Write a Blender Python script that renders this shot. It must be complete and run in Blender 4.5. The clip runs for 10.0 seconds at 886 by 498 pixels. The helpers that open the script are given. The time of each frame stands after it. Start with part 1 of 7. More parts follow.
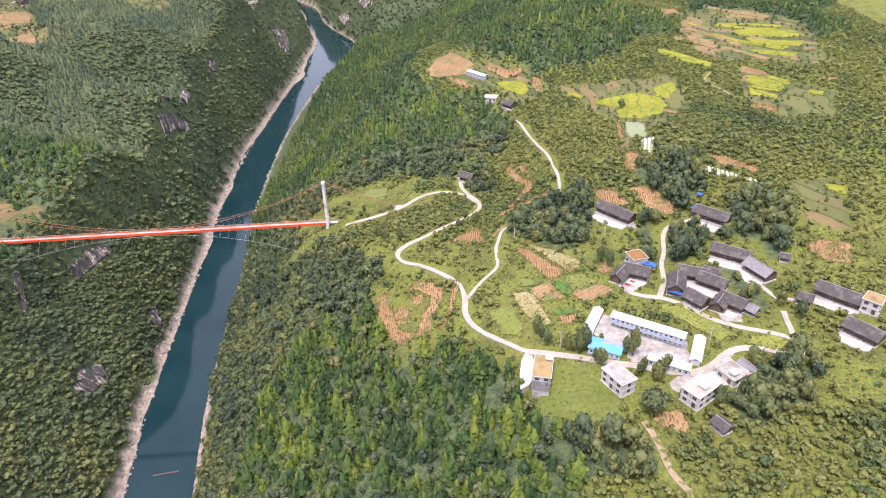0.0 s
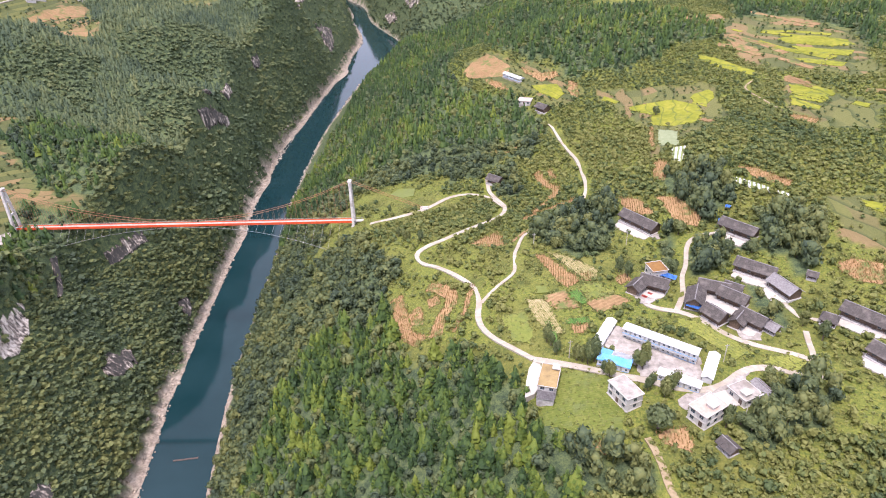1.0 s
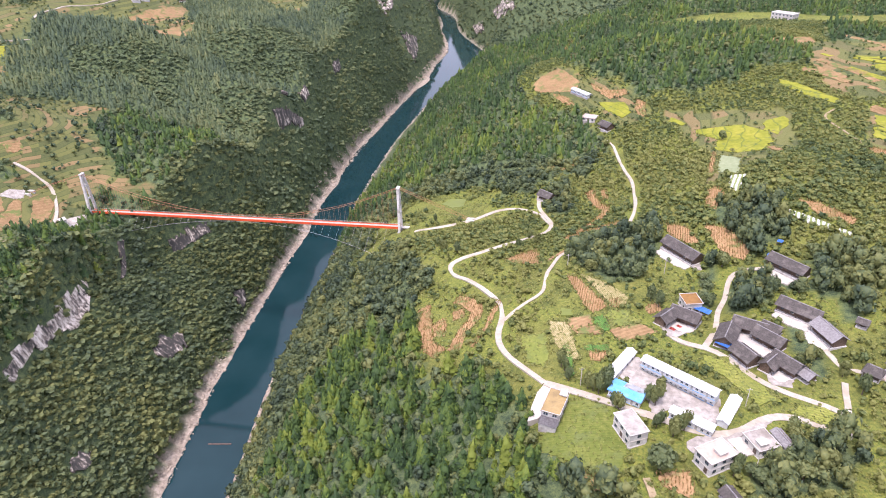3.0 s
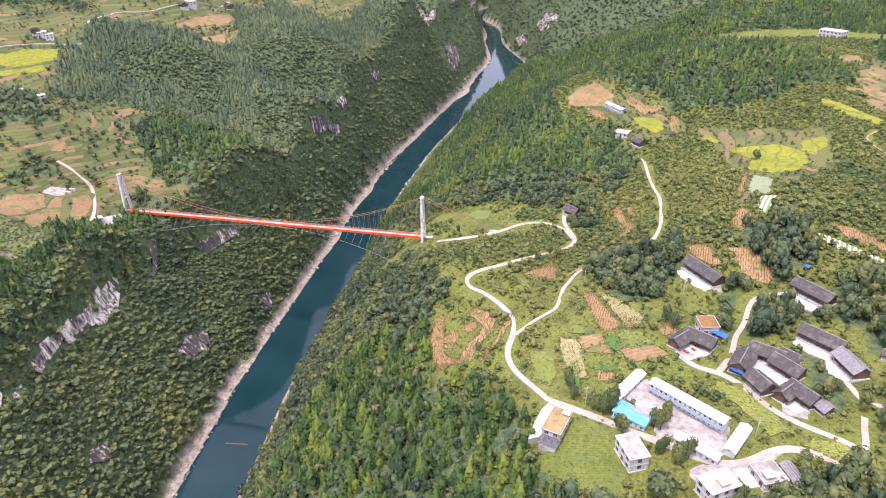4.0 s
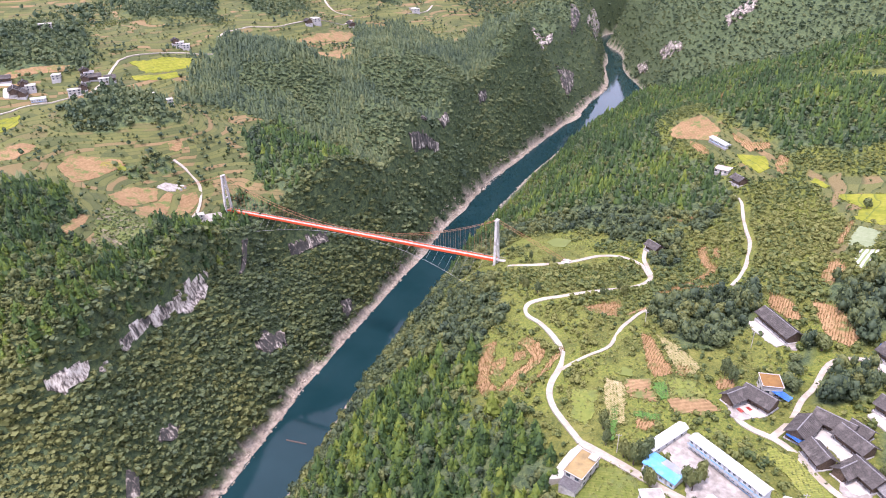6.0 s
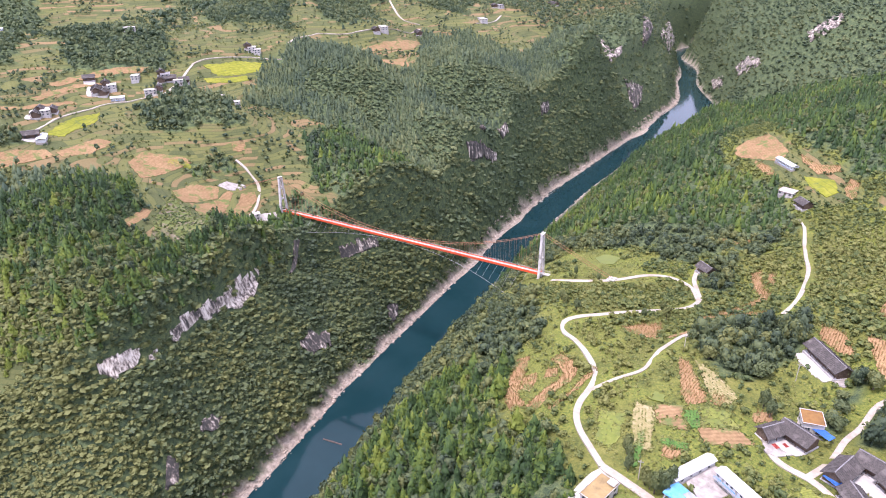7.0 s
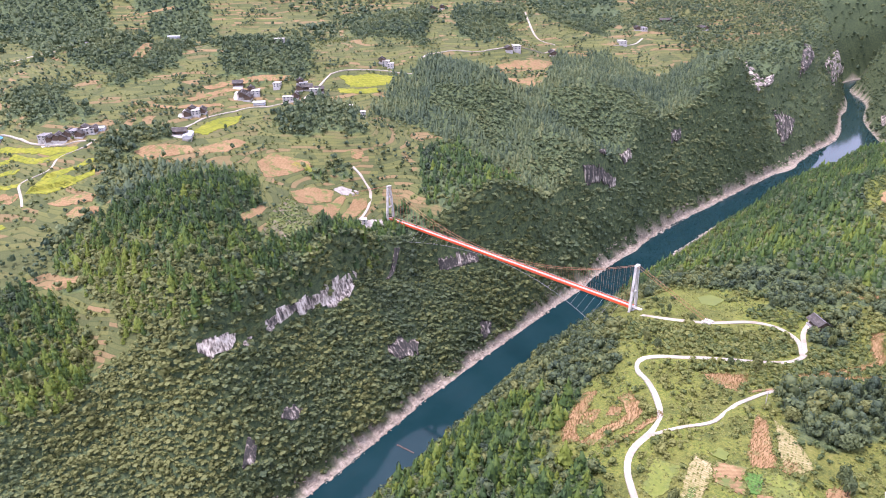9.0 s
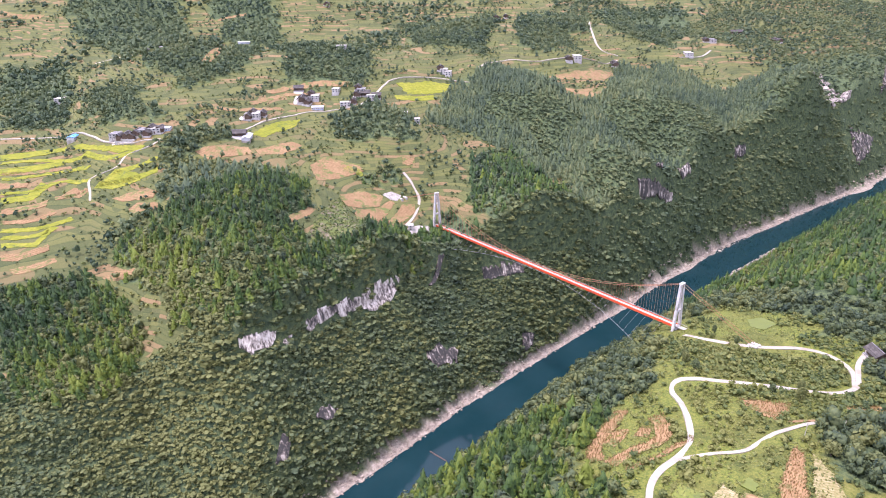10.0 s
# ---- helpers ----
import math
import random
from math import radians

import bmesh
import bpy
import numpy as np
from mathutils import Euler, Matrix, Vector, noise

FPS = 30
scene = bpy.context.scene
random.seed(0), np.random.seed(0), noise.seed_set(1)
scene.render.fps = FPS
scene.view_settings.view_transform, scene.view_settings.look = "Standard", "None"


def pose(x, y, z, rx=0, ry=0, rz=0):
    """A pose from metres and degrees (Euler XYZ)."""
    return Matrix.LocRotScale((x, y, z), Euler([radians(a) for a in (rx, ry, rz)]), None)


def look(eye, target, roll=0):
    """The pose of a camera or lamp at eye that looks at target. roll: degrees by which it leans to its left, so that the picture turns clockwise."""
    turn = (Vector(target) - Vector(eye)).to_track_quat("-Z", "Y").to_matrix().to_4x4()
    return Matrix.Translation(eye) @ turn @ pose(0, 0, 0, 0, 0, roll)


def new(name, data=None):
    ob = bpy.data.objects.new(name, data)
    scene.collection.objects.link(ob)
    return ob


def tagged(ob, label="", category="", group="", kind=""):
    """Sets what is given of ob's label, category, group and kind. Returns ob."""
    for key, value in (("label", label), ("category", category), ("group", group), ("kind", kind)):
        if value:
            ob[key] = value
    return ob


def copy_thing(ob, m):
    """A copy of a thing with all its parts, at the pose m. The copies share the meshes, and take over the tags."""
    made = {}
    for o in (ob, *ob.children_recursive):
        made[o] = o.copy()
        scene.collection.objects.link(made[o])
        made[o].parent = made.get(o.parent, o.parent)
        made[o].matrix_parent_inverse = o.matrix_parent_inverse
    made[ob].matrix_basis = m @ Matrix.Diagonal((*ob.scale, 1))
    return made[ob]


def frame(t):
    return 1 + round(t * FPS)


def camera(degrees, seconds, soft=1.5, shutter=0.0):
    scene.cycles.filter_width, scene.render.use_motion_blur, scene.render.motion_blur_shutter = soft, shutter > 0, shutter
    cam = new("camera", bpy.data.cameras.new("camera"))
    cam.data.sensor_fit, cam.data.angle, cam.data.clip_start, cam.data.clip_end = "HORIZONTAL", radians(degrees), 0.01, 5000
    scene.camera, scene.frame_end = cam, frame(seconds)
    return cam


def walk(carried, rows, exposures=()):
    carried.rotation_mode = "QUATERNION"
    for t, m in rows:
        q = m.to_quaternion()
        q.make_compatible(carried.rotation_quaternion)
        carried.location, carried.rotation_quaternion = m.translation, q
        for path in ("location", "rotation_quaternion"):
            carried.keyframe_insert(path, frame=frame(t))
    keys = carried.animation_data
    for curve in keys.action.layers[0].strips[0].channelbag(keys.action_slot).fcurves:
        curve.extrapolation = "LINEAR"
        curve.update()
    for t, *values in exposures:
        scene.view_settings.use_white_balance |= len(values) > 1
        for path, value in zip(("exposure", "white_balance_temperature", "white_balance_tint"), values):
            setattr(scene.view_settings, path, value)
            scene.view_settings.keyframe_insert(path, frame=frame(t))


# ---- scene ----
cam = camera(68.4, 10.0, soft=1.0)
PATH = [
    (0, (12.71, 2.503, 299.908), (12.557, 4.209, 298.876), -2.1),
    (0.5, (18.508, 3.711, 300.173), (18.291, 5.412, 299.143), -2.1),
    (1, (24.369, 4.917, 300.565), (24.088, 6.609, 299.536), -2.0),
    (1.5, (30.275, 6.452, 300.738), (29.932, 8.134, 299.711), -2.0),
    (2, (36.354, 8.194, 300.776), (35.948, 9.865, 299.755), -1.9),
    (2.5, (42.244, 10.073, 300.622), (41.777, 11.734, 299.611), -1.8),
    (4, (59.225, 16.939, 300.46), (58.575, 18.564, 299.491), -1.5),
    (4.5, (64.897, 19.83, 300.481), (64.179, 21.434, 299.527), -1.5),
    (5, (70.559, 23.081, 300.556), (69.758, 24.655, 299.616), -1.4),
    (5.5, (76.131, 26.219, 300.716), (75.248, 27.757, 299.792), -1.4),
    (7, (91.695, 37.246, 301.154), (90.563, 38.638, 300.272), -1.2),
    (7.5, (96.416, 41.678, 301.474), (95.204, 43.01, 300.604), -1.1),
    (8, (101.574, 46.252, 301.601), (100.286, 47.519, 300.744), -1.1),
    (8.5, (106.556, 51.351, 301.455), (105.193, 52.547, 300.612), -1.1),
    (9, (110.972, 56.647, 301.191), (109.539, 57.769, 300.362), -1.0),
    (9.5, (114.667, 61.952, 300.857), (113.174, 63.002, 300.041), -1.0),
    (10, (118.042, 67.291, 300.493), (116.493, 68.268, 299.69), -0.9),
]
walk(cam, [(t, look(eye, target, roll)) for t, eye, target, roll in PATH], exposures=[(0, 1.0, 6100, 29), (10, 1.16, 5750, 36)])
SKY, SUN, CLOUD = 0.14, 2.15, 7.0
# ---------------------------------------------------------------- light
SUN_FROM = Vector((-0.10, -0.36, 1.0)).normalized()
world = bpy.data.worlds.new("sky")
scene.world = world
world.use_nodes = True
wt = world.node_tree
sky = wt.nodes.new("ShaderNodeTexSky")
sky.sky_type = 'NISHITA'
sky.sun_disc = False
sky.sun_elevation = math.asin(SUN_FROM.z)
sky.sun_rotation = math.atan2(SUN_FROM.x, SUN_FROM.y)
sky.air_density, sky.dust_density, sky.ozone_density = 1.0, 5.0, 1.0
wt.nodes["Background"].inputs[1].default_value = SKY
veil = wt.nodes.new("ShaderNodeMix")  # thin bright cloud over the whole sky
veil.data_type = 'RGBA'
veil.inputs[0].default_value = 0.72
veil.inputs[7].default_value = (CLOUD * 0.95, CLOUD, CLOUD * 1.09, 1)
wt.links.new(sky.outputs[0], veil.inputs[6])
wt.links.new(veil.outputs[2], wt.nodes["Background"].inputs[0])
lamp = bpy.data.lights.new("sun", 'SUN')
lamp.energy, lamp.angle, lamp.color = SUN, radians(8), (1.0, 0.95, 0.86)
new("sun", lamp).matrix_world = look(SUN_FROM * 900, (0, 0, 0))

# ---------------------------------------------------------------- the lie of the land
RIVER = [(-40, -700), (-120, -120), (-145, 90), (-164, 200), (-180, 260), (-193, 310), (-210, 400), (-227, 490), (-250, 600),
         (-269, 750), (-280, 960), (-279, 1110), (-290, 1250), (-372, 1430), (-425, 1580), (-520, 1760), (-500, 2100), (-620, 2600), (-560, 4300)]
HALF = 19.0


def half_width(y):
    """The river broadens at the bend."""
    return HALF + 21 * np.exp(-((y - 1190) / 140) ** 2)


# gentle rises and hollows: x, y, reach, height
EAST_HILLS_A = [(-6, 168, 30, -2.8), (-69, 186, 45, 6.2), (39, 186, 45, 7.1), (102, 204, 30, -1.9), (-576, 228, 110, -6.6), (-246, 228, 110, 7.0), (147, 240, 45, -5.0), (660, 240, 450, 8.8), (30, 258, 30, 4.7), (-78, 258, 30, -2.9), (84, 294, 30, -4.1), (-42, 294, 30, 6.4), (-69, 321, 45, 7.2), (93, 348, 45, 9.2), (-576, 360, 220, 3.8), (-96, 366, 30, 3.0), (12, 375, 45, -14.5), (-15, 402, 45, -7.3), (120, 402, 45, 4.9), (-78, 438, 30, -9.0)]
EAST_HILLS_B = [(48, 456, 60, -5.6), (12, 474, 30, -5.1), (-114, 492, 110, -7.6), (12, 510, 45, -5.8), (930, 510, 450, 7.0), (-168, 564, 60, -16.6), (93, 564, 45, -3.7), (-204, 600, 60, -12.7), (-222, 618, 30, -15.9), (12, 636, 60, 7.7), (-96, 645, 45, 9.2), (-204, 672, 60, -3.3), (-204, 690, 30, 14.6), (-510, 690, 110, 6.7), (-180, 690, 110, -10.5), (84, 690, 110, 11.4), (-240, 762, 30, -18.5), (-204, 780, 30, 17.2), (-420, 780, 450, 13.8), (660, 780, 450, 9.4)]
EAST_HILLS_C = [(-186, 798, 30, 4.3), (-378, 822, 110, 10.4), (-222, 870, 30, 9.6), (-576, 888, 220, 8.9), (-204, 888, 45, -5.1), (-222, 942, 30, -8.9), (-186, 960, 30, 12.8), (-240, 960, 30, -8.3), (-132, 996, 30, -4.9), (-48, 1020, 220, -9.9), (-444, 1020, 110, 10.5), (-960, 1050, 450, 10.7), (-180, 1086, 110, -7.5), (-168, 1140, 60, -16.4), (930, 1320, 450, 8.3), (-960, 1320, 450, 8.8), (660, 1590, 450, 8.5), (930, 1590, 450, 7.9), (-960, 1590, 450, 8.5), (-690, 1860, 450, 9.9)]
EAST_HILLS_D = [(-960, 1860, 450, 9.1), (-420, 1860, 450, 9.2), (-960, 2130, 450, 8.9), (-690, 2130, 450, 10.1), (120, 2130, 450, 8.8), (-420, 2130, 450, 10.2), (-150, 2130, 450, 9.8), (-150, 2400, 450, 8.6), (-420, 2400, 450, 8.7), (110, 915, 62, 38), (30, 905, 45, 6), (131, 462, 60, -0.6), (-22, 534, 40, -4.7), (-22, 570, 40, -5.1), (-40, 570, 40, -5.4), (10, 628, 95, 4.7), (-76, 642, 40, 4.7), (95, 671, 95, 3.7)]
# domes, spurs and hollows west of the river
WEST_HILLS_A = [(-256, 102, 40, -7.6), (-256, 114, 26, -13.1), (-247, 116, 95, -0.5), (-270, 155, 28, 27.9), (-342, 193, 38, 24.9), (-247, 219, 60, -5.7), (-220, 228, 40, -7.1), (-270, 262, 26, 19.7), (-328, 327, 60, -4.8), (-589, 329, 95, 7.3), (-354, 338, 26, -4.9), (-400, 354, 40, 8.7), (-450, 360, 45, 12.1), (-625, 368, 150, 6.8), (-256, 408, 40, 7.5), (-472, 408, 40, -7.1), (-330, 420, 30, 11.1), (-256, 426, 40, 7.8), (-256, 444, 40, 6.3), (-310, 498, 40, -7.6), (-589, 500, 95, 7.1)]
WEST_HILLS_B = [(-625, 502, 150, 6.7), (-292, 516, 40, -8.0), (-598, 516, 60, 6.2), (-589, 543, 95, 7.0), (-440, 545, 42, 23.3), (-490, 570, 150, 5.8), (-300, 585, 30, 10.7), (-312, 618, 26, -13.4), (-326, 618, 26, -10.9), (-328, 624, 40, -4.5), (-589, 628, 95, 5.5), (-395, 672, 45, 37.9), (-562, 678, 40, 7.8), (-544, 696, 40, 7.5), (-562, 696, 40, 7.9), (-382, 768, 40, 6.2), (-345, 905, 42, 34.9), (-382, 930, 40, -8.1), (-382, 948, 60, -7.0), (-382, 975, 60, -6.6), (-375, 1013, 95, -5.3), (-446, 532, 40, 8), (-345, 903, 36, 14), (-323, 548, 26, 15), (-399, 357, 30, 9)]
# wooded knolls and far ridges
KNOLLS = [(-1350, 330, 130, 55), (-1200, 560, 130, 60), (-1500, 60, 160, 60), (-980, 900, 110, 35), (-1100, 1250, 160, 55), (-1700, 800, 260, 80),
          (-760, 1500, 140, 45), (-2300, 300, 350, 70), (-2300, 1500, 400, 90), (-1300, 2400, 350, 90), (150, 2100, 260, 90), (-150, 1750, 130, 50),
          (150, 1500, 170, 40), (-560, 1250, 90, 25), (-520, 1050, 60, 16), (-650, 780, 45, 14), (-700, 620, 45, 14), (-760, 230, 55, 14),
          (-464, 355, 31, 11), (-779, 284, 70, 24), (-689, 404, 71, 24), (-769, 664, 92, 24), (-689, 778, 85, 24), (-638, 145, 31, 11), (-491, 193, 18, 7)]


def curve(points, step):
    """A smooth line through points, cut into about equal steps."""
    p = np.array(points, float)
    q = np.vstack([2 * p[0] - p[1], p, 2 * p[-1] - p[-2]])
    out = []
    for i in range(1, len(p)):
        a, b, c, d = q[i - 1], q[i], q[i + 1], q[i + 2]
        u = np.linspace(0, 1, max(2, int(np.linalg.norm(c - b) / step)), endpoint=False)[:, None]
        out.append(0.5 * (2 * b + (c - a) * u + (2 * a - 5 * b + 4 * c - d) * u * u + (3 * b - a - 3 * c + d) * u ** 3))
    out.append(p[-1:])
    return np.vstack(out)


RIVER_LINE = curve(RIVER, 25.0)


def river_off(x, y):
    """Distance from the middle of the river, negative on the western side."""
    best, side = np.full(x.shape, 1e9), np.ones(x.shape)
    for (ax, ay), (bx, by) in zip(RIVER_LINE[:-1], RIVER_LINE[1:]):
        dx, dy = bx - ax, by - ay
        u = np.clip(((x - ax) * dx + (y - ay) * dy) / (dx * dx + dy * dy), 0, 1)
        d = np.hypot(x - ax - u * dx, y - ay - u * dy)
        near = d < best
        best = np.where(near, d, best)
        side = np.where(near, np.where(dx * (y - ay) - dy * (x - ax) > 0, -1.0, 1.0), side)
    return best * side


def wobble(x, y, size, seed=0.0):
    """Smooth waves without a period that shows, about -1 to 1."""
    x, y = x / size + seed, y / size - 1.7 * seed
    return (np.sin(1.3 * x + 2.1 * np.sin(0.7 * y + seed)) + np.sin(1.1 * y + 1.9 * np.sin(0.9 * x - seed)) + np.sin(0.8 * (x + y) + 1.3 * np.sin(1.7 * x - 0.6 * y))) / 3


# gorge walls by station along y: where the cliff starts and ends (metres from the water), and how high
WALL_Y = [-200, 40, 90, 120, 150, 190, 230, 260, 300, 335, 370, 410, 450, 500, 560, 600, 650, 760, 880, 1000, 1100, 1200, 1400]
FOOT_E = [60, 60, 70, 62, 54, 56, 58, 60, 58, 50, 40, 32, 22, 22, 24, 22, 20, 28, 26, 30, 36, 40, 40]
FOOT_Z = [56, 58, 62, 70, 84, 84, 80, 74, 72, 66, 58, 52, 46, 52, 66, 64, 64, 72, 80, 80, 64, 60, 60]
RIM_E = [95, 95, 100, 80, 66, 69, 69, 70, 72, 62, 52, 44, 36, 38, 36, 34, 36, 44, 40, 48, 60, 70, 70]
RIM_Z = [84, 84, 86, 96, 108, 112, 112, 110, 100, 96, 102, 102, 98, 100, 110, 106, 110, 112, 132, 128, 120, 115, 115]


def western_wall(e, y):
    """Height over the water on the western side: a slope, a cliff, then a plateau that rises gently."""
    ef, zf, er, zr = (np.interp(y, WALL_Y, v) for v in (FOOT_E, FOOT_Z, RIM_E, RIM_Z))
    slope = 0.5 * np.minimum(e, 8) + (zf - 4) * np.clip((e - 6) / (ef - 6), 0, 1) ** 0.85
    u = np.clip((e - ef) / np.maximum(er - ef, 1), 0, 1)
    return slope + (zr - zf) * u * u * (3 - 2 * u) + 0.16 * np.clip(e - er, 0, 330) + 0.06 * np.clip(e - er - 330, 0, 600)


def height(x, y):
    x, y = np.asarray(x, float), np.asarray(y, float)
    d = river_off(x, y)
    half = half_width(y)
    e = np.maximum(np.abs(d) - half, 0)
    w, n = np.clip((y - 540) / 260, 0, 1), np.clip((y - 1120) / 140, 0, 1)
    reach = (75 + 75 * w * w * (3 - 2 * w)) * (1 - n) + 60 * n
    east = 118 * (1 - np.exp(-(e / reach) ** 1.15)) + 0.07 * np.clip(e - 90, 0, 700) + n * 30 * (1 - np.exp(-(e / 120) ** 2))
    z = np.where(d < 0, western_wall(e, y), east)
    rise = np.zeros(x.shape)
    for hx, hy, r, h in EAST_HILLS_A + EAST_HILLS_B + EAST_HILLS_C + EAST_HILLS_D:
        rise += np.where((d > 0) | (r >= 220 and hy > 1500), h * np.exp(-((x - hx) ** 2 + (y - hy) ** 2) / (2 * r * r)), 0)
    for hx, hy, r, h in WEST_HILLS_A + WEST_HILLS_B:
        rise += np.where(d < 0, h * np.exp(-((x - hx) ** 2 + (y - hy) ** 2) / (2 * r * r)), 0)
    for hx, hy, r, h in KNOLLS:
        rise += h * np.exp(-((x - hx) ** 2 + (y - hy) ** 2) / (2 * r * r))
    z = z + rise * (1 - np.exp(-(e / np.where(d < 0, 40 - 18 * np.clip((y - 300) / 150, 0, 1), 40)) ** 2))
    # spurs and gullies of the walls
    wall = np.exp(-((e - 55) / 45) ** 2) * np.where(d < 0, 1.0, 0.25)
    z = z + wall * (3.6 * wobble(x, y, 24.0, 5.0) + 1.6 * wobble(x, y, 9.0, 2.0))
    far = np.clip((y - 400) / 100, 0, 1) * np.exp(-((e - 60) / 60) ** 2)
    z = z + far * np.where(d < 0, 5.0, 2.5) * wobble(x, y, 40.0, 1.0) + np.clip((y - 600) / 300, 0, 1) * np.clip(e / 60, 0, 1) * 5.0 * wobble(x, y, 70.0, 3.0)
    return z - np.where(np.abs(d) < half, 4 * (1 - (d / half) ** 2), 0)


def ground_at(x, y):
    return float(height(np.array([x]), np.array([y]))[0])


def inside(x, y, poly):
    hit = np.zeros(x.shape, bool)
    for (ax, ay), (bx, by) in zip(poly, poly[1:] + poly[:1]):
        if ay != by:
            hit ^= ((ay > y) != (by > y)) & (x < (bx - ax) * (y - ay) / (by - ay) + ax)
    return hit


# a map of what must stay free of plants, and of the woods, in squares of 2 m
MX, MY, MN, MM = -1500.0, -250.0, 1150, 1250
FREE = np.ones((MN, MM), bool)
WOOD = np.zeros((MN, MM), np.int8)
OPEN = np.zeros((MN, MM), np.int8)


def cells(poly, grow=0.0):
    xs, ys = [p[0] for p in poly], [p[1] for p in poly]
    i0, i1 = int((min(xs) - grow - MX) // 2), int((max(xs) + grow - MX) // 2) + 2
    j0, j1 = int((min(ys) - grow - MY) // 2), int((max(ys) + grow - MY) // 2) + 2
    i0, i1, j0, j1 = max(i0, 0), min(i1, MN), max(j0, 0), min(j1, MM)
    gx, gy = np.meshgrid(MX + 2 * np.arange(i0, i1) + 1, MY + 2 * np.arange(j0, j1) + 1, indexing="ij")
    return slice(i0, i1), slice(j0, j1), gx, gy


def clear_poly(poly):
    si, sj, gx, gy = cells(poly)
    FREE[si, sj] &= ~inside(gx, gy, poly)


def clear_line(line, r):
    for a, b in zip(line[:-1], line[1:]):
        si, sj, gx, gy = cells([tuple(a[:2]), tuple(b[:2])], r)
        dx, dy = b[0] - a[0], b[1] - a[1]
        u = np.clip(((gx - a[0]) * dx + (gy - a[1]) * dy) / max(dx * dx + dy * dy, 1e-6), 0, 1)
        FREE[si, sj] &= np.hypot(gx - a[0] - u * dx, gy - a[1] - u * dy) > r


def wood(kind, poly):
    si, sj, gx, gy = cells(poly, 14)
    far = 3 + 9 * min(1.0, max(0.0, (max(abs(gx.mean()) - 250, gy.mean() - 450)) / 200))
    jx = gx + far * (wobble(gx, gy, 13.0, 1.0) + 0.6 * wobble(gx, gy, 4.0, 7.0))
    jy = gy + far * (wobble(gx, gy, 13.0, 4.0) + 0.6 * wobble(gx, gy, 4.0, 2.0))
    WOOD[si, sj] = np.where(inside(jx, jy, poly), 2 if kind == "pine" else 1, WOOD[si, sj])


def read(grid, x, y, default):
    i, j = ((x - MX) // 2).astype(int), ((y - MY) // 2).astype(int)
    ok = (i >= 0) & (i < MN) & (j >= 0) & (j < MM)
    out = np.full(x.shape, default, grid.dtype)
    out[ok] = grid[i[ok], j[ok]]
    return out


# ---------------------------------------------------------------- materials
def ramp_colour(nt, fac, stops):
    n = nt.nodes.new("ShaderNodeValToRGB")
    while len(n.color_ramp.elements) < len(stops):
        n.color_ramp.elements.new(0.5)
    for el, (p, c) in zip(n.color_ramp.elements, stops):
        el.position, el.color = p, (*c, 1)
    nt.links.new(fac, n.inputs[0])
    return n.outputs[0]


def noise_of(nt, scale, detail=3.0, rough=0.55, vec=None):
    n = nt.nodes.new("ShaderNodeTexNoise")
    n.inputs["Scale"].default_value, n.inputs["Detail"].default_value, n.inputs["Roughness"].default_value = scale, detail, rough
    if vec is not None:
        nt.links.new(vec, n.inputs["Vector"])
    return n.outputs["Fac"]


def attribute(nt, name):
    n = nt.nodes.new("ShaderNodeAttribute")
    n.attribute_name = name
    return n.outputs["Fac"]


def blend(nt, fac, a, b, mode='MIX'):
    n = nt.nodes.new("ShaderNodeMix")
    n.data_type, n.blend_type = 'RGBA', mode
    for s, v in ((n.inputs[0], fac), (n.inputs[6], a), (n.inputs[7], b)):
        if isinstance(v, (int, float)):
            s.default_value = v
        elif isinstance(v, tuple):
            s.default_value = (*v, 1)
        else:
            nt.links.new(v, s)
    return n.outputs[2]


def maths(nt, op, a, b=0.0, clamp=False):
    n = nt.nodes.new("ShaderNodeMath")
    n.operation, n.use_clamp = op, clamp
    for s, v in zip(n.inputs, (a, b)):
        if isinstance(v, (int, float)):
            s.default_value = v
        else:
            nt.links.new(v, s)
    return n.outputs[0]


def empty_material(name, rough=0.8, metal=0.0):
    m = bpy.data.materials.new(name)
    m.use_nodes = True
    b = m.node_tree.nodes["Principled BSDF"]
    b.inputs["Roughness"].default_value, b.inputs["Metallic"].default_value = rough, metal
    return m, m.node_tree, b


def bumped(nt, b, fac, strength, distance):
    n = nt.nodes.new("ShaderNodeBump")
    n.inputs["Strength"].default_value, n.inputs["Distance"].default_value = strength, distance
    nt.links.new(fac, n.inputs["Height"])
    nt.links.new(n.outputs[0], b.inputs["Normal"])


def place_of(nt):
    return nt.nodes.new("ShaderNodeNewGeometry").outputs["Position"]


def surface(name, dark, light, scale=1.0, rough=0.8, metal=0.0, bump=0.3, stain=None, stain_scale=0.15):
    """Two tones of one paint or stone at fine scale, with larger stains over them."""
    m, nt, b = empty_material(name, rough, metal)
    p = place_of(nt)
    f = noise_of(nt, scale, 5.0, 0.65, p)
    c = ramp_colour(nt, f, [(0.3, dark), (0.7, light)])
    if stain:
        g = noise_of(nt, stain_scale, 4.0, 0.6, p)
        c = blend(nt, ramp_colour(nt, g, [(0.5, (0, 0, 0)), (0.68, (1, 1, 1))]), c, stain)
    nt.links.new(c, b.inputs["Base Color"])
    if bump:
        bumped(nt, b, f, bump, 0.1)
    return m


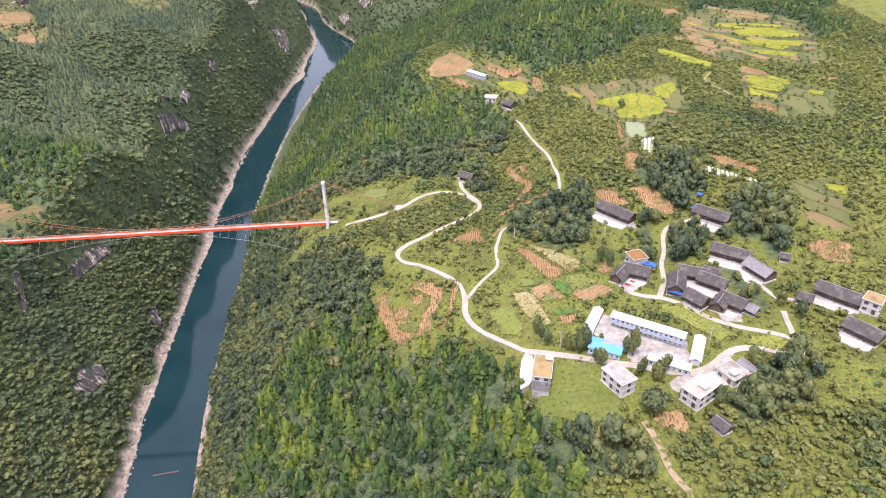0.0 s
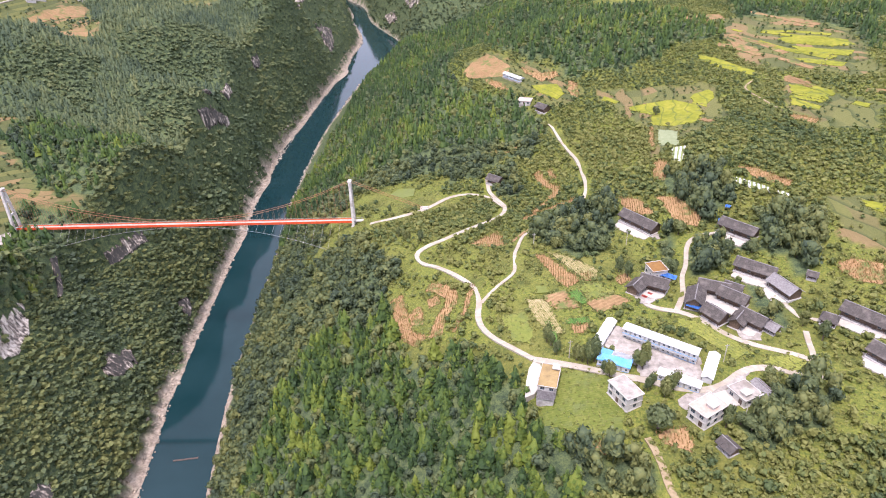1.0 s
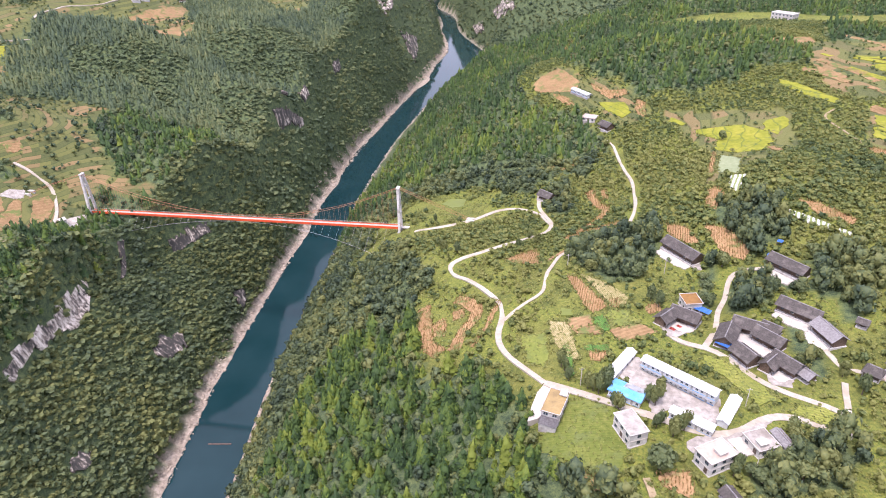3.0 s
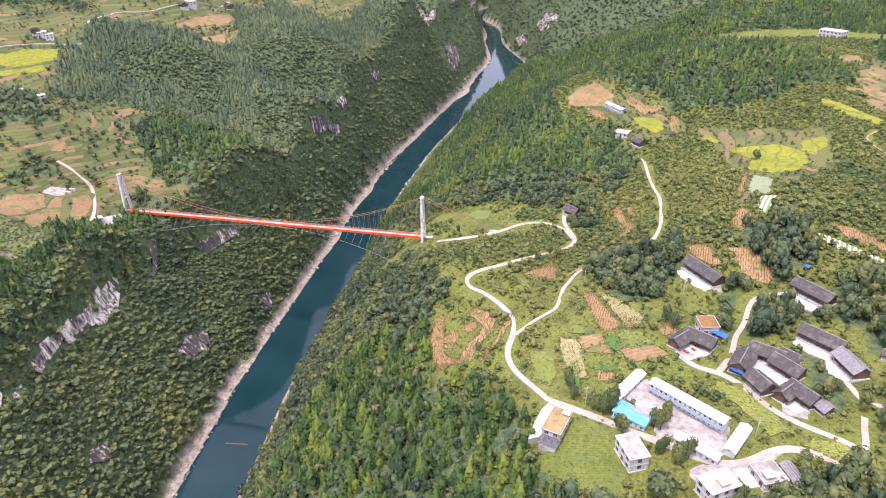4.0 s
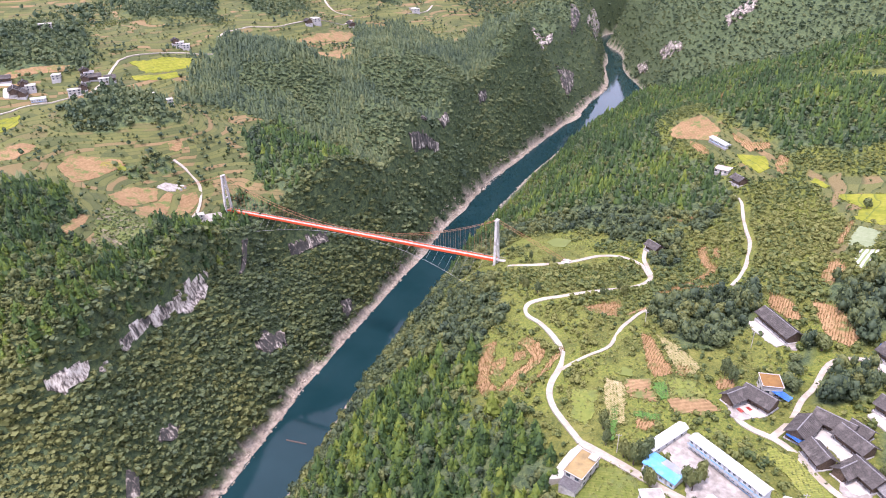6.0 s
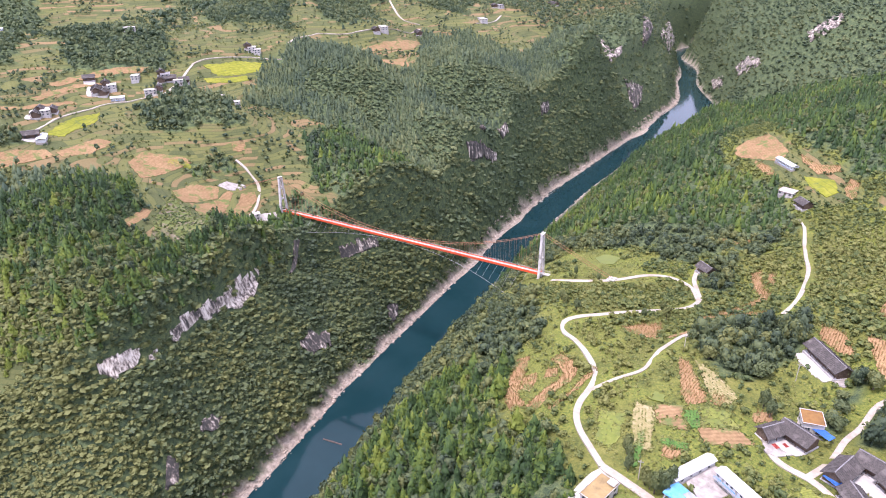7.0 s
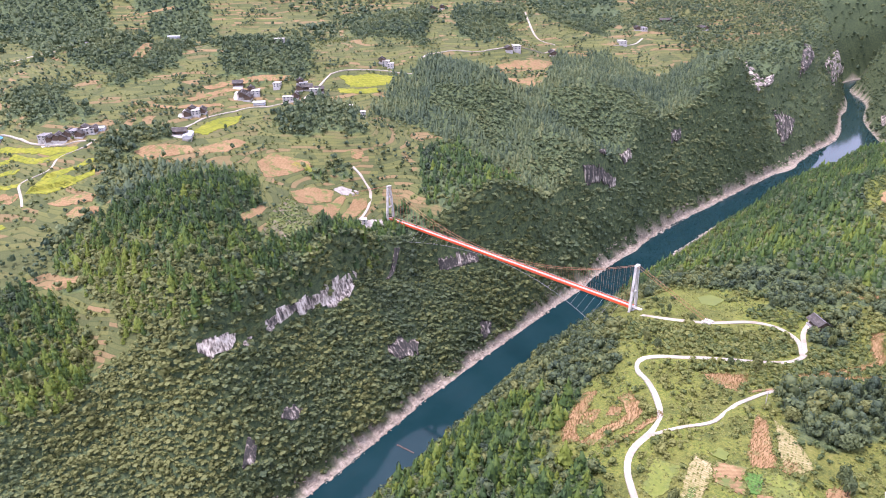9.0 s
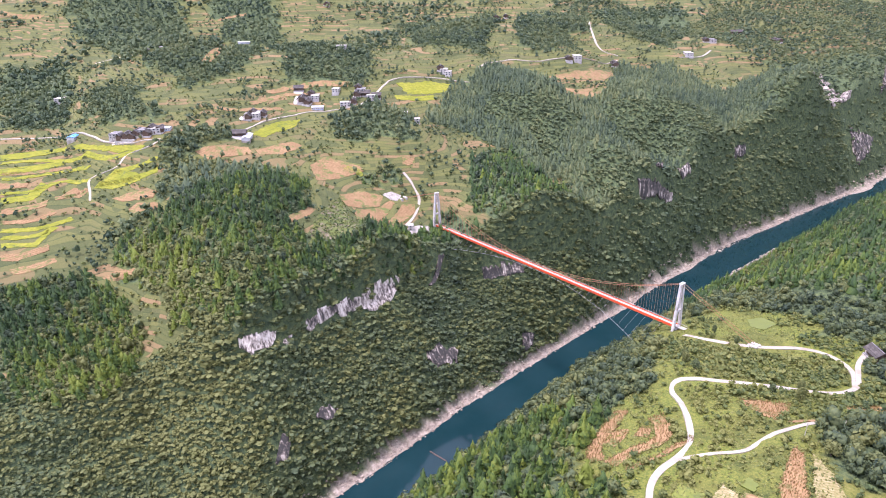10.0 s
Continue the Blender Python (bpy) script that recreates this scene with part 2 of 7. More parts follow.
def foliage(name, stops, rough=0.65, grain=1.0):
    """Leaves: one tone a plant, mottled from leaf to leaf."""
    m, nt, b = empty_material(name, rough)
    p = place_of(nt)
    t = maths(nt, 'ADD', maths(nt, 'MULTIPLY', attribute(nt, "tint"), 0.75), maths(nt, 'ADD', maths(nt, 'MULTIPLY', noise_of(nt, 0.8, 2.0, 0.5, p), 0.35), maths(nt, 'ADD', maths(nt, 'MULTIPLY', noise_of(nt, 3.2, 3.0, 0.7, p), 0.55 * grain), 0.275 * (1 - grain))), True)
    t = maths(nt, 'SUBTRACT', t, 0.33, True)
    t = maths(nt, 'MULTIPLY', t, 1.2, True)
    nt.links.new(ramp_colour(nt, t, stops), b.inputs["Base Color"])
    b.inputs["Specular IOR Level"].default_value = 0.25
    thin = nt.nodes.new("ShaderNodeBsdfTranslucent")
    nt.links.new(b.inputs["Base Color"].links[0].from_socket, thin.inputs[0])
    both = nt.nodes.new("ShaderNodeMixShader")
    both.inputs[0].default_value = 0.30
    nt.links.new(b.outputs[0], both.inputs[1])
    nt.links.new(thin.outputs[0], both.inputs[2])
    nt.links.new(both.outputs[0], nt.nodes["Material Output"].inputs[0])
    return m


LEAF = foliage("leaves", [(0.0, (0.036, 0.060, 0.044)), (0.35, (0.080, 0.114, 0.062)), (0.65, (0.142, 0.174, 0.068)), (1.0, (0.260, 0.250, 0.074))])
PINE = foliage("pine_needles", [(0.0, (0.024, 0.050, 0.026)), (0.4, (0.062, 0.112, 0.028)), (0.7, (0.130, 0.186, 0.030)), (1.0, (0.250, 0.270, 0.040))])
SHRUB = foliage("shrub_leaves", [(0.0, (0.050, 0.080, 0.040)), (0.35, (0.096, 0.134, 0.048)), (0.7, (0.178, 0.202, 0.058)), (1.0, (0.310, 0.285, 0.088))])
# One foliage for all far woods: haze put into a cooler, less mottled colour.
HAZED_FOLIAGE = foliage("hazed_foliage", [(0.0, (0.036, 0.063, 0.045)), (0.35, (0.075, 0.113, 0.063)), (0.65, (0.128, 0.166, 0.076)), (1.0, (0.225, 0.235, 0.088))], grain=0.35)
STALK = foliage("dry_maize", [(0.0, (0.19, 0.120, 0.045)), (0.5, (0.35, 0.235, 0.095)), (1.0, (0.50, 0.37, 0.170))])
BARK = surface("bark", (0.06, 0.045, 0.03), (0.16, 0.12, 0.09), 3.0, 0.9)

CONCRETE = surface("pale_concrete", (0.36, 0.33, 0.275), (0.52, 0.48, 0.41), 0.6, 0.85, 0, 0.2, (0.42, 0.40, 0.36), 0.12)
ROADWAY = surface("road_concrete", (0.30, 0.265, 0.205), (0.43, 0.385, 0.305), 0.5, 0.9, 0, 0.2, (0.29, 0.245, 0.175), 0.10)
DIRT = surface("earth_track", (0.22, 0.17, 0.09), (0.36, 0.28, 0.17), 0.8, 0.95, 0, 0.3, (0.20, 0.19, 0.08), 0.2)
YARD = surface("worn_concrete", (0.19, 0.170, 0.145), (0.46, 0.420, 0.365), 0.35, 0.9, 0, 0.2, (0.20, 0.172, 0.140), 0.16)
WHITE = surface("white_render", (0.40, 0.38, 0.35), (0.60, 0.58, 0.54), 0.7, 0.8, 0, 0.1, (0.40, 0.375, 0.335), 0.25)
GREYWALL = surface("bare_plaster", (0.36, 0.34, 0.32), (0.55, 0.53, 0.50), 0.9, 0.9, 0, 0.2, (0.27, 0.25, 0.23), 0.3)
PANEL = surface("white_panel", (0.50, 0.515, 0.52), (0.62, 0.625, 0.62), 0.5, 0.5, 0, 0.0, (0.47, 0.455, 0.42), 0.3)
BLUE = surface("blue_sheet", (0.06, 0.28, 0.62), (0.13, 0.40, 0.74), 0.4, 0.4, 0, 0.0, (0.22, 0.43, 0.66), 0.25)
TARP = surface("blue_tarpaulin", (0.04, 0.16, 0.55), (0.10, 0.30, 0.72), 1.5, 0.5, 0, 0.4)
TILE = surface("dark_roof_tile", (0.040, 0.034, 0.030), (0.092, 0.080, 0.070), 1.6, 0.85, 0, 0.5, (0.135, 0.118, 0.102), 0.35)
GREYTILE = surface("grey_roof_tile", (0.14, 0.13, 0.125), (0.27, 0.255, 0.25), 1.4, 0.85, 0, 0.5)
TIMBER = surface("weathered_timber", (0.07, 0.045, 0.03), (0.17, 0.115, 0.08), 2.0, 0.8, 0, 0.3)
OCHRE = surface("ochre_roof_coat", (0.24, 0.165, 0.060), (0.34, 0.245, 0.105), 0.5, 0.85, 0, 0.2, (0.17, 0.115, 0.05), 0.25)
RUSTFLOOR = surface("rust_brown_floor", (0.17, 0.080, 0.016), (0.27, 0.140, 0.034), 0.6, 0.8, 0, 0.2, (0.11, 0.055, 0.015), 0.3)
ROSE = surface("rose_screed", (0.38, 0.27, 0.21), (0.50, 0.38, 0.31), 0.5, 0.85, 0, 0.2, (0.40, 0.33, 0.28), 0.2)
BRICKRED = surface("red_mat", (0.40, 0.05, 0.04), (0.60, 0.12, 0.09), 2.0, 0.8)
GRAIN = surface("drying_grain", (0.50, 0.34, 0.06), (0.62, 0.46, 0.12), 1.5, 0.9)
RED = surface("red_girder_paint", (0.60, 0.070, 0.022), (0.78, 0.115, 0.035), 0.8, 0.45, 0, 0.0, (0.50, 0.09, 0.04), 0.2)
RUST = surface("rusty_cable", (0.26, 0.11, 0.05), (0.40, 0.19, 0.10), 1.0, 0.7)
STEEL = surface("dull_steel", (0.25, 0.25, 0.24), (0.40, 0.40, 0.38), 1.0, 0.6, 0.3)
TOWERC = surface("tower_concrete", (0.46, 0.44, 0.405), (0.62, 0.60, 0.565), 0.5, 0.85, 0, 0.2, (0.30, 0.27, 0.24), 0.3)
GLASS = surface("dark_window_glass", (0.03, 0.04, 0.05), (0.07, 0.09, 0.11), 1.0, 0.12, 0, 0.0)
DOOR = surface("dark_door", (0.06, 0.04, 0.03), (0.12, 0.08, 0.06), 2.0, 0.6)
BOULDER = surface("bank_rock", (0.225, 0.18, 0.13), (0.485, 0.41, 0.315), 0.5, 0.9, 0, 0.6, (0.20, 0.165, 0.13), 0.1)


def cliff_rock(name, white):
    m, nt, b = empty_material(name, 0.9)
    p = place_of(nt)
    s = nt.nodes.new("ShaderNodeMapping")
    s.inputs["Scale"].default_value = (0.50, 0.50, 0.05)
    nt.links.new(p, s.inputs[0])
    streak = noise_of(nt, 1.0, 7.0, 0.72, s.outputs[0])
    patch = noise_of(nt, 0.14, 5.0, 0.6, p)
    f = maths(nt, 'ADD', maths(nt, 'MULTIPLY', streak, 0.75), maths(nt, 'MULTIPLY', patch, 0.25 + 0.3 * (1 - white)))
    f = maths(nt, 'SUBTRACT', f, 0.02 + 0.28 * (1 - white))
    c = ramp_colour(nt, f, [(0.40, (0.050, 0.047, 0.040)), (0.45, (0.185, 0.150, 0.122)), (0.49, (0.42, 0.365, 0.295)), (0.57, (0.68, 0.62, 0.525))])
    nt.links.new(c, b.inputs["Base Color"])
    bumped(nt, b, streak, 0.5, 0.5)
    return m


CLIFF = cliff_rock("limestone_face", 1.0)
DARKCLIFF = cliff_rock("stained_limestone", 0.40)
PALECLIFF = cliff_rock("streaked_limestone", 0.75)


def terrace_level(x, y, z):
    """Number of the terrace on the farmed slopes."""
    return z * 0.50 + 1.1 * wobble(x, y, 26.0, 3.0) + 0.35 * wobble(x, y, 9.0, 6.0)


def ground_material():
    m, nt, b = empty_material("hillside", 0.95)
    p = place_of(nt)
    fine, mid, big = noise_of(nt, 0.9, 8.0, 0.72, p), noise_of(nt, 0.07, 5.0, 0.6, p), noise_of(nt, 0.012, 3.0, 0.5, p)
    grass = ramp_colour(nt, maths(nt, 'ADD', maths(nt, 'MULTIPLY', mid, 0.5), maths(nt, 'MULTIPLY', fine, 0.55)),
                        [(0.38, (0.048, 0.066, 0.020)), (0.47, (0.100, 0.114, 0.028)), (0.57, (0.158, 0.162, 0.038)), (0.70, (0.240, 0.212, 0.070))])
    fresh = ramp_colour(nt, fine, [(0.36, (0.066, 0.094, 0.022)), (0.5, (0.138, 0.162, 0.032)), (0.66, (0.235, 0.228, 0.050))])
    grass = blend(nt, ramp_colour(nt, noise_of(nt, 0.035, 4.0, 0.6, p), [(0.44, (0, 0, 0)), (0.58, (1, 1, 1))]), grass, fresh)
    leafy = maths(nt, 'ADD', maths(nt, 'MULTIPLY', noise_of(nt, 1.6, 5.0, 0.75, p), 0.5), maths(nt, 'MULTIPLY', noise_of(nt, 0.33, 4.0, 0.6, p), 0.5))
    floor = ramp_colour(nt, leafy, [(0.40, (0.034, 0.052, 0.030)), (0.5, (0.074, 0.104, 0.048)), (0.60, (0.130, 0.158, 0.062))])
    # terraces step along the contours
    z = nt.nodes.new("ShaderNodeSeparateXYZ")
    nt.links.new(p, z.inputs[0])
    level = attribute(nt, "level")
    step = nt.nodes.new("ShaderNodeTexWhiteNoise")
    step.noise_dimensions = '2D'
    cell = nt.nodes.new("ShaderNodeCombineXYZ")
    nt.links.new(maths(nt, 'FLOOR', level), cell.inputs[0])
    nt.links.new(maths(nt, 'FLOOR', maths(nt, 'MULTIPLY', noise_of(nt, 0.016, 1.0, 0.5, p), 14.0)), cell.inputs[1])
    nt.links.new(cell.outputs[0], step.inputs["Vector"])
    crop = ramp_colour(nt, step.outputs["Value"], [(0.0, (0.060, 0.074, 0.030)), (0.3, (0.092, 0.102, 0.036)), (0.55, (0.135, 0.138, 0.042)), (0.74, (0.118, 0.116, 0.044)), (0.80, (0.205, 0.138, 0.068)), (0.93, (0.270, 0.165, 0.085)), (1.0, (0.070, 0.085, 0.034))])
    crop = blend(nt, 0.28, crop, ramp_colour(nt, fine, [(0.3, (0.05, 0.075, 0.028)), (0.7, (0.21, 0.205, 0.075))]))
    lip = ramp_colour(nt, maths(nt, 'FRACT', level), [(0.0, (1, 1, 1)), (0.22, (0, 0, 0))])
    crop = blend(nt, maths(nt, 'MULTIPLY', lip, 0.85), crop, (0.048, 0.070, 0.026))
    c = blend(nt, attribute(nt, "farm"), grass, crop)
    c = blend(nt, attribute(nt, "wood"), c, floor)
    rock = ramp_colour(nt, noise_of(nt, 0.35, 6.0, 0.7, p), [(0.3, (0.15, 0.125, 0.095)), (0.5, (0.315, 0.26, 0.20)), (0.7, (0.49, 0.42, 0.335))])
    c = blend(nt, attribute(nt, "bank"), c, rock)
    nt.links.new(c, b.inputs["Base Color"])
    b.inputs["Specular IOR Level"].default_value = 0.15
    bumped(nt, b, fine, 0.9, 0.5)
    return m


def water_material():
    m, nt, b = empty_material("river_water", 0.06)
    p = place_of(nt)
    nt.links.new(ramp_colour(nt, noise_of(nt, 0.03, 3.0, 0.5, p), [(0.3, (0.006, 0.026, 0.030)), (0.7, (0.011, 0.035, 0.040))]), b.inputs["Base Color"])
    b.inputs["IOR"].default_value = 1.33
    bumped(nt, b, noise_of(nt, 0.45, 3.0, 0.6, p), 0.05, 0.12)
    return m


# ---------------------------------------------------------------- mesh helpers
def mesh_object(name, verts, faces, material, parent=None, label=""):
    me = bpy.data.meshes.new(name)
    me.from_pydata([tuple(v) for v in verts], [], [tuple(f) for f in faces])
    me.materials.append(material)
    ob = new(name, me)
    if parent is not None:
        ob.parent = parent
    if label:
        ob["label"] = label
    return ob


def part(name, bm, material, parent, label=""):
    me = bpy.data.meshes.new(name)
    bm.to_mesh(me)
    bm.free()
    me.materials.append(material)
    ob = new(name, me)
    ob.parent = parent
    if label:
        ob["label"] = label
    return ob


def thing(name, x, y, z, turn=0.0, label="", category="", group="", kind=""):
    ob = new(name)
    ob.empty_display_size = 0.5
    ob.matrix_world = pose(x, y, z, 0, 0, turn)
    return tagged(ob, label, category, group, kind)


def box(bm, x0, y0, z0, x1, y1, z1, bevel=0.0):
    made = bmesh.ops.create_cube(bm, size=1, matrix=Matrix.LocRotScale(((x0 + x1) / 2, (y0 + y1) / 2, (z0 + z1) / 2), None, (abs(x1 - x0), abs(y1 - y0), abs(z1 - z0))))
    if bevel:
        edges = {e for v in made["verts"] for e in v.link_edges}
        bmesh.ops.bevel(bm, geom=list(edges), offset=bevel, segments=1, affect='EDGES')
    return bm


def boxed(*dims, bevel=0.0):
    return box(bmesh.new(), *dims, bevel=bevel)


def beam(bm, a, b, w, h=None, sides=4):
    """A straight bar from a to b."""
    a, b = Vector(a), Vector(b)
    turn = (b - a).to_track_quat('Z', 'Y').to_matrix().to_4x4()
    h = h or w
    rings = []
    for c in (a, b):
        ring = []
        for k in range(sides):
            t = math.tau * (k + 0.5) / sides
            s = 1 / math.cos(math.pi / sides)
            ring.append(bm.verts.new(c + turn.to_3x3() @ Vector((math.cos(t) * s * w / 2, math.sin(t) * s * h / 2, 0))))
        rings.append(ring)
    for k in range(sides):
        bm.faces.new((rings[0][k], rings[0][(k + 1) % sides], rings[1][(k + 1) % sides], rings[1][k]))
    bm.faces.new(rings[0][::-1])
    bm.faces.new(rings[1])
    return bm


def tube(bm, points, r, sides=5):
    rings = []
    pts = [Vector(p) for p in points]
    for i, c in enumerate(pts):
        d = pts[min(i + 1, len(pts) - 1)] - pts[max(i - 1, 0)]
        m = d.to_track_quat('Z', 'Y').to_matrix()
        rings.append([bm.verts.new(c + m @ Vector((math.cos(math.tau * k / sides) * r, math.sin(math.tau * k / sides) * r, 0))) for k in range(sides)])
    for p, q in zip(rings[:-1], rings[1:]):
        for k in range(sides):
            bm.faces.new((p[k], p[(k + 1) % sides], q[(k + 1) % sides], q[k]))
    return bm


# ---------------------------------------------------------------- roads, fields and yards, draped on the land
EDGES = []


def road(name, points, width, material=None):
    line = curve(points, 2.5)
    clear_line(line, width / 2 + 1.6)
    d = np.gradient(line, axis=0)
    d /= np.linalg.norm(d, axis=1)[:, None]
    side = np.c_[-d[:, 1], d[:, 0]]
    half = width * 0.37 * (1 + 0.10 * wobble(line[:, 0], line[:, 1], 9.0, 2.0))[:, None]
    rows = []
    for k in (-1.0, -0.5, 0.0, 0.5, 1.0):
        q = line + side * half * k
        rows.append(np.c_[q, height(q[:, 0], q[:, 1])])
    z = np.maximum.reduce([r[:, 2] for r in rows]) * 0.5 + rows[2][:, 2] * 0.5 + 0.22
    n = len(line)
    verts = []
    for k in range(5):
        verts += [(r[0], r[1], zz) for r, zz in zip(rows[k], z)]
    verts += [(r[0], r[1], zz - 1.0) for r, zz in zip(rows[0], z)] + [(r[0], r[1], zz - 1.0) for r, zz in zip(rows[4], z)]
    faces = []
    for k in range(4):
        faces += [(k * n + i, (k + 1) * n + i, (k + 1) * n + i + 1, k * n + i + 1)[::-1] for i in range(n - 1)]
    faces += [(5 * n + i, i, i + 1, 5 * n + i + 1)[::-1] for i in range(n - 1)]
    faces += [(4 * n + i, 6 * n + i, 6 * n + i + 1, 4 * n + i + 1)[::-1] for i in range(n - 1)]
    if material:
        EDGES.append([tuple(p) for p in line])
    ob = mesh_object(name, verts, faces, material or ROADWAY)
    return tagged(ob, "narrow earth track between the plots" if material else "narrow pale concrete road winding across the hillside", "road", "", "structure")


def drape(name, poly, material, lift, step, edge=0.6):
    """A patch of ground cover with a ragged rim, following the land."""
    xs, ys = [p[0] for p in poly], [p[1] for p in poly]
    gx, gy = np.meshgrid(np.arange(min(xs) - step, max(xs) + 2 * step, step), np.arange(min(ys) - step, max(ys) + 2 * step, step), indexing="ij")
    wx, wy = gx + edge * wobble(gx, gy, 2.3, 3.0), gy + edge * wobble(gx, gy, 2.3, 8.0)
    keep = inside(wx, wy, poly)
    gz = height(gx, gy) + lift
    number, verts, faces = {}, [], []

    def v(i, j):
        if (i, j) not in number:
            number[i, j] = len(verts)
            verts.append((gx[i, j], gy[i, j], gz[i, j]))
        return number[i, j]
    for i in range(gx.shape[0] - 1):
        for j in range(gx.shape[1] - 1):
            k = [keep[i, j], keep[i + 1, j], keep[i + 1, j + 1], keep[i, j + 1]]
            ids = [(i, j), (i + 1, j), (i + 1, j + 1), (i, j + 1)]
            if sum(k) == 4:
                faces.append([v(*q) for q in ids])
            elif sum(k) == 3:
                faces.append([v(*q) for q, ok in zip(ids, k) if ok])
    if not faces:
        return None
    # a low earthen edge round the patch
    count = {}
    for f in faces:
        for a, b in zip(f, f[1:] + f[:1]):
            count[a, b] = 1
    rim = [(a, b) for a, b in count if (b, a) not in count]
    low = {}
    for a, b in rim:
        for q in (a, b):
            if q not in low:
                low[q] = len(verts)
                verts.append((verts[q][0], verts[q][1], verts[q][2] - lift - 0.3))
        faces.append([b, a, low[a], low[b]])
    return mesh_object(name, verts, faces, material)


def soil(name, stops, scale=0.5, rows=0.0, turn=0.4, depth=0.5, weeds=0.0, bunds=0.0):
    m, nt, b = empty_material(name, 0.95)
    p = place_of(nt)
    f = maths(nt, 'ADD', maths(nt, 'MULTIPLY', noise_of(nt, scale, 5.0, 0.65, p), 0.65), maths(nt, 'MULTIPLY', noise_of(nt, 0.06, 3.0, 0.5, p), 0.35))
    if rows:
        mp = nt.nodes.new("ShaderNodeMapping")
        mp.inputs["Rotation"].default_value = (0, 0, turn)
        nt.links.new(p, mp.inputs[0])
        w = nt.nodes.new("ShaderNodeTexWave")
        w.inputs["Scale"].default_value, w.inputs["Distortion"].default_value, w.inputs["Detail"].default_value = rows, 1.5, 2.0
        nt.links.new(mp.outputs[0], w.inputs["Vector"])
        f = maths(nt, 'ADD', maths(nt, 'MULTIPLY', f, 1 - depth / 2), maths(nt, 'MULTIPLY', w.outputs["Fac"], depth / 2))
    c = ramp_colour(nt, f, stops)
    if weeds:
        g = noise_of(nt, 0.13, 6.0, 0.7, p)
        c = blend(nt, ramp_colour(nt, g, [(0.62 - weeds * 0.2, (0, 0, 0)), (0.72 - weeds * 0.2, (1, 1, 1))]), c, (0.12, 0.145, 0.045))
    if bunds:
        z = nt.nodes.new("ShaderNodeSeparateXYZ")
        nt.links.new(p, z.inputs[0])
        level = maths(nt, 'ADD', maths(nt, 'MULTIPLY', z.outputs[2], bunds), maths(nt, 'MULTIPLY', noise_of(nt, 0.05, 2.0, 0.5, p), 1.5))
        c = blend(nt, maths(nt, 'MULTIPLY', ramp_colour(nt, maths(nt, 'FRACT', level), [(0.0, (1, 1, 1)), (0.16, (0, 0, 0))]), 0.8), c, (0.075, 0.105, 0.030))
    nt.links.new(c, b.inputs["Base Color"])
    b.inputs["Specular IOR Level"].default_value = 0.1
    bumped(nt, b, f, 0.8, 0.4)
    return m


EARTH = soil("earth_under_maize", [(0.3, (0.19, 0.118, 0.055)), (0.5, (0.32, 0.200, 0.100)), (0.7, (0.42, 0.29, 0.145))], 0.8, weeds=0.5)
BARE = soil("ploughed_earth", [(0.3, (0.145, 0.092, 0.045)), (0.5, (0.245, 0.155, 0.075)), (0.7, (0.345, 0.235, 0.120))], 0.6, 0.16, 0.9, 0.22, weeds=0.55)
RICE = soil("ripening_rice", [(0.3, (0.125, 0.148, 0.020)), (0.5, (0.205, 0.215, 0.026)), (0.7, (0.300, 0.275, 0.046))], 0.3, weeds=0.25, bunds=0.6)
GREENS = soil("vegetable_rows", [(0.3, (0.045, 0.10, 0.025)), (0.5, (0.08, 0.17, 0.035)), (0.7, (0.16, 0.22, 0.06))], 0.7, 0.45, 0.4, 0.25)
MEADOW = soil("short_grass", [(0.3, (0.105, 0.140, 0.030)), (0.5, (0.165, 0.190, 0.042)), (0.7, (0.25, 0.24, 0.068))], 0.5, weeds=0.6)
MOWN = soil("grass_in_rows", [(0.3, (0.070, 0.098, 0.020)), (0.5, (0.120, 0.145, 0.030)), (0.7, (0.21, 0.21, 0.058))], 0.6, 0.30, 1.4, 0.14, 0.5)
STUBBLE = soil("stubble", [(0.3, (0.17, 0.16, 0.05)), (0.5, (0.27, 0.23, 0.10)), (0.7, (0.42, 0.35, 0.21))], 0.6, 0.42, 0.4, 0.28, 0.35)
PALE = soil("pale_crop", [(0.3, (0.165, 0.200, 0.100)), (0.7, (0.280, 0.310, 0.180))], 0.5)
FILM = soil("plastic_film_rows", [(0.38, (0.20, 0.24, 0.09)), (0.45, (0.40, 0.41, 0.37)), (0.7, (0.54, 0.54, 0.50))], 0.3, 0.14, 0.2, 1.4)
YELLOWING = soil("yellowing_crop_rows", [(0.3, (0.120, 0.150, 0.030)), (0.5, (0.185, 0.205, 0.042)), (0.7, (0.290, 0.280, 0.075))], 0.6, 0.42, 1.1, 0.35, 0.3)
POND = surface("green_pond", (0.10, 0.125, 0.014), (0.15, 0.175, 0.022), 0.2, 0.6, 0, 0.0)
SCREE = soil("stony_slope", [(0.3, (0.090, 0.085, 0.050)), (0.5, (0.16, 0.135, 0.085)), (0.68, (0.32, 0.27, 0.20))], 0.7, weeds=1.0)
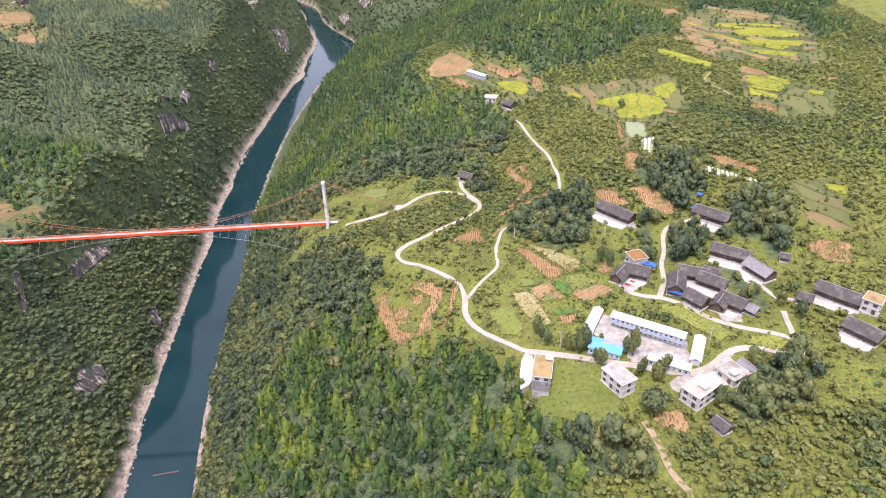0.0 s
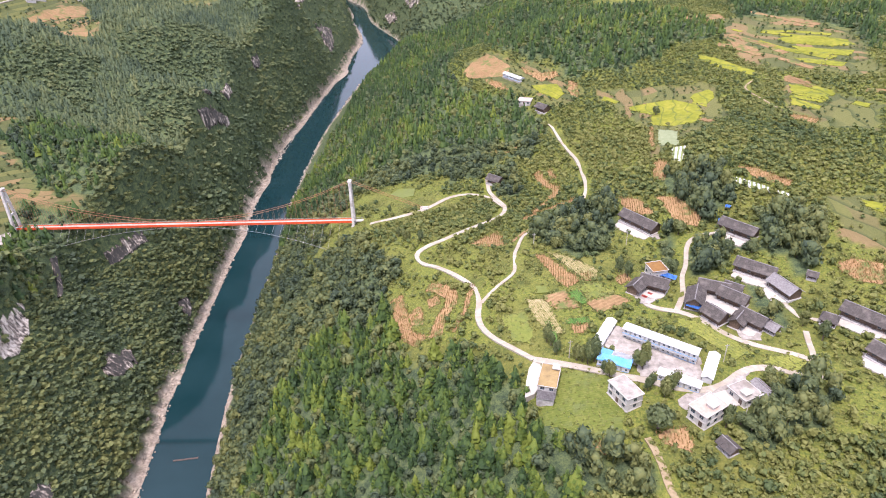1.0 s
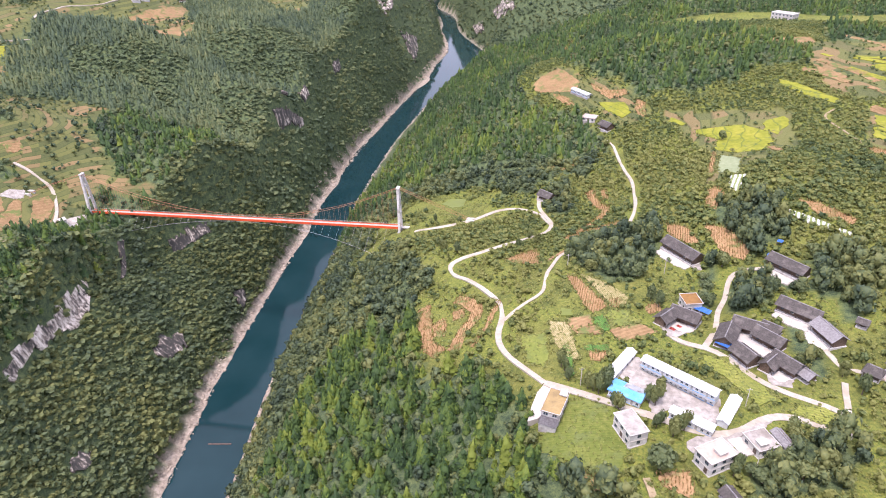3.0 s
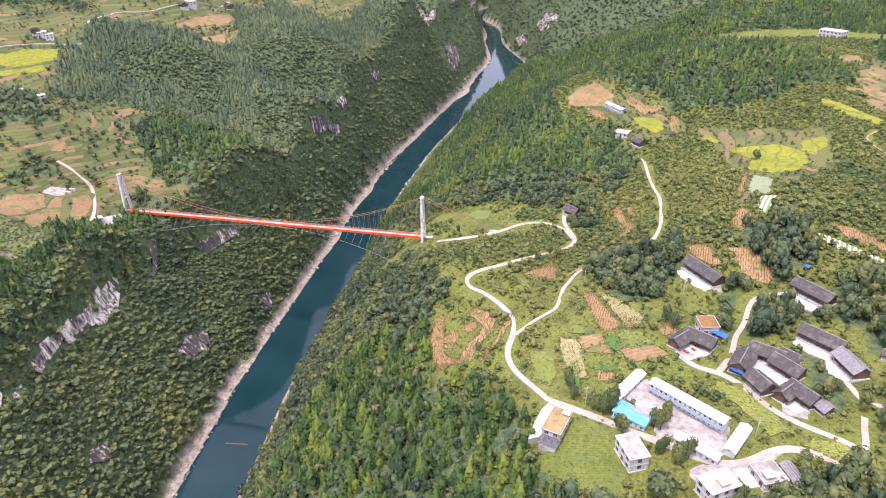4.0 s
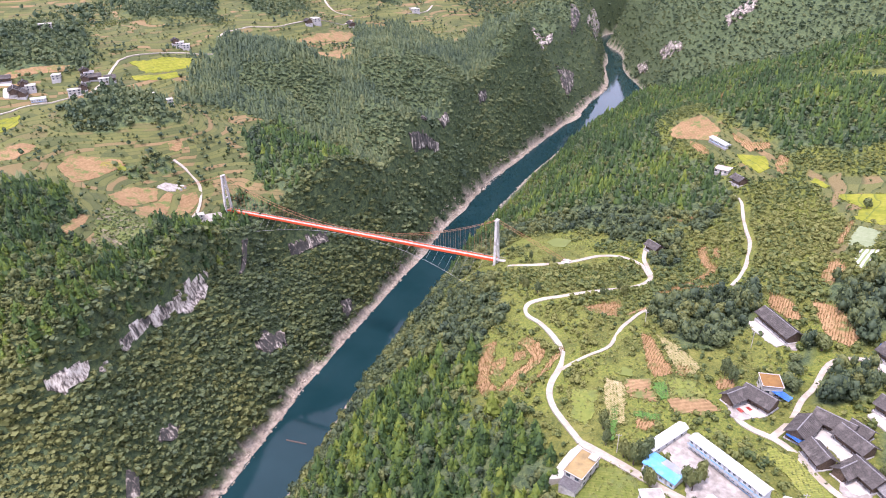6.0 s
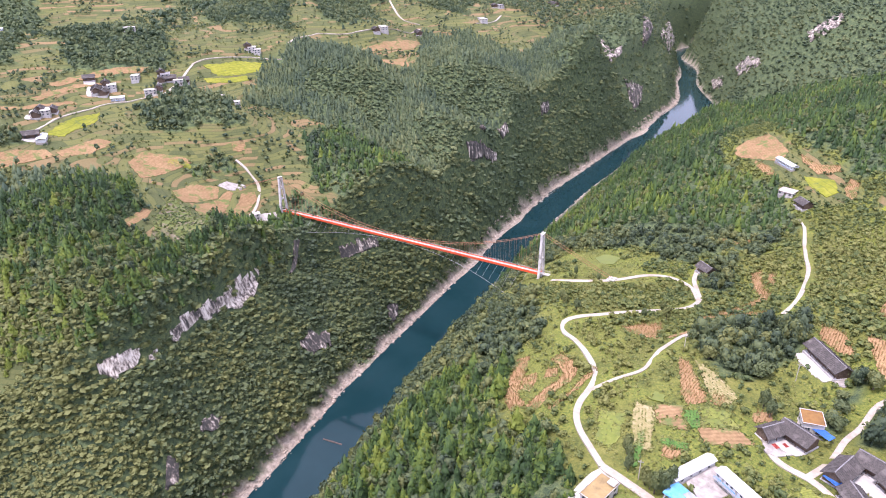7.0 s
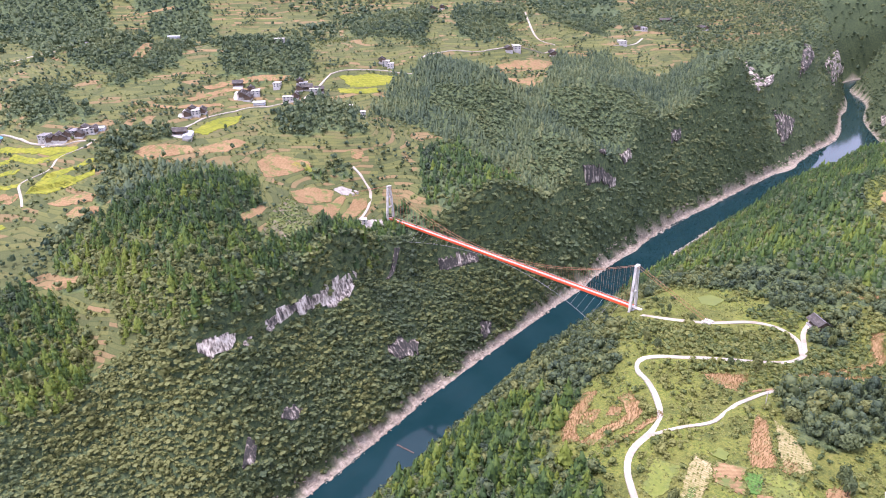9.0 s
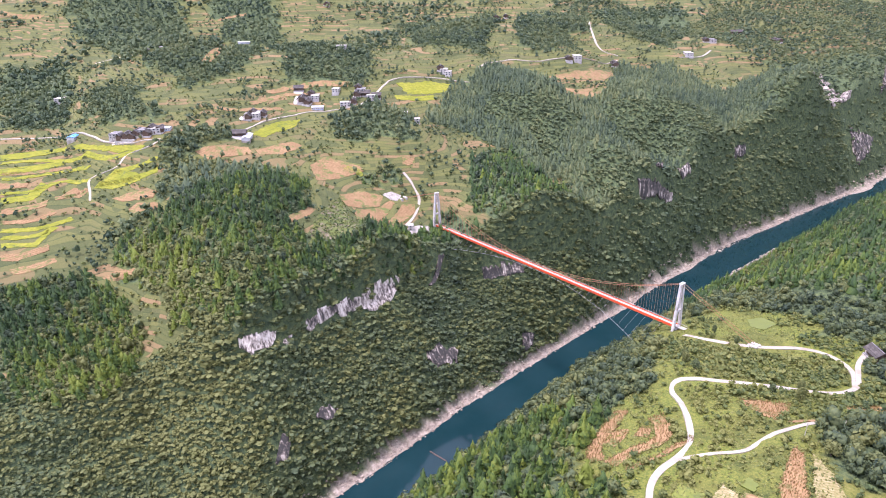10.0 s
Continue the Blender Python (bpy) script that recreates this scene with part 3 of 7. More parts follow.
KINDS = {
    "scree": (SCREE, "stony overgrown slope beside the harvested plots", "slope"),
    "corn": (EARTH, "plot of dry standing maize, orange brown, on a slope", "maize field"),
    "bare": (BARE, "bare harvested plot of reddish brown earth", "field"),
    "rice": (RICE, "terraced plot of ripening yellow-green rice", "rice field"),
    "greens": (GREENS, "small plot of green vegetables in rows", "vegetable plot"),
    "meadow": (MEADOW, "open plot of short yellow-green grass", "field"),
    "mown": (MOWN, "large grassy plot in rows below the concrete house", "field"),
    "stubble": (STUBBLE, "plot of pale stubble rows", "field"),
    "rapeseed": (YELLOWING, "strip of yellow-green crops beside the lane", "field"),
    "pale": (PALE, "plot of pale green crop", "field"),
    "plastic": (FILM, "plot covered with white plastic film in strips", "field"),
    "pond": (POND, "small pond covered with green weed", "pond"),
}
MAIZE, CROPS = [], []


def field(kind, poly):
    material, label, category = KINDS[kind]
    clear_poly(poly)
    span = max(max(p[0] for p in poly) - min(p[0] for p in poly), max(p[1] for p in poly) - min(p[1] for p in poly))
    ob = drape("pond" if kind == "pond" else "field", poly, material, 0.30, 0.8 if span < 60 else 2.0, 0.0 if kind == "pond" else 0.7)
    if ob:
        tagged(ob, label, category, "plots on the hillside")
        if kind == "corn":
            MAIZE.append((ob, poly))
        elif kind in ("mown", "rapeseed", "meadow", "greens", "stubble", "scree") and span < 90:
            CROPS.append((ob, poly, kind))
        if kind != "pond" and poly[0][0] > -130 and poly[0][1] < 480:
            EDGES.append(poly)
    return ob


def strip(kind, points, width):
    line = curve(points, 4.0)
    d = np.gradient(line, axis=0)
    d /= np.linalg.norm(d, axis=1)[:, None]
    side = np.c_[-d[:, 1], d[:, 0]] * width / 2
    return field(kind, [tuple(p) for p in line + side] + [tuple(p) for p in (line - side)[::-1]])


road("bridge_road", [(-79.3, 353), (-62.6, 353), (-49.0, 366), (-36.4, 392), (-22.0, 399), (-6.9, 392), (3.2, 375)], 3.6)
road("house_lane", [(-11.5, 419), (-8.5, 402), (-2.2, 389), (3.5, 375), (2.6, 357), (-6.7, 338), (-13.4, 324), (-23.7, 307), (-32.4, 299), (-36.8, 294), (-36.5, 289), (-32.2, 283), (-24.9, 279), (-15.9, 272), (-6.4, 262), (-1.8, 255), (0.2, 245.5), (0.6, 236.5), (3.1, 228.4), (8.4, 220.6), (16.1, 213.0), (25.9, 204.1)], 3.4)
road("main_road", [(25.9, 204.1), (37.7, 199.7), (46.0, 197.0), (54.0, 194.2), (59.9, 192.7), (67.7, 191.2), (75.3, 189.1), (81.0, 188.3), (87.3, 189.1), (93.8, 192.7), (100.9, 199.8), (106.7, 203.3), (113.6, 203.6), (120.8, 201.5), (128.2, 198.4)], 4.2)
road("branch_lane", [(1.3, 245.1), (4.2, 250), (8.2, 256), (12.5, 261), (14.9, 266), (14.7, 274), (14.2, 284), (15.2, 292), (17.5, 307), (22.4, 315), (26.1, 329), (35.0, 333)], 2.2)
road("upper_lane", [(50.1, 346), (51.9, 360), (51.6, 381), (48.5, 412), (43.1, 433), (38.0, 454), (32.0, 481), (26.0, 493)], 2.8)
road("village_lane", [(69.1, 242.9), (72.7, 238.1), (78.0, 236.1), (84.3, 235.5), (91.0, 232.2), (98.1, 225.4), (103.6, 220.8), (111.1, 217.0), (118.9, 214.2), (125.6, 211.2), (128.1, 206.6), (128.1, 198.1)], 3.4)
road("uphill_lane", [(83.7, 235.8), (88.2, 248.2), (90.1, 262), (93.2, 272), (95.5, 285), (98.4, 291), (103.7, 294), (111.6, 295), (118.4, 294)], 3.0)
road("court_lane", [(115.0, 269), (120.1, 265), (124.4, 259), (126.2, 250), (127.3, 245.8), (129.5, 241.0), (131.9, 235.6), (136.5, 234.1), (142.1, 232.3), (147.3, 229.6), (158.0, 222.2)], 2.8)
road("link_lane", [(131.4, 226.7), (130.5, 220.4), (130.0, 214.6), (128.7, 207.0)], 3.0)
road("footpath", [(64.0, 164.8), (65.7, 160.4), (67.4, 154.0), (68.3, 148.0), (69.9, 142.6), (73.1, 137.9)], 3.2, DIRT)
road("tower_road", [(-379, 340), (-368, 342), (-355, 341), (-347, 336), (-334, 323), (-324, 310), (-320, 296)], 3.2)
road("valley_road", [(-676, 37.0), (-657, 65.8), (-626, 100.1), (-589, 114.9), (-564, 123.7), (-532, 142.1), (-518, 164.2)], 4.0)
road("paddy_lane", [(-518, 164.2), (-509, 151.0), (-517, 133.6), (-508, 122.5), (-514, 103.5), (-510, 98.3), (-490, 96.2), (-477, 94.1)], 2.6)
road("hillside_lane", [(-498, 227.5), (-512, 250), (-529, 279), (-540, 310), (-533, 336), (-516, 361), (-523, 376), (-536, 394), (-553, 417), (-559, 427), (-561, 451), (-543, 488), (-520, 510)], 3.6)
road("far_road", [(-547, 543), (-555, 563), (-572, 608), (-546, 643), (-536, 703), (-554, 788)], 4.0)
road("high_road", [(-902, 159.1), (-929, 212.2), (-968, 259), (-1027, 320), (-990, 351)], 4.0)
road("ridge_road", [(-700, 871), (-641, 818), (-588, 786), (-564, 800)], 4.0)
road("end_road", [(-522, 880), (-518, 924), (-529, 961)], 4.0)
field("meadow", [(43.8, 248.6), (53.5, 254), (56.6, 243.2), (48.1, 238.5)])
field("bare", [(28.7, 243.4), (38.2, 246.7), (40.7, 239.4), (31.8, 233.2)])
field("greens", [(29.1, 225.8), (31.8, 227.6), (37.5, 207.8), (34.3, 207.2)])
field("corn", [(23.7, 282), (28.4, 280), (38.3, 264), (45.6, 254), (39.3, 247.3), (34.4, 253), (30.1, 264)])
field("stubble", [(30.0, 283), (39.9, 277), (54.1, 263), (52.0, 257), (45.7, 256), (38.4, 267)])
field("corn", [(-9.9, 299), (2.5, 317), (7.8, 306), (9.0, 296), (-0.5, 294)])
field("bare", [(46.3, 237.6), (58.5, 244.8), (66.0, 240.7), (61.3, 234.4), (51.3, 230.8)])
field("bare", [(31.6, 237.3), (41.6, 239.7), (44.3, 233.7), (33.3, 232.4)])
field("corn", [(39.7, 222.1), (48.3, 223.7), (45.4, 216.6), (41.2, 216.8)])
field("greens", [(38.8, 244.3), (43.5, 249.0), (47.9, 237.7), (44.3, 235.3)])
field("greens", [(37.4, 225.8), (47.1, 227.7), (48.1, 224.0), (38.6, 222.5)])
field("meadow", [(45.6, 252), (55.7, 248.9), (59.7, 245.0), (47.5, 238.9)])
field("meadow", [(10.5, 233.5), (21.4, 233.7), (25.4, 219.3), (24.5, 212.9), (16.4, 216.2)])
field("stubble", [(21.1, 242.3), (29.6, 240.7), (34.5, 226.8), (37.8, 217.7), (30.0, 218.6), (25.2, 228.1)])
field("corn", [(67.8, 334), (77.4, 328), (85.5, 312), (78.7, 312), (69.0, 323)])
field("corn", [(85.2, 328), (96.4, 324), (105.6, 307), (103.1, 300), (94.1, 304), (88.7, 316)])
field("corn", [(88.1, 363), (92.4, 366), (96.5, 356), (91.3, 340), (86.3, 344)])
field("corn", [(94.3, 430), (96.8, 428), (92.0, 387), (88.9, 390)])
field("bare", [(-51.0, 605), (-42.7, 618), (-29.1, 624), (-17.0, 609), (-5.7, 592), (-8.5, 580), (-25.2, 587), (-43.9, 593)])
field("corn", [(2.4, 588), (19.8, 567), (34.0, 563), (37.1, 554), (22.8, 554), (7.3, 575)])
field("corn", [(-28.3, 587), (-13.0, 574), (-4.7, 559), (-12.3, 563), (-26.6, 580)])
field("corn", [(44.1, 545), (51.1, 537), (53.0, 516), (48.1, 516), (43.1, 531)])
field("corn", [(156.3, 271), (162.7, 274), (175.1, 269), (170.0, 255), (161.6, 257), (156.1, 265)])
field("corn", [(129.3, 350), (139.8, 348), (154.5, 336), (151.0, 330), (137.4, 337)])
field("corn", [(39.7, 164.0), (46.7, 164.9), (56.5, 162.6), (57.5, 159.3), (48.2, 157.4), (39.3, 160.1)])
field("corn", [(66.8, 166.8), (76.6, 170.8), (78.9, 162.4), (77.2, 159.4), (68.1, 162.9)])
field("corn", [(44.6, 261), (50.9, 260), (49.3, 253), (45.6, 254)])
field("corn", [(61.5, 260), (66.2, 263), (67.5, 256), (62.8, 252), (60.5, 255)])
field("rice", [(85.7, 479), (116.0, 479), (130.0, 462), (130.1, 441), (123.2, 424), (107.4, 421), (95.5, 435), (99.0, 455), (86.0, 473)])
field("rice", [(129.0, 483), (143.0, 491), (144.0, 476), (134.0, 455), (127.0, 466)])
field("rice", [(69.8, 509), (80.7, 493), (78.8, 489), (68.8, 501)])
field("pale", [(98.3, 422), (109.0, 410), (105.0, 381), (94.4, 388)])
field("plastic", [(100.1, 380), (108.1, 380), (102.6, 354), (97.6, 356)])
field("plastic", [(118.5, 345), (126.6, 339), (151.0, 324), (149.8, 322), (132.8, 328), (120.8, 338)])
field("rice", [(13.4, 554), (35.0, 544), (42.0, 526), (35.0, 521), (18.6, 542)])
field("rice", [(144.5, 562), (157.6, 552), (180.0, 519), (176.0, 510), (158.0, 530), (146.7, 549)])
field("rice", [(216.0, 594), (244.0, 597), (264, 582), (265, 566), (247.0, 566), (217.0, 578)])
field("rice", [(218.0, 572), (237.0, 562), (260, 554), (252, 541), (222.0, 553)])
field("rice", [(212.0, 544), (236.0, 533), (245.0, 526), (239.0, 517), (216.0, 532)])
field("bare", [(173.0, 596), (194.0, 564), (190.0, 557), (177.0, 571)])
field("rice", [(195.0, 489), (214.0, 464), (209.0, 454), (192.0, 473)])
field("rice", [(189.0, 464), (202.9, 444), (198.8, 437), (185.6, 449)])
field("corn", [(179.7, 434), (193.9, 421), (189.9, 414), (178.7, 425)])
field("rice", [(181.4, 321), (191.6, 315), (188.7, 307), (182.4, 313)])
field("mown", [(37.7, 197.0), (52.9, 193.6), (56.4, 185.7), (58.4, 174.4), (56.7, 167.2), (44.9, 165.5), (30.2, 171.2), (27.8, 174.9)])
field("rapeseed", [(83.8, 231.9), (94.3, 228.2), (102.8, 219.3), (108.8, 212.1), (100.6, 207.2), (94.4, 215.1), (90.5, 219.4), (81.7, 225.2)])
field("rapeseed", [(120.4, 212.3), (126.7, 208.6), (126.6, 202.1), (117.4, 203.3), (109.5, 206.9), (114.7, 211.2)])
field("pond", [(-81.9, 418), (-78.0, 428), (-63.0, 419), (-60.4, 401), (-68.5, 400)])
field("pond", [(24.5, 252), (30.2, 249.8), (31.8, 244.5), (25.9, 244.6)])
field("scree", [(-313, 229.1), (-341, 253), (-359, 267), (-346, 267), (-311, 256), (-297, 258), (-279, 248.2), (-284, 233.3), (-285, 217.0), (-281, 209.0), (-297, 217.0)])
field("bare", [(-367, 272), (-377, 297), (-366, 312), (-354, 302), (-347, 281), (-344, 264)])
field("bare", [(-342, 271), (-347, 289), (-360, 315), (-356, 318), (-327, 287), (-312, 261)])
field("bare", [(-329, 295), (-353, 323), (-350, 335), (-341, 329), (-329, 310), (-324, 297)])
field("bare", [(-312, 207.4), (-324, 227.4), (-326, 236.0), (-313, 223.8), (-305, 206.6)])
field("bare", [(-421, 268), (-434, 288), (-420, 301), (-403, 310), (-395, 284), (-389, 261)])
field("bare", [(-473, 183.0), (-474, 210.0), (-467, 229.0), (-453, 229.3), (-454, 204.2), (-453, 187.1)])
field("bare", [(-460, 232.0), (-470, 273), (-457, 279), (-445, 252), (-449, 233.0)])
field("bare", [(-516, 618), (-511, 680), (-518, 749), (-485, 695), (-501, 633)])
field("bare", [(-484, 617), (-451, 641), (-422, 615), (-450, 606)])
field("rice", [(-554, 430), (-545, 470), (-528, 490), (-515, 474), (-528, 430)])
field("rice", [(-494, 238.7), (-520, 276), (-529, 306), (-504, 287), (-482, 250)])
field("rice", [(-494, 99.4), (-505, 120.7), (-476, 135.2), (-460, 134.6), (-474, 113.0)])
field("bare", [(-498, 72.6), (-512, 86.2), (-495, 96.2), (-490, 87.4)])
field("bare", [(-461, 109.0), (-450, 127.1), (-430, 141.4), (-423, 135.8), (-446, 115.2)])
field("bare", [(-430, 116.3), (-432, 125.3), (-408, 139.4), (-402, 135.6), (-419, 118.2)])
field("rice", [(-554, 119.1), (-537, 135.0), (-520, 142.3), (-529, 127.9)])
field("bare", [(-494, 30.6), (-493, 54.4), (-498, 65.8), (-486, 62.4), (-481, 29.4)])
field("rice", [(-515, 31.7), (-514, 51.1), (-535, 63.6), (-522, 69.2), (-501, 54.4), (-504, 30.6)])
field("rice", [(-438, 27.2), (-429, 48.8), (-447, 60.1), (-439, 61.3), (-422, 50.0), (-430, 27.2)])
field("bare", [(-420, 26.2), (-418, 44.3), (-423, 57.9), (-413, 57.9), (-407, 36.5), (-411, 26.3)])
field("bare", [(-398, 30.9), (-398, 45.6), (-401, 60.2), (-394, 60.2), (-388, 42.3), (-388, 32.2)])
field("bare", [(-545, 33.0), (-540, 54.5), (-528, 52.2), (-533, 31.8)])
field("rice", [(-576, 34.3), (-573, 64.7), (-573, 83.8), (-563, 84.9), (-558, 59.1), (-561, 33.1)])
field("rice", [(-617, 35.2), (-612, 63.6), (-601, 92.5), (-593, 89.3), (-593, 58.0), (-598, 35.3)])
field("bare", [(-360, 83.5), (-362, 94.4), (-349, 105.7), (-343, 102.5), (-351, 90.0)])
strip("rice", [(-590, 35.4), (-582, 65.8), (-562, 102.1)], 8)
strip("bare", [(-565, 34.2), (-557, 59.1), (-555, 90.6)], 7)
strip("rice", [(-553, 33.0), (-549, 59.1), (-547, 90.6), (-535, 103.3)], 7)
strip("rice", [(-524, 31.8), (-519, 55.6), (-528, 78.3), (-512, 100.4)], 7)
strip("bare", [(-471, 29.4), (-465, 52.1), (-474, 67.0)], 7)
strip("rice", [(-457, 28.3), (-450, 54.4), (-456, 78.4)], 7)
strip("rice", [(-446, 28.3), (-439, 49.9), (-447, 65.8)], 6)
strip("bare", [(-497, 69.2), (-497, 84.0), (-500, 95.1)], 6)
strip("rice", [(-497, 102.6), (-473, 126.8), (-460, 149.8)], 8)
strip("rice", [(-501, 117.8), (-485, 139.6), (-479, 158.0)], 7)
strip("rice", [(-593, 96.7), (-546, 125.8), (-511, 147.7)], 8)
strip("rice", [(-568, 103.1), (-534, 118.3), (-515, 138.9)], 7)
strip("bare", [(-602, 293), (-598, 337), (-566, 378)], 12)
strip("bare", [(-566, 263), (-588, 307), (-574, 341)], 10)
strip("bare", [(-567, 227.4), (-551, 252), (-555, 295)], 9)
strip("rice", [(-874, 161.7), (-899, 214.5), (-939, 264)], 12)
strip("rice", [(-524, 413), (-513, 458)], 10)
strip("bare", [(-831, 582), (-847, 656), (-823, 674)], 10)
strip("bare", [(-697, 257), (-819, 333)], 12)
strip("bare", [(-1399, 59.3), (-1278, 126.6)], 14)
strip("bare", [(-1109, 377), (-1110, 437)], 10)
strip("bare", [(-411, 270), (-402, 287), (-402, 310)], 8)
strip("rice", [(-411, 297), (-402, 305), (-393, 304)], 6)
strip("bare", [(-388, 344), (-382, 354)], 7)
strip("rice", [(197.0, 585), (216.0, 559), (242.0, 539)], 7)
strip("rice", [(206.0, 613), (230.0, 610), (257, 598)], 7)
strip("bare", [(164.2, 582), (180.0, 569), (191.0, 552)], 8)
strip("bare", [(179.0, 604), (199.0, 577), (210.0, 553)], 7)
strip("bare", [(203.0, 543), (220.0, 517)], 6)
strip("bare", [(149.7, 657), (176.0, 660)], 12)
strip("bare", [(211.0, 686), (233.0, 655), (258, 629)], 9)
strip("bare", [(197.0, 505), (208.0, 487)], 6)
strip("rice", [(190.0, 466), (207.0, 452)], 6)
strip("rice", [(203.0, 487), (216.0, 469)], 6)
strip("rice", [(222.4, 448), (229.6, 441)], 7)
strip("bare", [(237.0, 469), (248.0, 465)], 7)
strip("bare", [(126.2, 431), (131.9, 422)], 5)
strip("corn", [(-42.6, 858), (-47.0, 819), (-18.7, 644)], 5)
strip("bare", [(11.7, 299), (18.5, 314), (27.4, 328)], 2.2)
strip("corn", [(-43.3, 263), (-39.6, 255), (-36.5, 244.9), (-30.6, 233.3), (-23.3, 227.7)], 7)
strip("corn", [(-31.8, 251), (-29.0, 245.0), (-28.9, 239.8)], 7)
strip("corn", [(-26.8, 265), (-17.6, 260), (-13.3, 253), (-14.7, 245.3), (-17.4, 236.9), (-17.9, 228.0)], 6.5)
strip("corn", [(-23.8, 257), (-20.8, 250)], 6)
strip("corn", [(17.2, 337), (22.4, 344), (35.2, 348), (45.6, 350)], 6)
strip("corn", [(21.8, 417), (27.4, 398), (35.2, 379), (29.8, 362), (19.2, 346)], 6)
strip("corn", [(30.8, 413), (33.8, 398)], 4)
strip("corn", [(-3.9, 260), (-4.9, 254), (-6.8, 238.9), (-10.1, 229.0)], 3)
strip("corn", [(-12.0, 457), (-1.0, 453), (7.0, 460)], 3)
field("bare", [(164, 664), (183, 673), (185, 652), (168, 641)])
strip("bare", [(195, 500), (202, 490), (209, 481)], 8)
strip("rice", [(204, 570), (221, 556), (238, 537)], 7)
strip("rice", [(213, 589), (232, 578), (250, 568)], 7)
strip("rice", [(206, 611), (231, 596), (254, 584)], 7)
strip("rice", [(199, 487), (206, 472), (217, 464)], 6)
strip("rice", [(193, 473), (201, 462), (210, 454)], 5)
strip("bare", [(185, 591), (197, 580), (208, 570)], 6)
strip("bare", [(230, 638), (242, 630), (254, 622)], 7)
strip("rice", [(184, 619), (190, 611)], 5)
road("upland_path", [(220, 515), (230, 530), (245, 551)], 2.0, DIRT)
road("scrub_path", [(175, 502), (166, 486), (172, 461), (178, 439)], 2.0, DIRT)
wood("pine", [(-101.1, 183.5), (-103.8, 208.0), (-101.2, 240.2), (-93.7, 259), (-76.2, 269), (-45.7, 260), (-39.8, 232.6), (-23.2, 215.9), (-6.1, 217.3), (4.4, 208.0), (22.2, 189.4), (23.8, 176.1), (34.7, 160.5), (39.1, 143.3)])
wood("mixed", [(-186.9, 473), (-194.0, 566), (-170.0, 664), (-163.5, 812), (-125.5, 848), (-53.8, 582), (-17.6, 566), (10.5, 523), (25.0, 482), (22.2, 429), (2.2, 437), (-14.3, 441), (-18.2, 418), (-42.2, 432), (-63.0, 458), (-89.0, 471), (-113.0, 453), (-117.0, 390)])
wood("mixed", [(-171.9, 856), (-175.2, 1146), (-77.0, 882), (-23.8, 628), (1.7, 594), (42.2, 556), (85.6, 541), (124.5, 575), (174.0, 602), (166.7, 641), (140.5, 689), (104.8, 747), (48.7, 811), (-27.3, 955), (-158.4, 1192)])
wood("mixed", [(21.7, 304), (27.4, 325), (42.7, 335), (57.9, 339), (64.0, 321), (64.2, 302), (59.9, 280), (46.4, 274), (33.2, 284)])
wood("mixed", [(94.0, 350), (105.2, 348), (123.8, 339), (122.4, 316), (113.8, 312), (107.4, 305), (96.4, 324), (92.1, 335)])
wood("mixed", [(127.5, 302), (138.6, 307), (157.5, 311), (159.3, 298), (148.9, 278), (137.6, 270), (138.1, 282), (130.3, 297)])
wood("mixed", [(92.3, 174.6), (105.6, 187.8), (124.2, 194.6), (130.8, 187.1), (119.1, 173.0), (103.0, 164.4), (93.1, 166.0)])
wood("mixed", [(36.5, 158.2), (62.1, 156.2), (64.9, 142.9), (39.1, 143.3)])
wood("mixed", [(208.0, 743), (334, 692), (280, 550), (275, 589), (235.0, 630), (194.0, 653)])
wood("mixed", [(-2.4, 434), (8.5, 431), (14.1, 395), (7.1, 388), (-3.1, 401)])
wood("mixed", [(79.1, 266), (85.4, 276), (92.6, 303), (87.4, 303), (83.8, 295), (85.9, 262)])
wood("mixed", [(96.2, 285), (110.5, 292), (128.9, 290), (138.1, 282), (134.4, 276), (118.3, 280), (98.9, 267)])
wood("mixed", [(116.7, 245.2), (124.4, 249.2), (127.6, 236.2), (125.7, 225.5), (120.0, 236.0)])
wood("pine", [(-372, 115.4), (-396, 143.6), (-448, 169.0), (-442, 201.0), (-415, 240.8), (-360, 244.3), (-322, 226.4), (-307, 205.0), (-288, 216.0), (-300, 240.4), (-284, 275), (-283, 293), (-279, 306), (-266, 269), (-257, 227.4), (-238.7, 178.9), (-239.6, 136.9), (-287, 113.7), (-328, 107.3)])
wood("mixed", [(-476, 434), (-529, 492), (-546, 552), (-534, 614), (-430, 578), (-422, 614), (-538, 781), (-501, 854), (-382, 820), (-472, 1054), (-446, 1323), (-314, 1114), (-279, 710), (-268, 511), (-266, 421), (-273, 378), (-332, 382), (-393, 435)])
wood("mixed", [(-510, 332), (-508, 391), (-470, 410), (-402, 366), (-426, 321), (-469, 312)])
wood("mixed", [(-742, 195.4), (-974, 291), (-883, 361), (-770, 345), (-661, 286), (-645, 225.0)])
wood("mixed", [(-744, 364), (-863, 461), (-785, 510), (-566, 404), (-561, 363), (-616, 324)])
wood("mixed", [(-918, 652), (-888, 801), (-801, 774), (-589, 575), (-650, 518)])
wood("mixed", [(-827, 818), (-793, 946), (-642, 816), (-555, 650), (-626, 660)])
wood("mixed", [(-839, 1033), (-838, 1261), (-673, 1109), (-555, 894), (-648, 870)])
wood("mixed", [(-2248, 227.3), (-1801, 486), (-1018, 309), (-946, 201.3), (-1142, 158.6)])
wood("mixed", [(-1801, 486), (-1631, 658), (-993, 455), (-930, 404), (-1013, 367)])
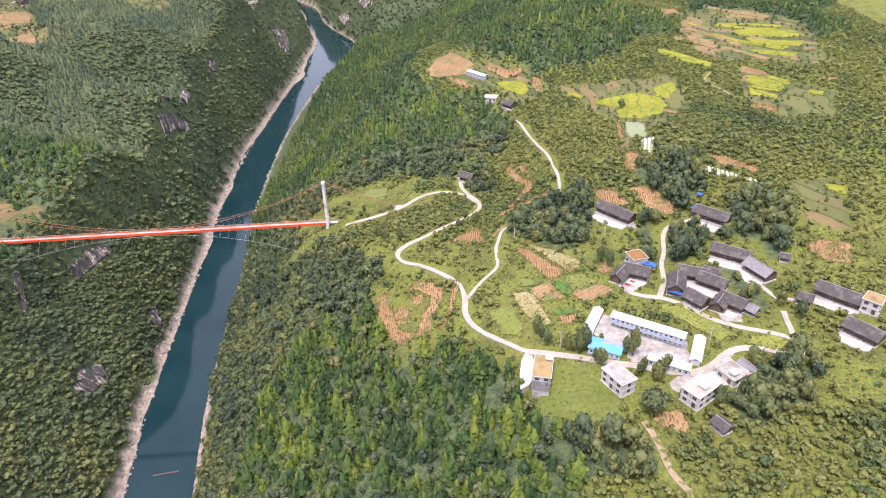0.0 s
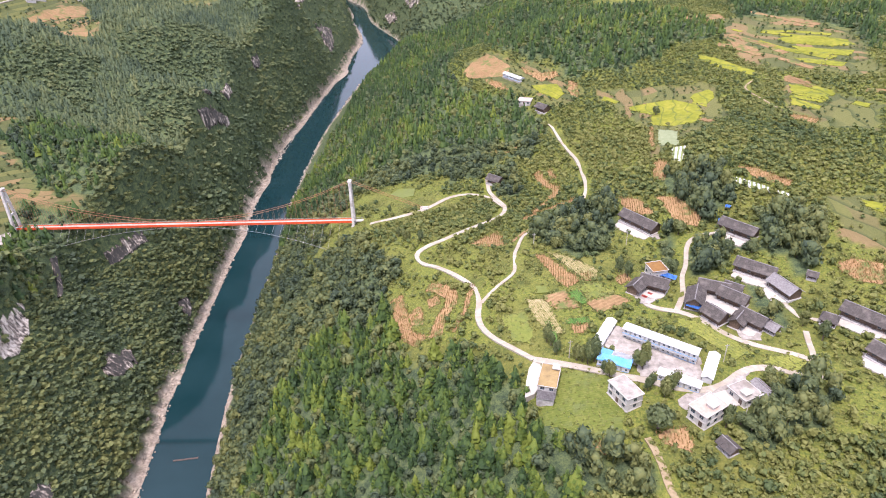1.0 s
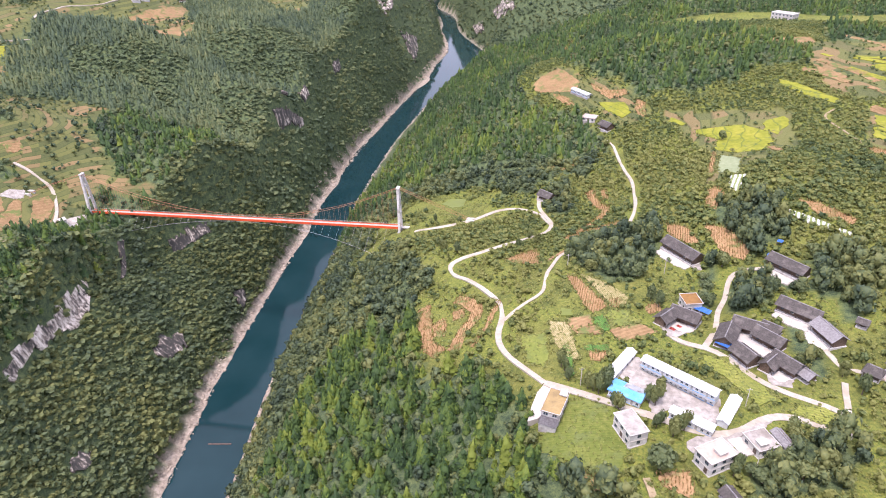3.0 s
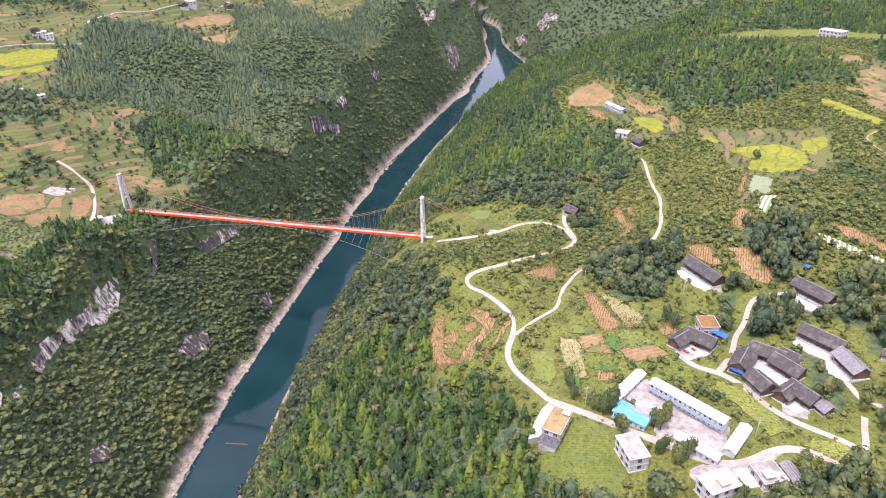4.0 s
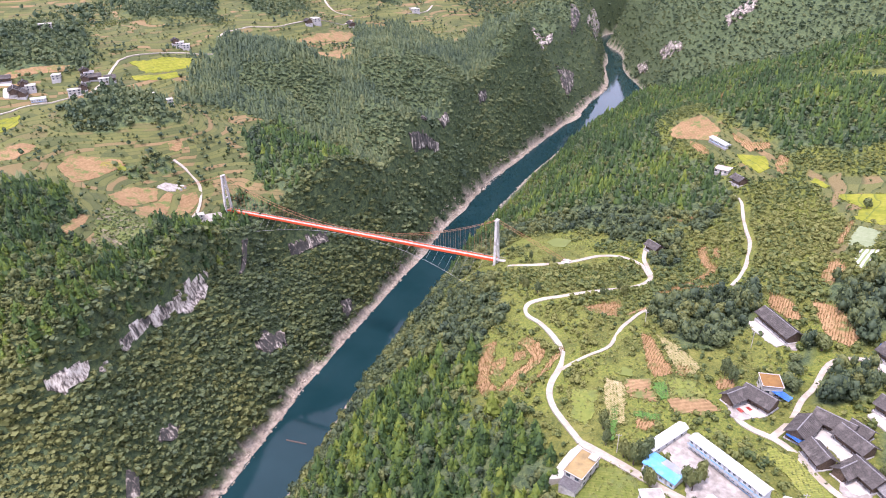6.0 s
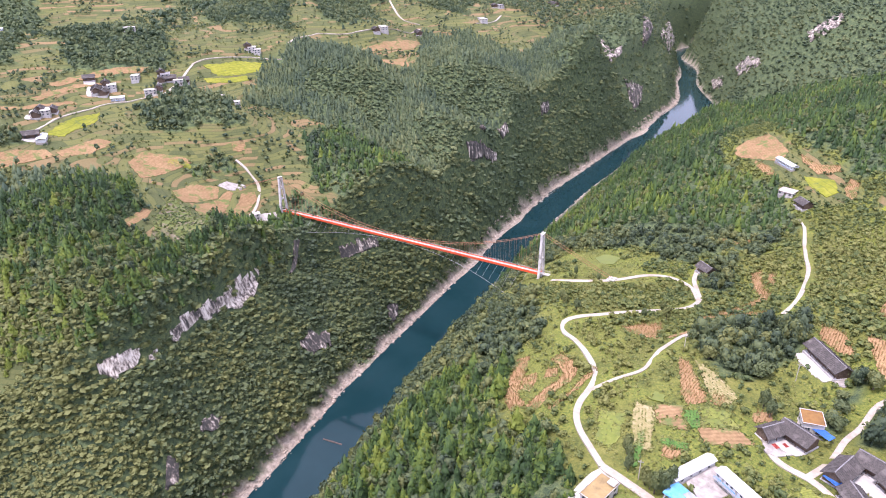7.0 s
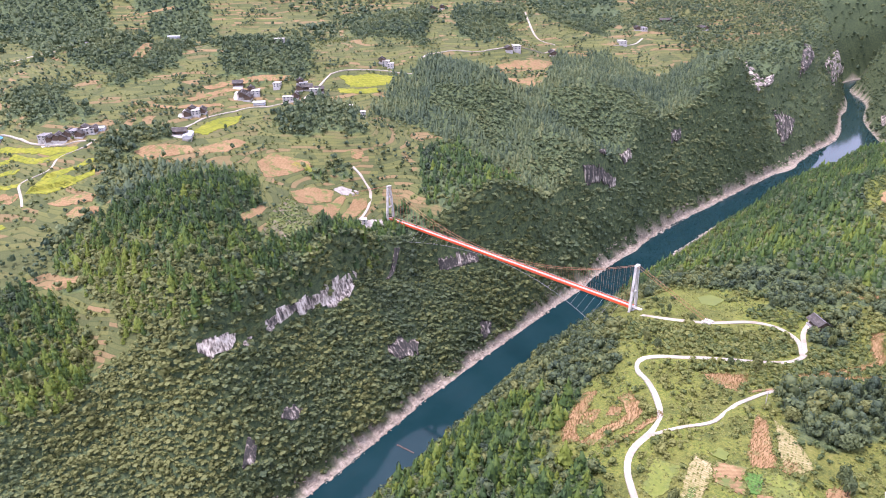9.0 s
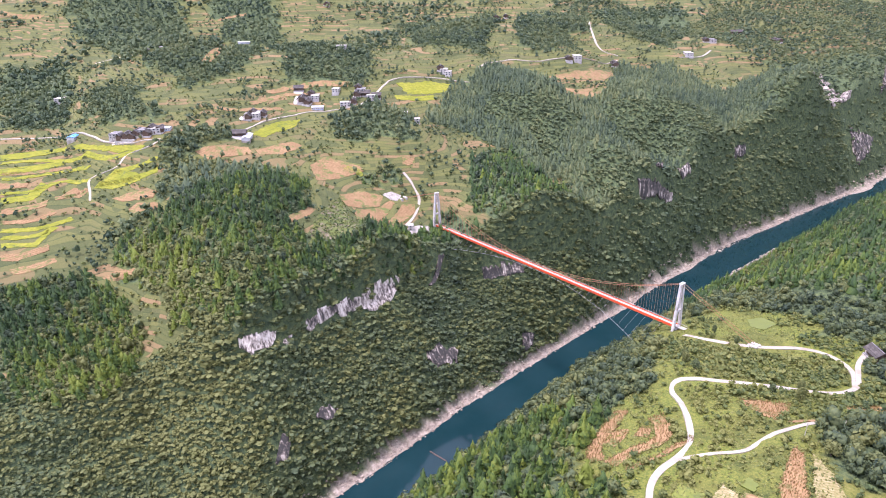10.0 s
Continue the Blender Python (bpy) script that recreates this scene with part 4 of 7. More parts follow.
wood("mixed", [(-1074, 47.9), (-995, 124.0), (-785, 117.6), (-669, 99.4), (-714, 37.9)])
wood("mixed", [(-742, 125.8), (-667, 170.0), (-558, 176.0), (-589, 134.5), (-634, 118.4)])
wood("mixed", [(-517, 171.7), (-521, 225.8), (-474, 217.0), (-461, 186.7), (-482, 163.7)])
wood("mixed", [(-402, 297), (-398, 316), (-379, 308), (-381, 293)])
wood("mixed", [(-399, 323), (-389, 346), (-378, 338), (-385, 317)])
wood("pine", [(-376, 24.5), (-369, 68.1), (-329, 96.1), (-275, 91.5), (-252, 71.5), (-254, 18.5)])
wood("mixed", [(-501, 160.0), (-448, 169.0), (-405, 145.7), (-380, 116.6), (-330, 106.4), (-344, 95.2), (-405, 100.3), (-415, 133.9), (-459, 150.8)])
wood("mixed", [(-132.3, 393.3), (-84.6, 343.0), (-62.3, 310.0), (-49.3, 289.8), (-44.7, 277.7), (-50.2, 273.0), (-50.0, 255.2), (-58.5, 250.5), (-90.1, 269.3)])
wood("mixed", [(97.8, 283.1), (108.3, 289.1), (112.5, 276.7), (109.2, 267.5), (98.9, 261.3), (95.2, 264.8)])
wood("mixed", [(117.8, 254.6), (123.6, 257.9), (129.3, 246.2), (126.8, 237.9), (120.1, 240.1)])
wood("mixed", [(131.2, 284.8), (158.9, 301.4), (153.3, 276.2), (146.7, 272.7), (140.2, 260.6), (137.9, 274.3)])

# ---------------------------------------------------------------- ground and water
def spaced(lo, a, b, hi, step, grow):
    out = list(np.arange(a, b + step, step))
    s, x = step, out[-1]
    while x < hi:
        s *= grow
        x += s
        out.append(x)
    s, x = step, a
    while x > lo:
        s *= grow
        x -= s
        out.insert(0, x)
    return np.array(out)


def cover(x, y):
    """What grows: 1 mixed wood, 2 pine wood, 3 thick scrub, 4 terraced farmland, 5 grass."""
    d = river_off(x, y)
    e = np.abs(d) - HALF
    rag = 10 * wobble(x, y, 18.0, 5.0)
    k = np.where(d < 0, 4, 3)
    k = np.where((d < 0) & (e < 100 + rag), 1, k)
    k = np.where((d > 0) & (e < np.where((y < 330) | (y > 470), 70, 56) + rag), 1, k)
    k = np.where((d > 0) & (y > 440) & (e < 165 + rag), 1, k)
    k = np.where((d > 0) & (y > 800), 1, k)
    k = np.where((d > 0) & (y < 172) & (x < 36 + rag) & (e > 20), 2, k)
    w = read(WOOD, x, y, 0)
    k = np.where(w > 0, w, k)
    o = read(OPEN, x, y, 0)
    return np.where(o == 1, 5, np.where(o == 2, 4, k))


def open_land(poly, kind):
    si, sj, gx, gy = cells(poly, 8)
    jx, jy = gx + 6 * wobble(gx, gy, 12.0, 2.0), gy + 6 * wobble(gx, gy, 12.0, 5.0)
    OPEN[si, sj] = np.where(inside(jx, jy, poly), kind, OPEN[si, sj])


open_land([(-118.0, 345), (-60.0, 340), (-30.0, 385), (-45.0, 425), (-95.0, 440), (-125.0, 400)], 1)
open_land([(184.0, 655), (247.0, 671), (278, 599), (260, 500), (230.0, 503), (198.0, 523), (168.6, 553)], 2)
open_land([(190.0, 492), (220.0, 472), (236.5, 438), (222.6, 401), (190.1, 409), (178.1, 434)], 2)
open_land([(168.5, 321), (194.1, 324), (178.3, 280), (161.7, 289)], 2)
open_land([(-52.7, 614), (-28.3, 631), (1.8, 596), (41.2, 563), (57.0, 510), (35.0, 511), (9.2, 545), (-33.6, 585)], 2)
open_land([(66.8, 515), (147.0, 502), (145.0, 439), (121.4, 406), (86.7, 364), (91.9, 434)], 2)
open_land([(8.7, 241.7), (28.1, 258), (67.9, 255), (65.4, 229.5), (51.7, 228.2), (42.1, 207.4), (15.3, 214.8)], 1)
open_land([(-454, 428), (-440, 441), (-403, 461), (-394, 457), (-381, 419), (-355, 392), (-325, 373), (-301, 369), (-289, 369), (-285, 357), (-297, 354), (-336, 352)], 2)
open_land([(-329, 464), (-340, 491), (-328, 500), (-316, 482), (-295, 450)], 2)
open_land([(-538, 607), (-530, 750), (-478, 696), (-414, 612), (-470, 608), (-516, 614)], 2)
open_land([(-633, 801), (-557, 850), (-533, 822), (-564, 763)], 2)


def bank_height(x, y, d):
    """How high the bare rock reaches above the water."""
    west = 3.7 + 1.9 * wobble(x, y, 11.0, 2.0) + 1.3 * wobble(x, y, 4.0, 6.0)
    east = 0.6 + 1.6 * wobble(x, y, 11.0, 3.0) + 2.6 * (y < 300)
    return np.where(d < 0, west, east)


def build_ground():
    xs = spaced(-4200, -390, 185, 2600, 3.6, 1.032)
    ys = spaced(-900, 20, 480, 481, 3.6, 1.04)
    ys = np.concatenate([ys, spaced(ys[-1] + 7, ys[-1] + 7, 1250, 4600, 7.0, 1.04)])
    gx, gy = np.meshgrid(xs, ys, indexing="ij")
    d = river_off(gx, gy)
    gz = height(gx, gy)
    gz = gz + np.where(np.abs(d) > HALF + 15, 0.35 * wobble(gx, gy, 5.0, 2.0), 0)
    shelf = (np.abs(d) > HALF - 1) & (gz < 6)
    gz = gz + np.where(shelf, 0.5 * wobble(gx, gy, 2.2, 7.0), 0)
    nx, ny = gx.shape
    me = bpy.data.meshes.new("ground")
    i, j = np.meshgrid(np.arange(nx - 1), np.arange(ny - 1), indexing="ij")
    a = (i * ny + j).ravel()
    quads = np.c_[a, a + ny, a + ny + 1, a + 1]
    me.vertices.add(nx * ny)
    me.vertices.foreach_set("co", np.dstack([gx, gy, gz]).ravel())
    me.loops.add(quads.size)
    me.loops.foreach_set("vertex_index", quads.ravel())
    me.polygons.add(len(quads))
    me.polygons.foreach_set("loop_start", np.arange(0, quads.size, 4))
    me.update(calc_edges=True)
    k = cover(gx, gy)
    for name, value in (("level", terrace_level(gx, gy, gz)), ("wood", ((k == 1) | (k == 2)).astype(float)), ("farm", (k == 4).astype(float)),
                        ("bank", np.clip((bank_height(gx, gy, d) - gz) * 1.2, 0, 1) * (np.abs(d) < half_width(gy) + 13))):
        me.attributes.new(name, 'FLOAT', 'POINT').data.foreach_set("value", value.ravel().astype(np.float32))
    me.polygons.foreach_set("use_smooth", np.ones(len(quads), bool))
    me.materials.append(ground_material())
    tagged(new("ground", me), "green hillsides of grass, scrub and terraced farmland above a gorge", "ground", "", "structure")


build_ground()


def build_water():
    line = curve(RIVER, 20.0)
    d = np.gradient(line, axis=0)
    d /= np.linalg.norm(d, axis=1)[:, None]
    side = np.c_[-d[:, 1], d[:, 0]]
    verts, n = [], len(line)
    for k in (-60, -30, 0, 30, 60):
        verts += [(p[0], p[1], 0.0) for p in line + side * k]
    faces = [(r * n + i, r * n + i + 1, (r + 1) * n + i + 1, (r + 1) * n + i) for r in range(4) for i in range(n - 1)]
    tagged(mesh_object("water", verts, faces, water_material()), "calm dark teal river in the gorge", "river", "", "structure")


build_water()


# ---------------------------------------------------------------- masses of small pieces
def merge(pieces):
    verts, tris, n = [], [], 0
    for v, t in pieces:
        verts.append(v)
        tris.append(np.asarray(t) + n)
        n += len(v)
    return np.vstack(verts), np.vstack(tris)


OCTA = np.array([(1, 0, 0), (0, 1, 0), (-1, 0, 0), (0, -1, 0), (0, 0, 1), (0, 0, -1)], float)
OCTA_T = [(0, 1, 4), (1, 2, 4), (2, 3, 4), (3, 0, 4), (1, 0, 5), (2, 1, 5), (3, 2, 5), (0, 3, 5)]


def leaf_card(rng, at, out, size):
    """A small bent spray of leaves that faces outwards."""
    n = out + rng.normal(0, 0.30, 3)
    n /= np.linalg.norm(n)
    u = np.cross(n, rng.normal(0, 1, 3))
    u /= np.linalg.norm(u)
    w = np.cross(n, u)
    a, b = size * rng.uniform(0.7, 1.2), size * rng.uniform(0.5, 0.9)
    v = np.array([at - u * a - n * size * 0.25, at + w * b, at + u * a - n * size * 0.25, at - w * b])
    return v, [(0, 1, 2), (0, 2, 3)] if rng.random() < 0.5 else [(0, 1, 2), (2, 3, 0)]


def broad_crown(rng, leaves, lobes, size):
    """Crown of several uneven lobes, about 1 in radius, set with leaf sprays."""
    pieces, centres = [], []
    for k in range(lobes):
        t, r = rng.uniform(0, math.tau), rng.uniform(0.25, 0.62) if k else 0.0
        c = np.array([math.cos(t) * r, math.sin(t) * r, rng.uniform(0.7, 1.5) if k else 1.45])
        s = rng.uniform(0.38, 0.6) if k else 0.62
        centres.append((c, s))
        turn = rng.normal(0, 1, (3, 3))
        q, _ = np.linalg.qr(turn)
        pieces.append((c + (OCTA @ q) * s * rng.uniform(0.75, 0.95, (6, 1)), OCTA_T))
    for k in range(leaves):
        c, s = centres[rng.integers(len(centres))]
        o = rng.normal(0, 1, 3)
        o[2] = abs(o[2]) * 0.9 - 0.25
        o /= np.linalg.norm(o)
        pieces.append(leaf_card(rng, c + o * s * rng.uniform(0.85, 1.12), o, size * rng.uniform(0.7, 1.3)))
    return merge(pieces)


def pine_crown(rng, leaves, tiers, size):
    """A tufted spire, about 1 in radius and 3 tall: uneven skirts of boughs one above the other."""
    pieces = []
    shape = []
    for k in range(tiers):
        f = k / tiers
        r, z0, z1 = (1 - f) ** 0.6 * rng.uniform(0.72, 1.0) + 0.06, 0.45 + 1.7 * f, 0.45 + 1.7 * f + 2.2 / tiers + 0.45
        shape.append((r, z0, z1))
        turn = rng.uniform(0, 1)
        ring = [(math.cos(math.tau * (q + turn) / 6) * r * rng.uniform(0.6, 1.1), math.sin(math.tau * (q + turn) / 6) * r * rng.uniform(0.6, 1.1), z0 + rng.uniform(-0.15, 0.15)) for q in range(6)]
        pieces.append((np.array(ring + [(rng.normal(0, 0.05), rng.normal(0, 0.05), z1)]), [(q, (q + 1) % 6, 6) for q in range(6)]))
    weight = np.array([r for r, _, _ in shape])
    for k in range(leaves):
        r, z0, z1 = shape[rng.choice(len(shape), p=weight / weight.sum())]
        a, h = rng.uniform(0, math.tau), rng.uniform(0, 0.85) ** 1.4
        o = np.array([math.cos(a), math.sin(a), 0.8])
        o /= np.linalg.norm(o)
        at = np.array([math.cos(a) * r * (1 - h), math.sin(a) * r * (1 - h), z0 + (z1 - z0) * h])
        pieces.append(leaf_card(rng, at + o * rng.uniform(0.0, 0.16), o, size * rng.uniform(0.6, 1.3)))
    return merge(pieces)


def tuft(rng, blades, size):
    """A low plant of a few bent leaves."""
    pieces = []
    for k in range(blades):
        o = rng.normal(0, 1, 3)
        o[2] = abs(o[2]) + 0.25
        o /= np.linalg.norm(o)
        pieces.append(leaf_card(rng, o * rng.uniform(0.3, 0.75) + np.array([0, 0, 0.35]), o, size * rng.uniform(0.7, 1.3)))
    return merge(pieces)


def trunk_piece(r, top, sides=4):
    v = [(math.cos(math.tau * k / sides) * r * s, math.sin(math.tau * k / sides) * r * s, z) for z, s in ((-0.6, 1.3), (top, 0.5)) for k in range(sides)]
    t = []
    for k in range(sides):
        m = (k + 1) % sides
        t += [(k, m, sides + m), (k, sides + m, sides + k)]
    return np.array(v), t


def mass(name, variants, x, y, z, size, tall, tint, material, label, category, rng):
    """Many plants in one mesh."""
    which = rng.integers(len(variants), size=len(x))
    V, T, C, n = [], [], [], 0
    for k, (v, t) in enumerate(variants):
        at = np.nonzero(which == k)[0]
        if not len(at):
            continue
        a = rng.uniform(0, math.tau, len(at))
        c, s = np.cos(a)[:, None], np.sin(a)[:, None]
        lean = rng.normal(0, 0.05, (len(at), 2))
        px, py, pz = v[:, 0][None], v[:, 1][None], v[:, 2][None]
        w = np.stack([(px * c - py * s + pz * lean[:, :1]) * size[at, None] + x[at, None], (px * s + py * c + pz * lean[:, 1:]) * size[at, None] + y[at, None],
                      pz * (size * tall)[at, None] + z[at, None]], axis=2)
        V.append(w.reshape(-1, 3))
        T.append((np.asarray(t)[None] + (n + np.arange(len(at)) * len(v))[:, None, None]).reshape(-1, 3))
        spray = np.repeat(rng.normal(0, 0.13, len(v) // 4 + 1), 4)[:len(v)]
        C.append(np.clip(tint[at][:, None] + spray[None], 0, 1).ravel())
        n += len(at) * len(v)
    V, T, C = np.vstack(V), np.vstack(T), np.concatenate(C)
    me = bpy.data.meshes.new(name)
    me.vertices.add(len(V))
    me.vertices.foreach_set("co", V.ravel())
    me.loops.add(T.size)
    me.loops.foreach_set("vertex_index", T.ravel())
    me.polygons.add(len(T))
    me.polygons.foreach_set("loop_start", np.arange(0, T.size, 3))
    me.update(calc_edges=True)
    me.attributes.new("tint", 'FLOAT', 'POINT').data.foreach_set("value", C.astype(np.float32))
    me.materials.append(material)
    return tagged(new(name, me), label, category, "", "stuff")


def jittered(rng, x0, x1, y0, y1, step):
    gx, gy = np.meshgrid(np.arange(x0, x1, step), np.arange(y0, y1, step), indexing="ij")
    gx, gy = gx.ravel(), gy.ravel()
    return gx + rng.uniform(-0.5, 0.5, len(gx)) * step, gy + rng.uniform(-0.5, 0.5, len(gx)) * step


CLIFF_SPOTS = []


# ---------------------------------------------------------------- limestone faces on the slopes
def cliff(low, high, material=None):
    """A fluted, broken rock face that stands out of the slope between two lines, with a ragged outline."""
    low, high = (np.c_[q, height(q[:, 0], q[:, 1])] for q in (np.array(low), np.array(high)))
    size = max(np.linalg.norm(np.diff(low, axis=0), axis=1).sum(), np.linalg.norm(np.diff(high, axis=0), axis=1).sum())
    tall = np.linalg.norm(low.mean(0) - high.mean(0))
    grain = 0.75 if size < 75 else 1.1 if size < 160 else 2.2
    n, m = int(np.clip(size / grain, 8, 90)), int(np.clip(tall / grain, 6, 40))
    u, f = np.linspace(-0.06, 1.06, n)[:, None], np.linspace(-0.12, 1.12, m)[None]
    ends = [np.stack([np.interp(u[:, 0], np.linspace(0, 1, len(q)), q[:, k]) for k in range(2)], 1) for q in (low, high)]
    x = ends[0][:, 0][:, None] * (1 - f) + ends[1][:, 0][:, None] * f
    y = ends[0][:, 1][:, None] * (1 - f) + ends[1][:, 1][:, None] * f
    z = height(x, y)
    gx, gy = (height(x + 2, y) - height(x - 2, y)) / 4, (height(x, y + 2) - height(x, y - 2)) / 4
    out = np.stack([-gx, -gy, 0.35 * np.ones(x.shape)], 2)
    out /= np.linalg.norm(out, axis=2)[:, :, None]
    seed = float(low[0][1]) * 0.13
    rag = np.zeros(x.shape)
    push = np.zeros(x.shape)
    for i in range(n):
        for j in range(m):
            p = Vector((x[i, j] / grain * 0.16, y[i, j] / grain * 0.16, z[i, j] / grain * 0.035 + seed))
            rag[i, j] = noise.fractal(p * 0.9, 1.0, 2.2, 3)
            push[i, j] = noise.ridged_multi_fractal(p * 1.1, 0.9, 2.2, 5, 1.0, 2.0) - 1.0
    edge = np.minimum(np.minimum(u + 0.06, 1.06 - u) * 5.0, np.minimum((f + 0.12) * 2.2, (1.12 - f) * 2.6))
    keep = edge + 0.8 * rag > 0.22
    stand = (1.0 + 0.03 * tall) * np.clip(edge * 2, 0.3, 1) + np.clip(push, -1.5, 1.5) * (0.16 + 0.012 * tall)
    v = np.stack([x, y, z], 2) + out * stand[:, :, None]
    number, verts, faces = {}, [], []
    for i in range(n - 1):
        for j in range(m - 1):
            ids = [(i, j), (i + 1, j), (i + 1, j + 1), (i, j + 1)]
            if not all(keep[q] for q in ids):
                continue
            for q in ids:
                if q not in number:
                    number[q] = len(verts)
                    verts.append(tuple(v[q]))
            faces.append([number[q] for q in ids])
            CLIFF_SPOTS.append((x[i, j], y[i, j], max(1.15, grain * 0.85)))
    if not faces:
        return None
    sides = {(a, b) for q in faces for a, b in zip(q, q[1:] + q[:1])}
    names = {k: q for q, k in number.items()}
    low_at = {}
    for a, b in sorted(sides):
        if (b, a) in sides:
            continue
        for k in (a, b):
            if k not in low_at:
                q = names[k]
                low_at[k] = len(verts)
                verts.append((x[q] - 2.5 * out[q][0], y[q] - 2.5 * out[q][1], z[q] - 2.0))
        faces.append([b, a, low_at[a], low_at[b]])
    ob = mesh_object("rock_face", verts, faces, material or CLIFF)
    return tagged(ob, "dark weathered rock face with pale streaks on the wooded slope" if material else "pale streaked limestone cliff face on the wooded slope", "cliff", "limestone faces")


cliff([(-238.7, 183.8), (-239.2, 189.5), (-245.0, 201.7), (-248.5, 210.9), (-248.9, 218.0), (-253, 230.2), (-253, 243.0), (-255, 249.2), (-258, 259), (-264, 269)], [(-240.1, 183.1), (-244.5, 193.3), (-249.4, 207.5), (-252, 217.8), (-256, 228.9), (-258, 237.3), (-262, 251), (-266, 262), (-267, 271)])
cliff([(-235.2, 142.8), (-230.5, 149.6), (-231.1, 155.4), (-232.5, 160.8), (-235.4, 165.9)], [(-236.9, 143.3), (-234.5, 151.4), (-236.2, 158.8), (-237.4, 165.1), (-238.3, 168.6)])
cliff([(-232.6, 167.8), (-233.4, 173.5)], [(-236.0, 170.3), (-237.6, 177.1)])
cliff([(-231.0, 272), (-227.0, 282), (-228.7, 297)], [(-235.1, 274), (-237.8, 290), (-235.1, 302)], DARKCLIFF)
cliff([(-206.7, 175.5), (-204.5, 181.3), (-206.5, 190.1)], [(-210.1, 179.6), (-211.2, 186.9), (-211.4, 193.7)], DARKCLIFF)
cliff([(-267, 294), (-268, 299)], [(-279, 314), (-279, 319)], DARKCLIFF)
cliff([(-267, 349), (-264, 368), (-262, 387)], [(-271, 350), (-268, 368), (-266, 389)], DARKCLIFF)
cliff([(-230.6, 362), (-231.8, 373)], [(-238.2, 367), (-238.3, 380)], DARKCLIFF)
cliff([(-192.8, 142.8), (-191.8, 150.3)], [(-201.7, 152.3), (-200.3, 157.4)], DARKCLIFF)
cliff([(-419, 993), (-397, 1009), (-382, 1011), (-345, 968), (-349, 1008), (-355, 1046)], [(-432, 1002), (-430, 1039), (-421, 1072), (-386, 1040), (-365, 1039), (-359, 1053)], PALECLIFF)
cliff([(-326, 1030), (-320, 1043), (-328, 1081)], [(-343, 1038), (-339, 1065), (-339, 1107)], DARKCLIFF)
cliff([(-375, 1174), (-385, 1228)], [(-414, 1256), (-395, 1258)], DARKCLIFF)
cliff([(-415, 1413), (-521, 1765)], [(-433, 1404), (-554, 1811)], PALECLIFF)
cliff([(-321, 746), (-323, 769)], [(-325, 747), (-326, 770)], DARKCLIFF)
cliff([(-304, 630), (-306, 649)], [(-308, 630), (-309, 650)], PALECLIFF)
cliff([(-297, 580), (-299, 590)], [(-326, 619), (-321, 623)], DARKCLIFF)
cliff([(-291, 555), (-294, 597)], [(-294, 553), (-298, 605)], DARKCLIFF)
cliff([(-294, 597), (-295, 608)], [(-297, 600), (-299, 614)], PALECLIFF)
cliff([(-234.9, 1283), (-209.5, 1251), (-192.1, 1243)], [(-253, 1323), (-226.6, 1301), (-199.9, 1258)], PALECLIFF)
cliff([(-124.3, 1235), (-105.2, 1236), (-85.3, 1245)], [(-134.0, 1254), (-114.3, 1261), (-95.0, 1277)], PALECLIFF)
cliff([(-291, 1342), (-268, 1316)], [(-308, 1378), (-280, 1347)], PALECLIFF)
for cx, cy, reach in CLIFF_SPOTS:
    si, sj, gx, gy = cells([(cx, cy)], 2.5)
    FREE[si, sj] &= np.hypot(gx - cx, gy - cy) > reach

# ---------------------------------------------------------------- the suspension bridge
DECK_W, DECK_E, DECK_Z, TOP_Z = Vector((-313.2, 333.8, 0)), Vector((-93.3, 364.4, 0)), 100.4, 128.4


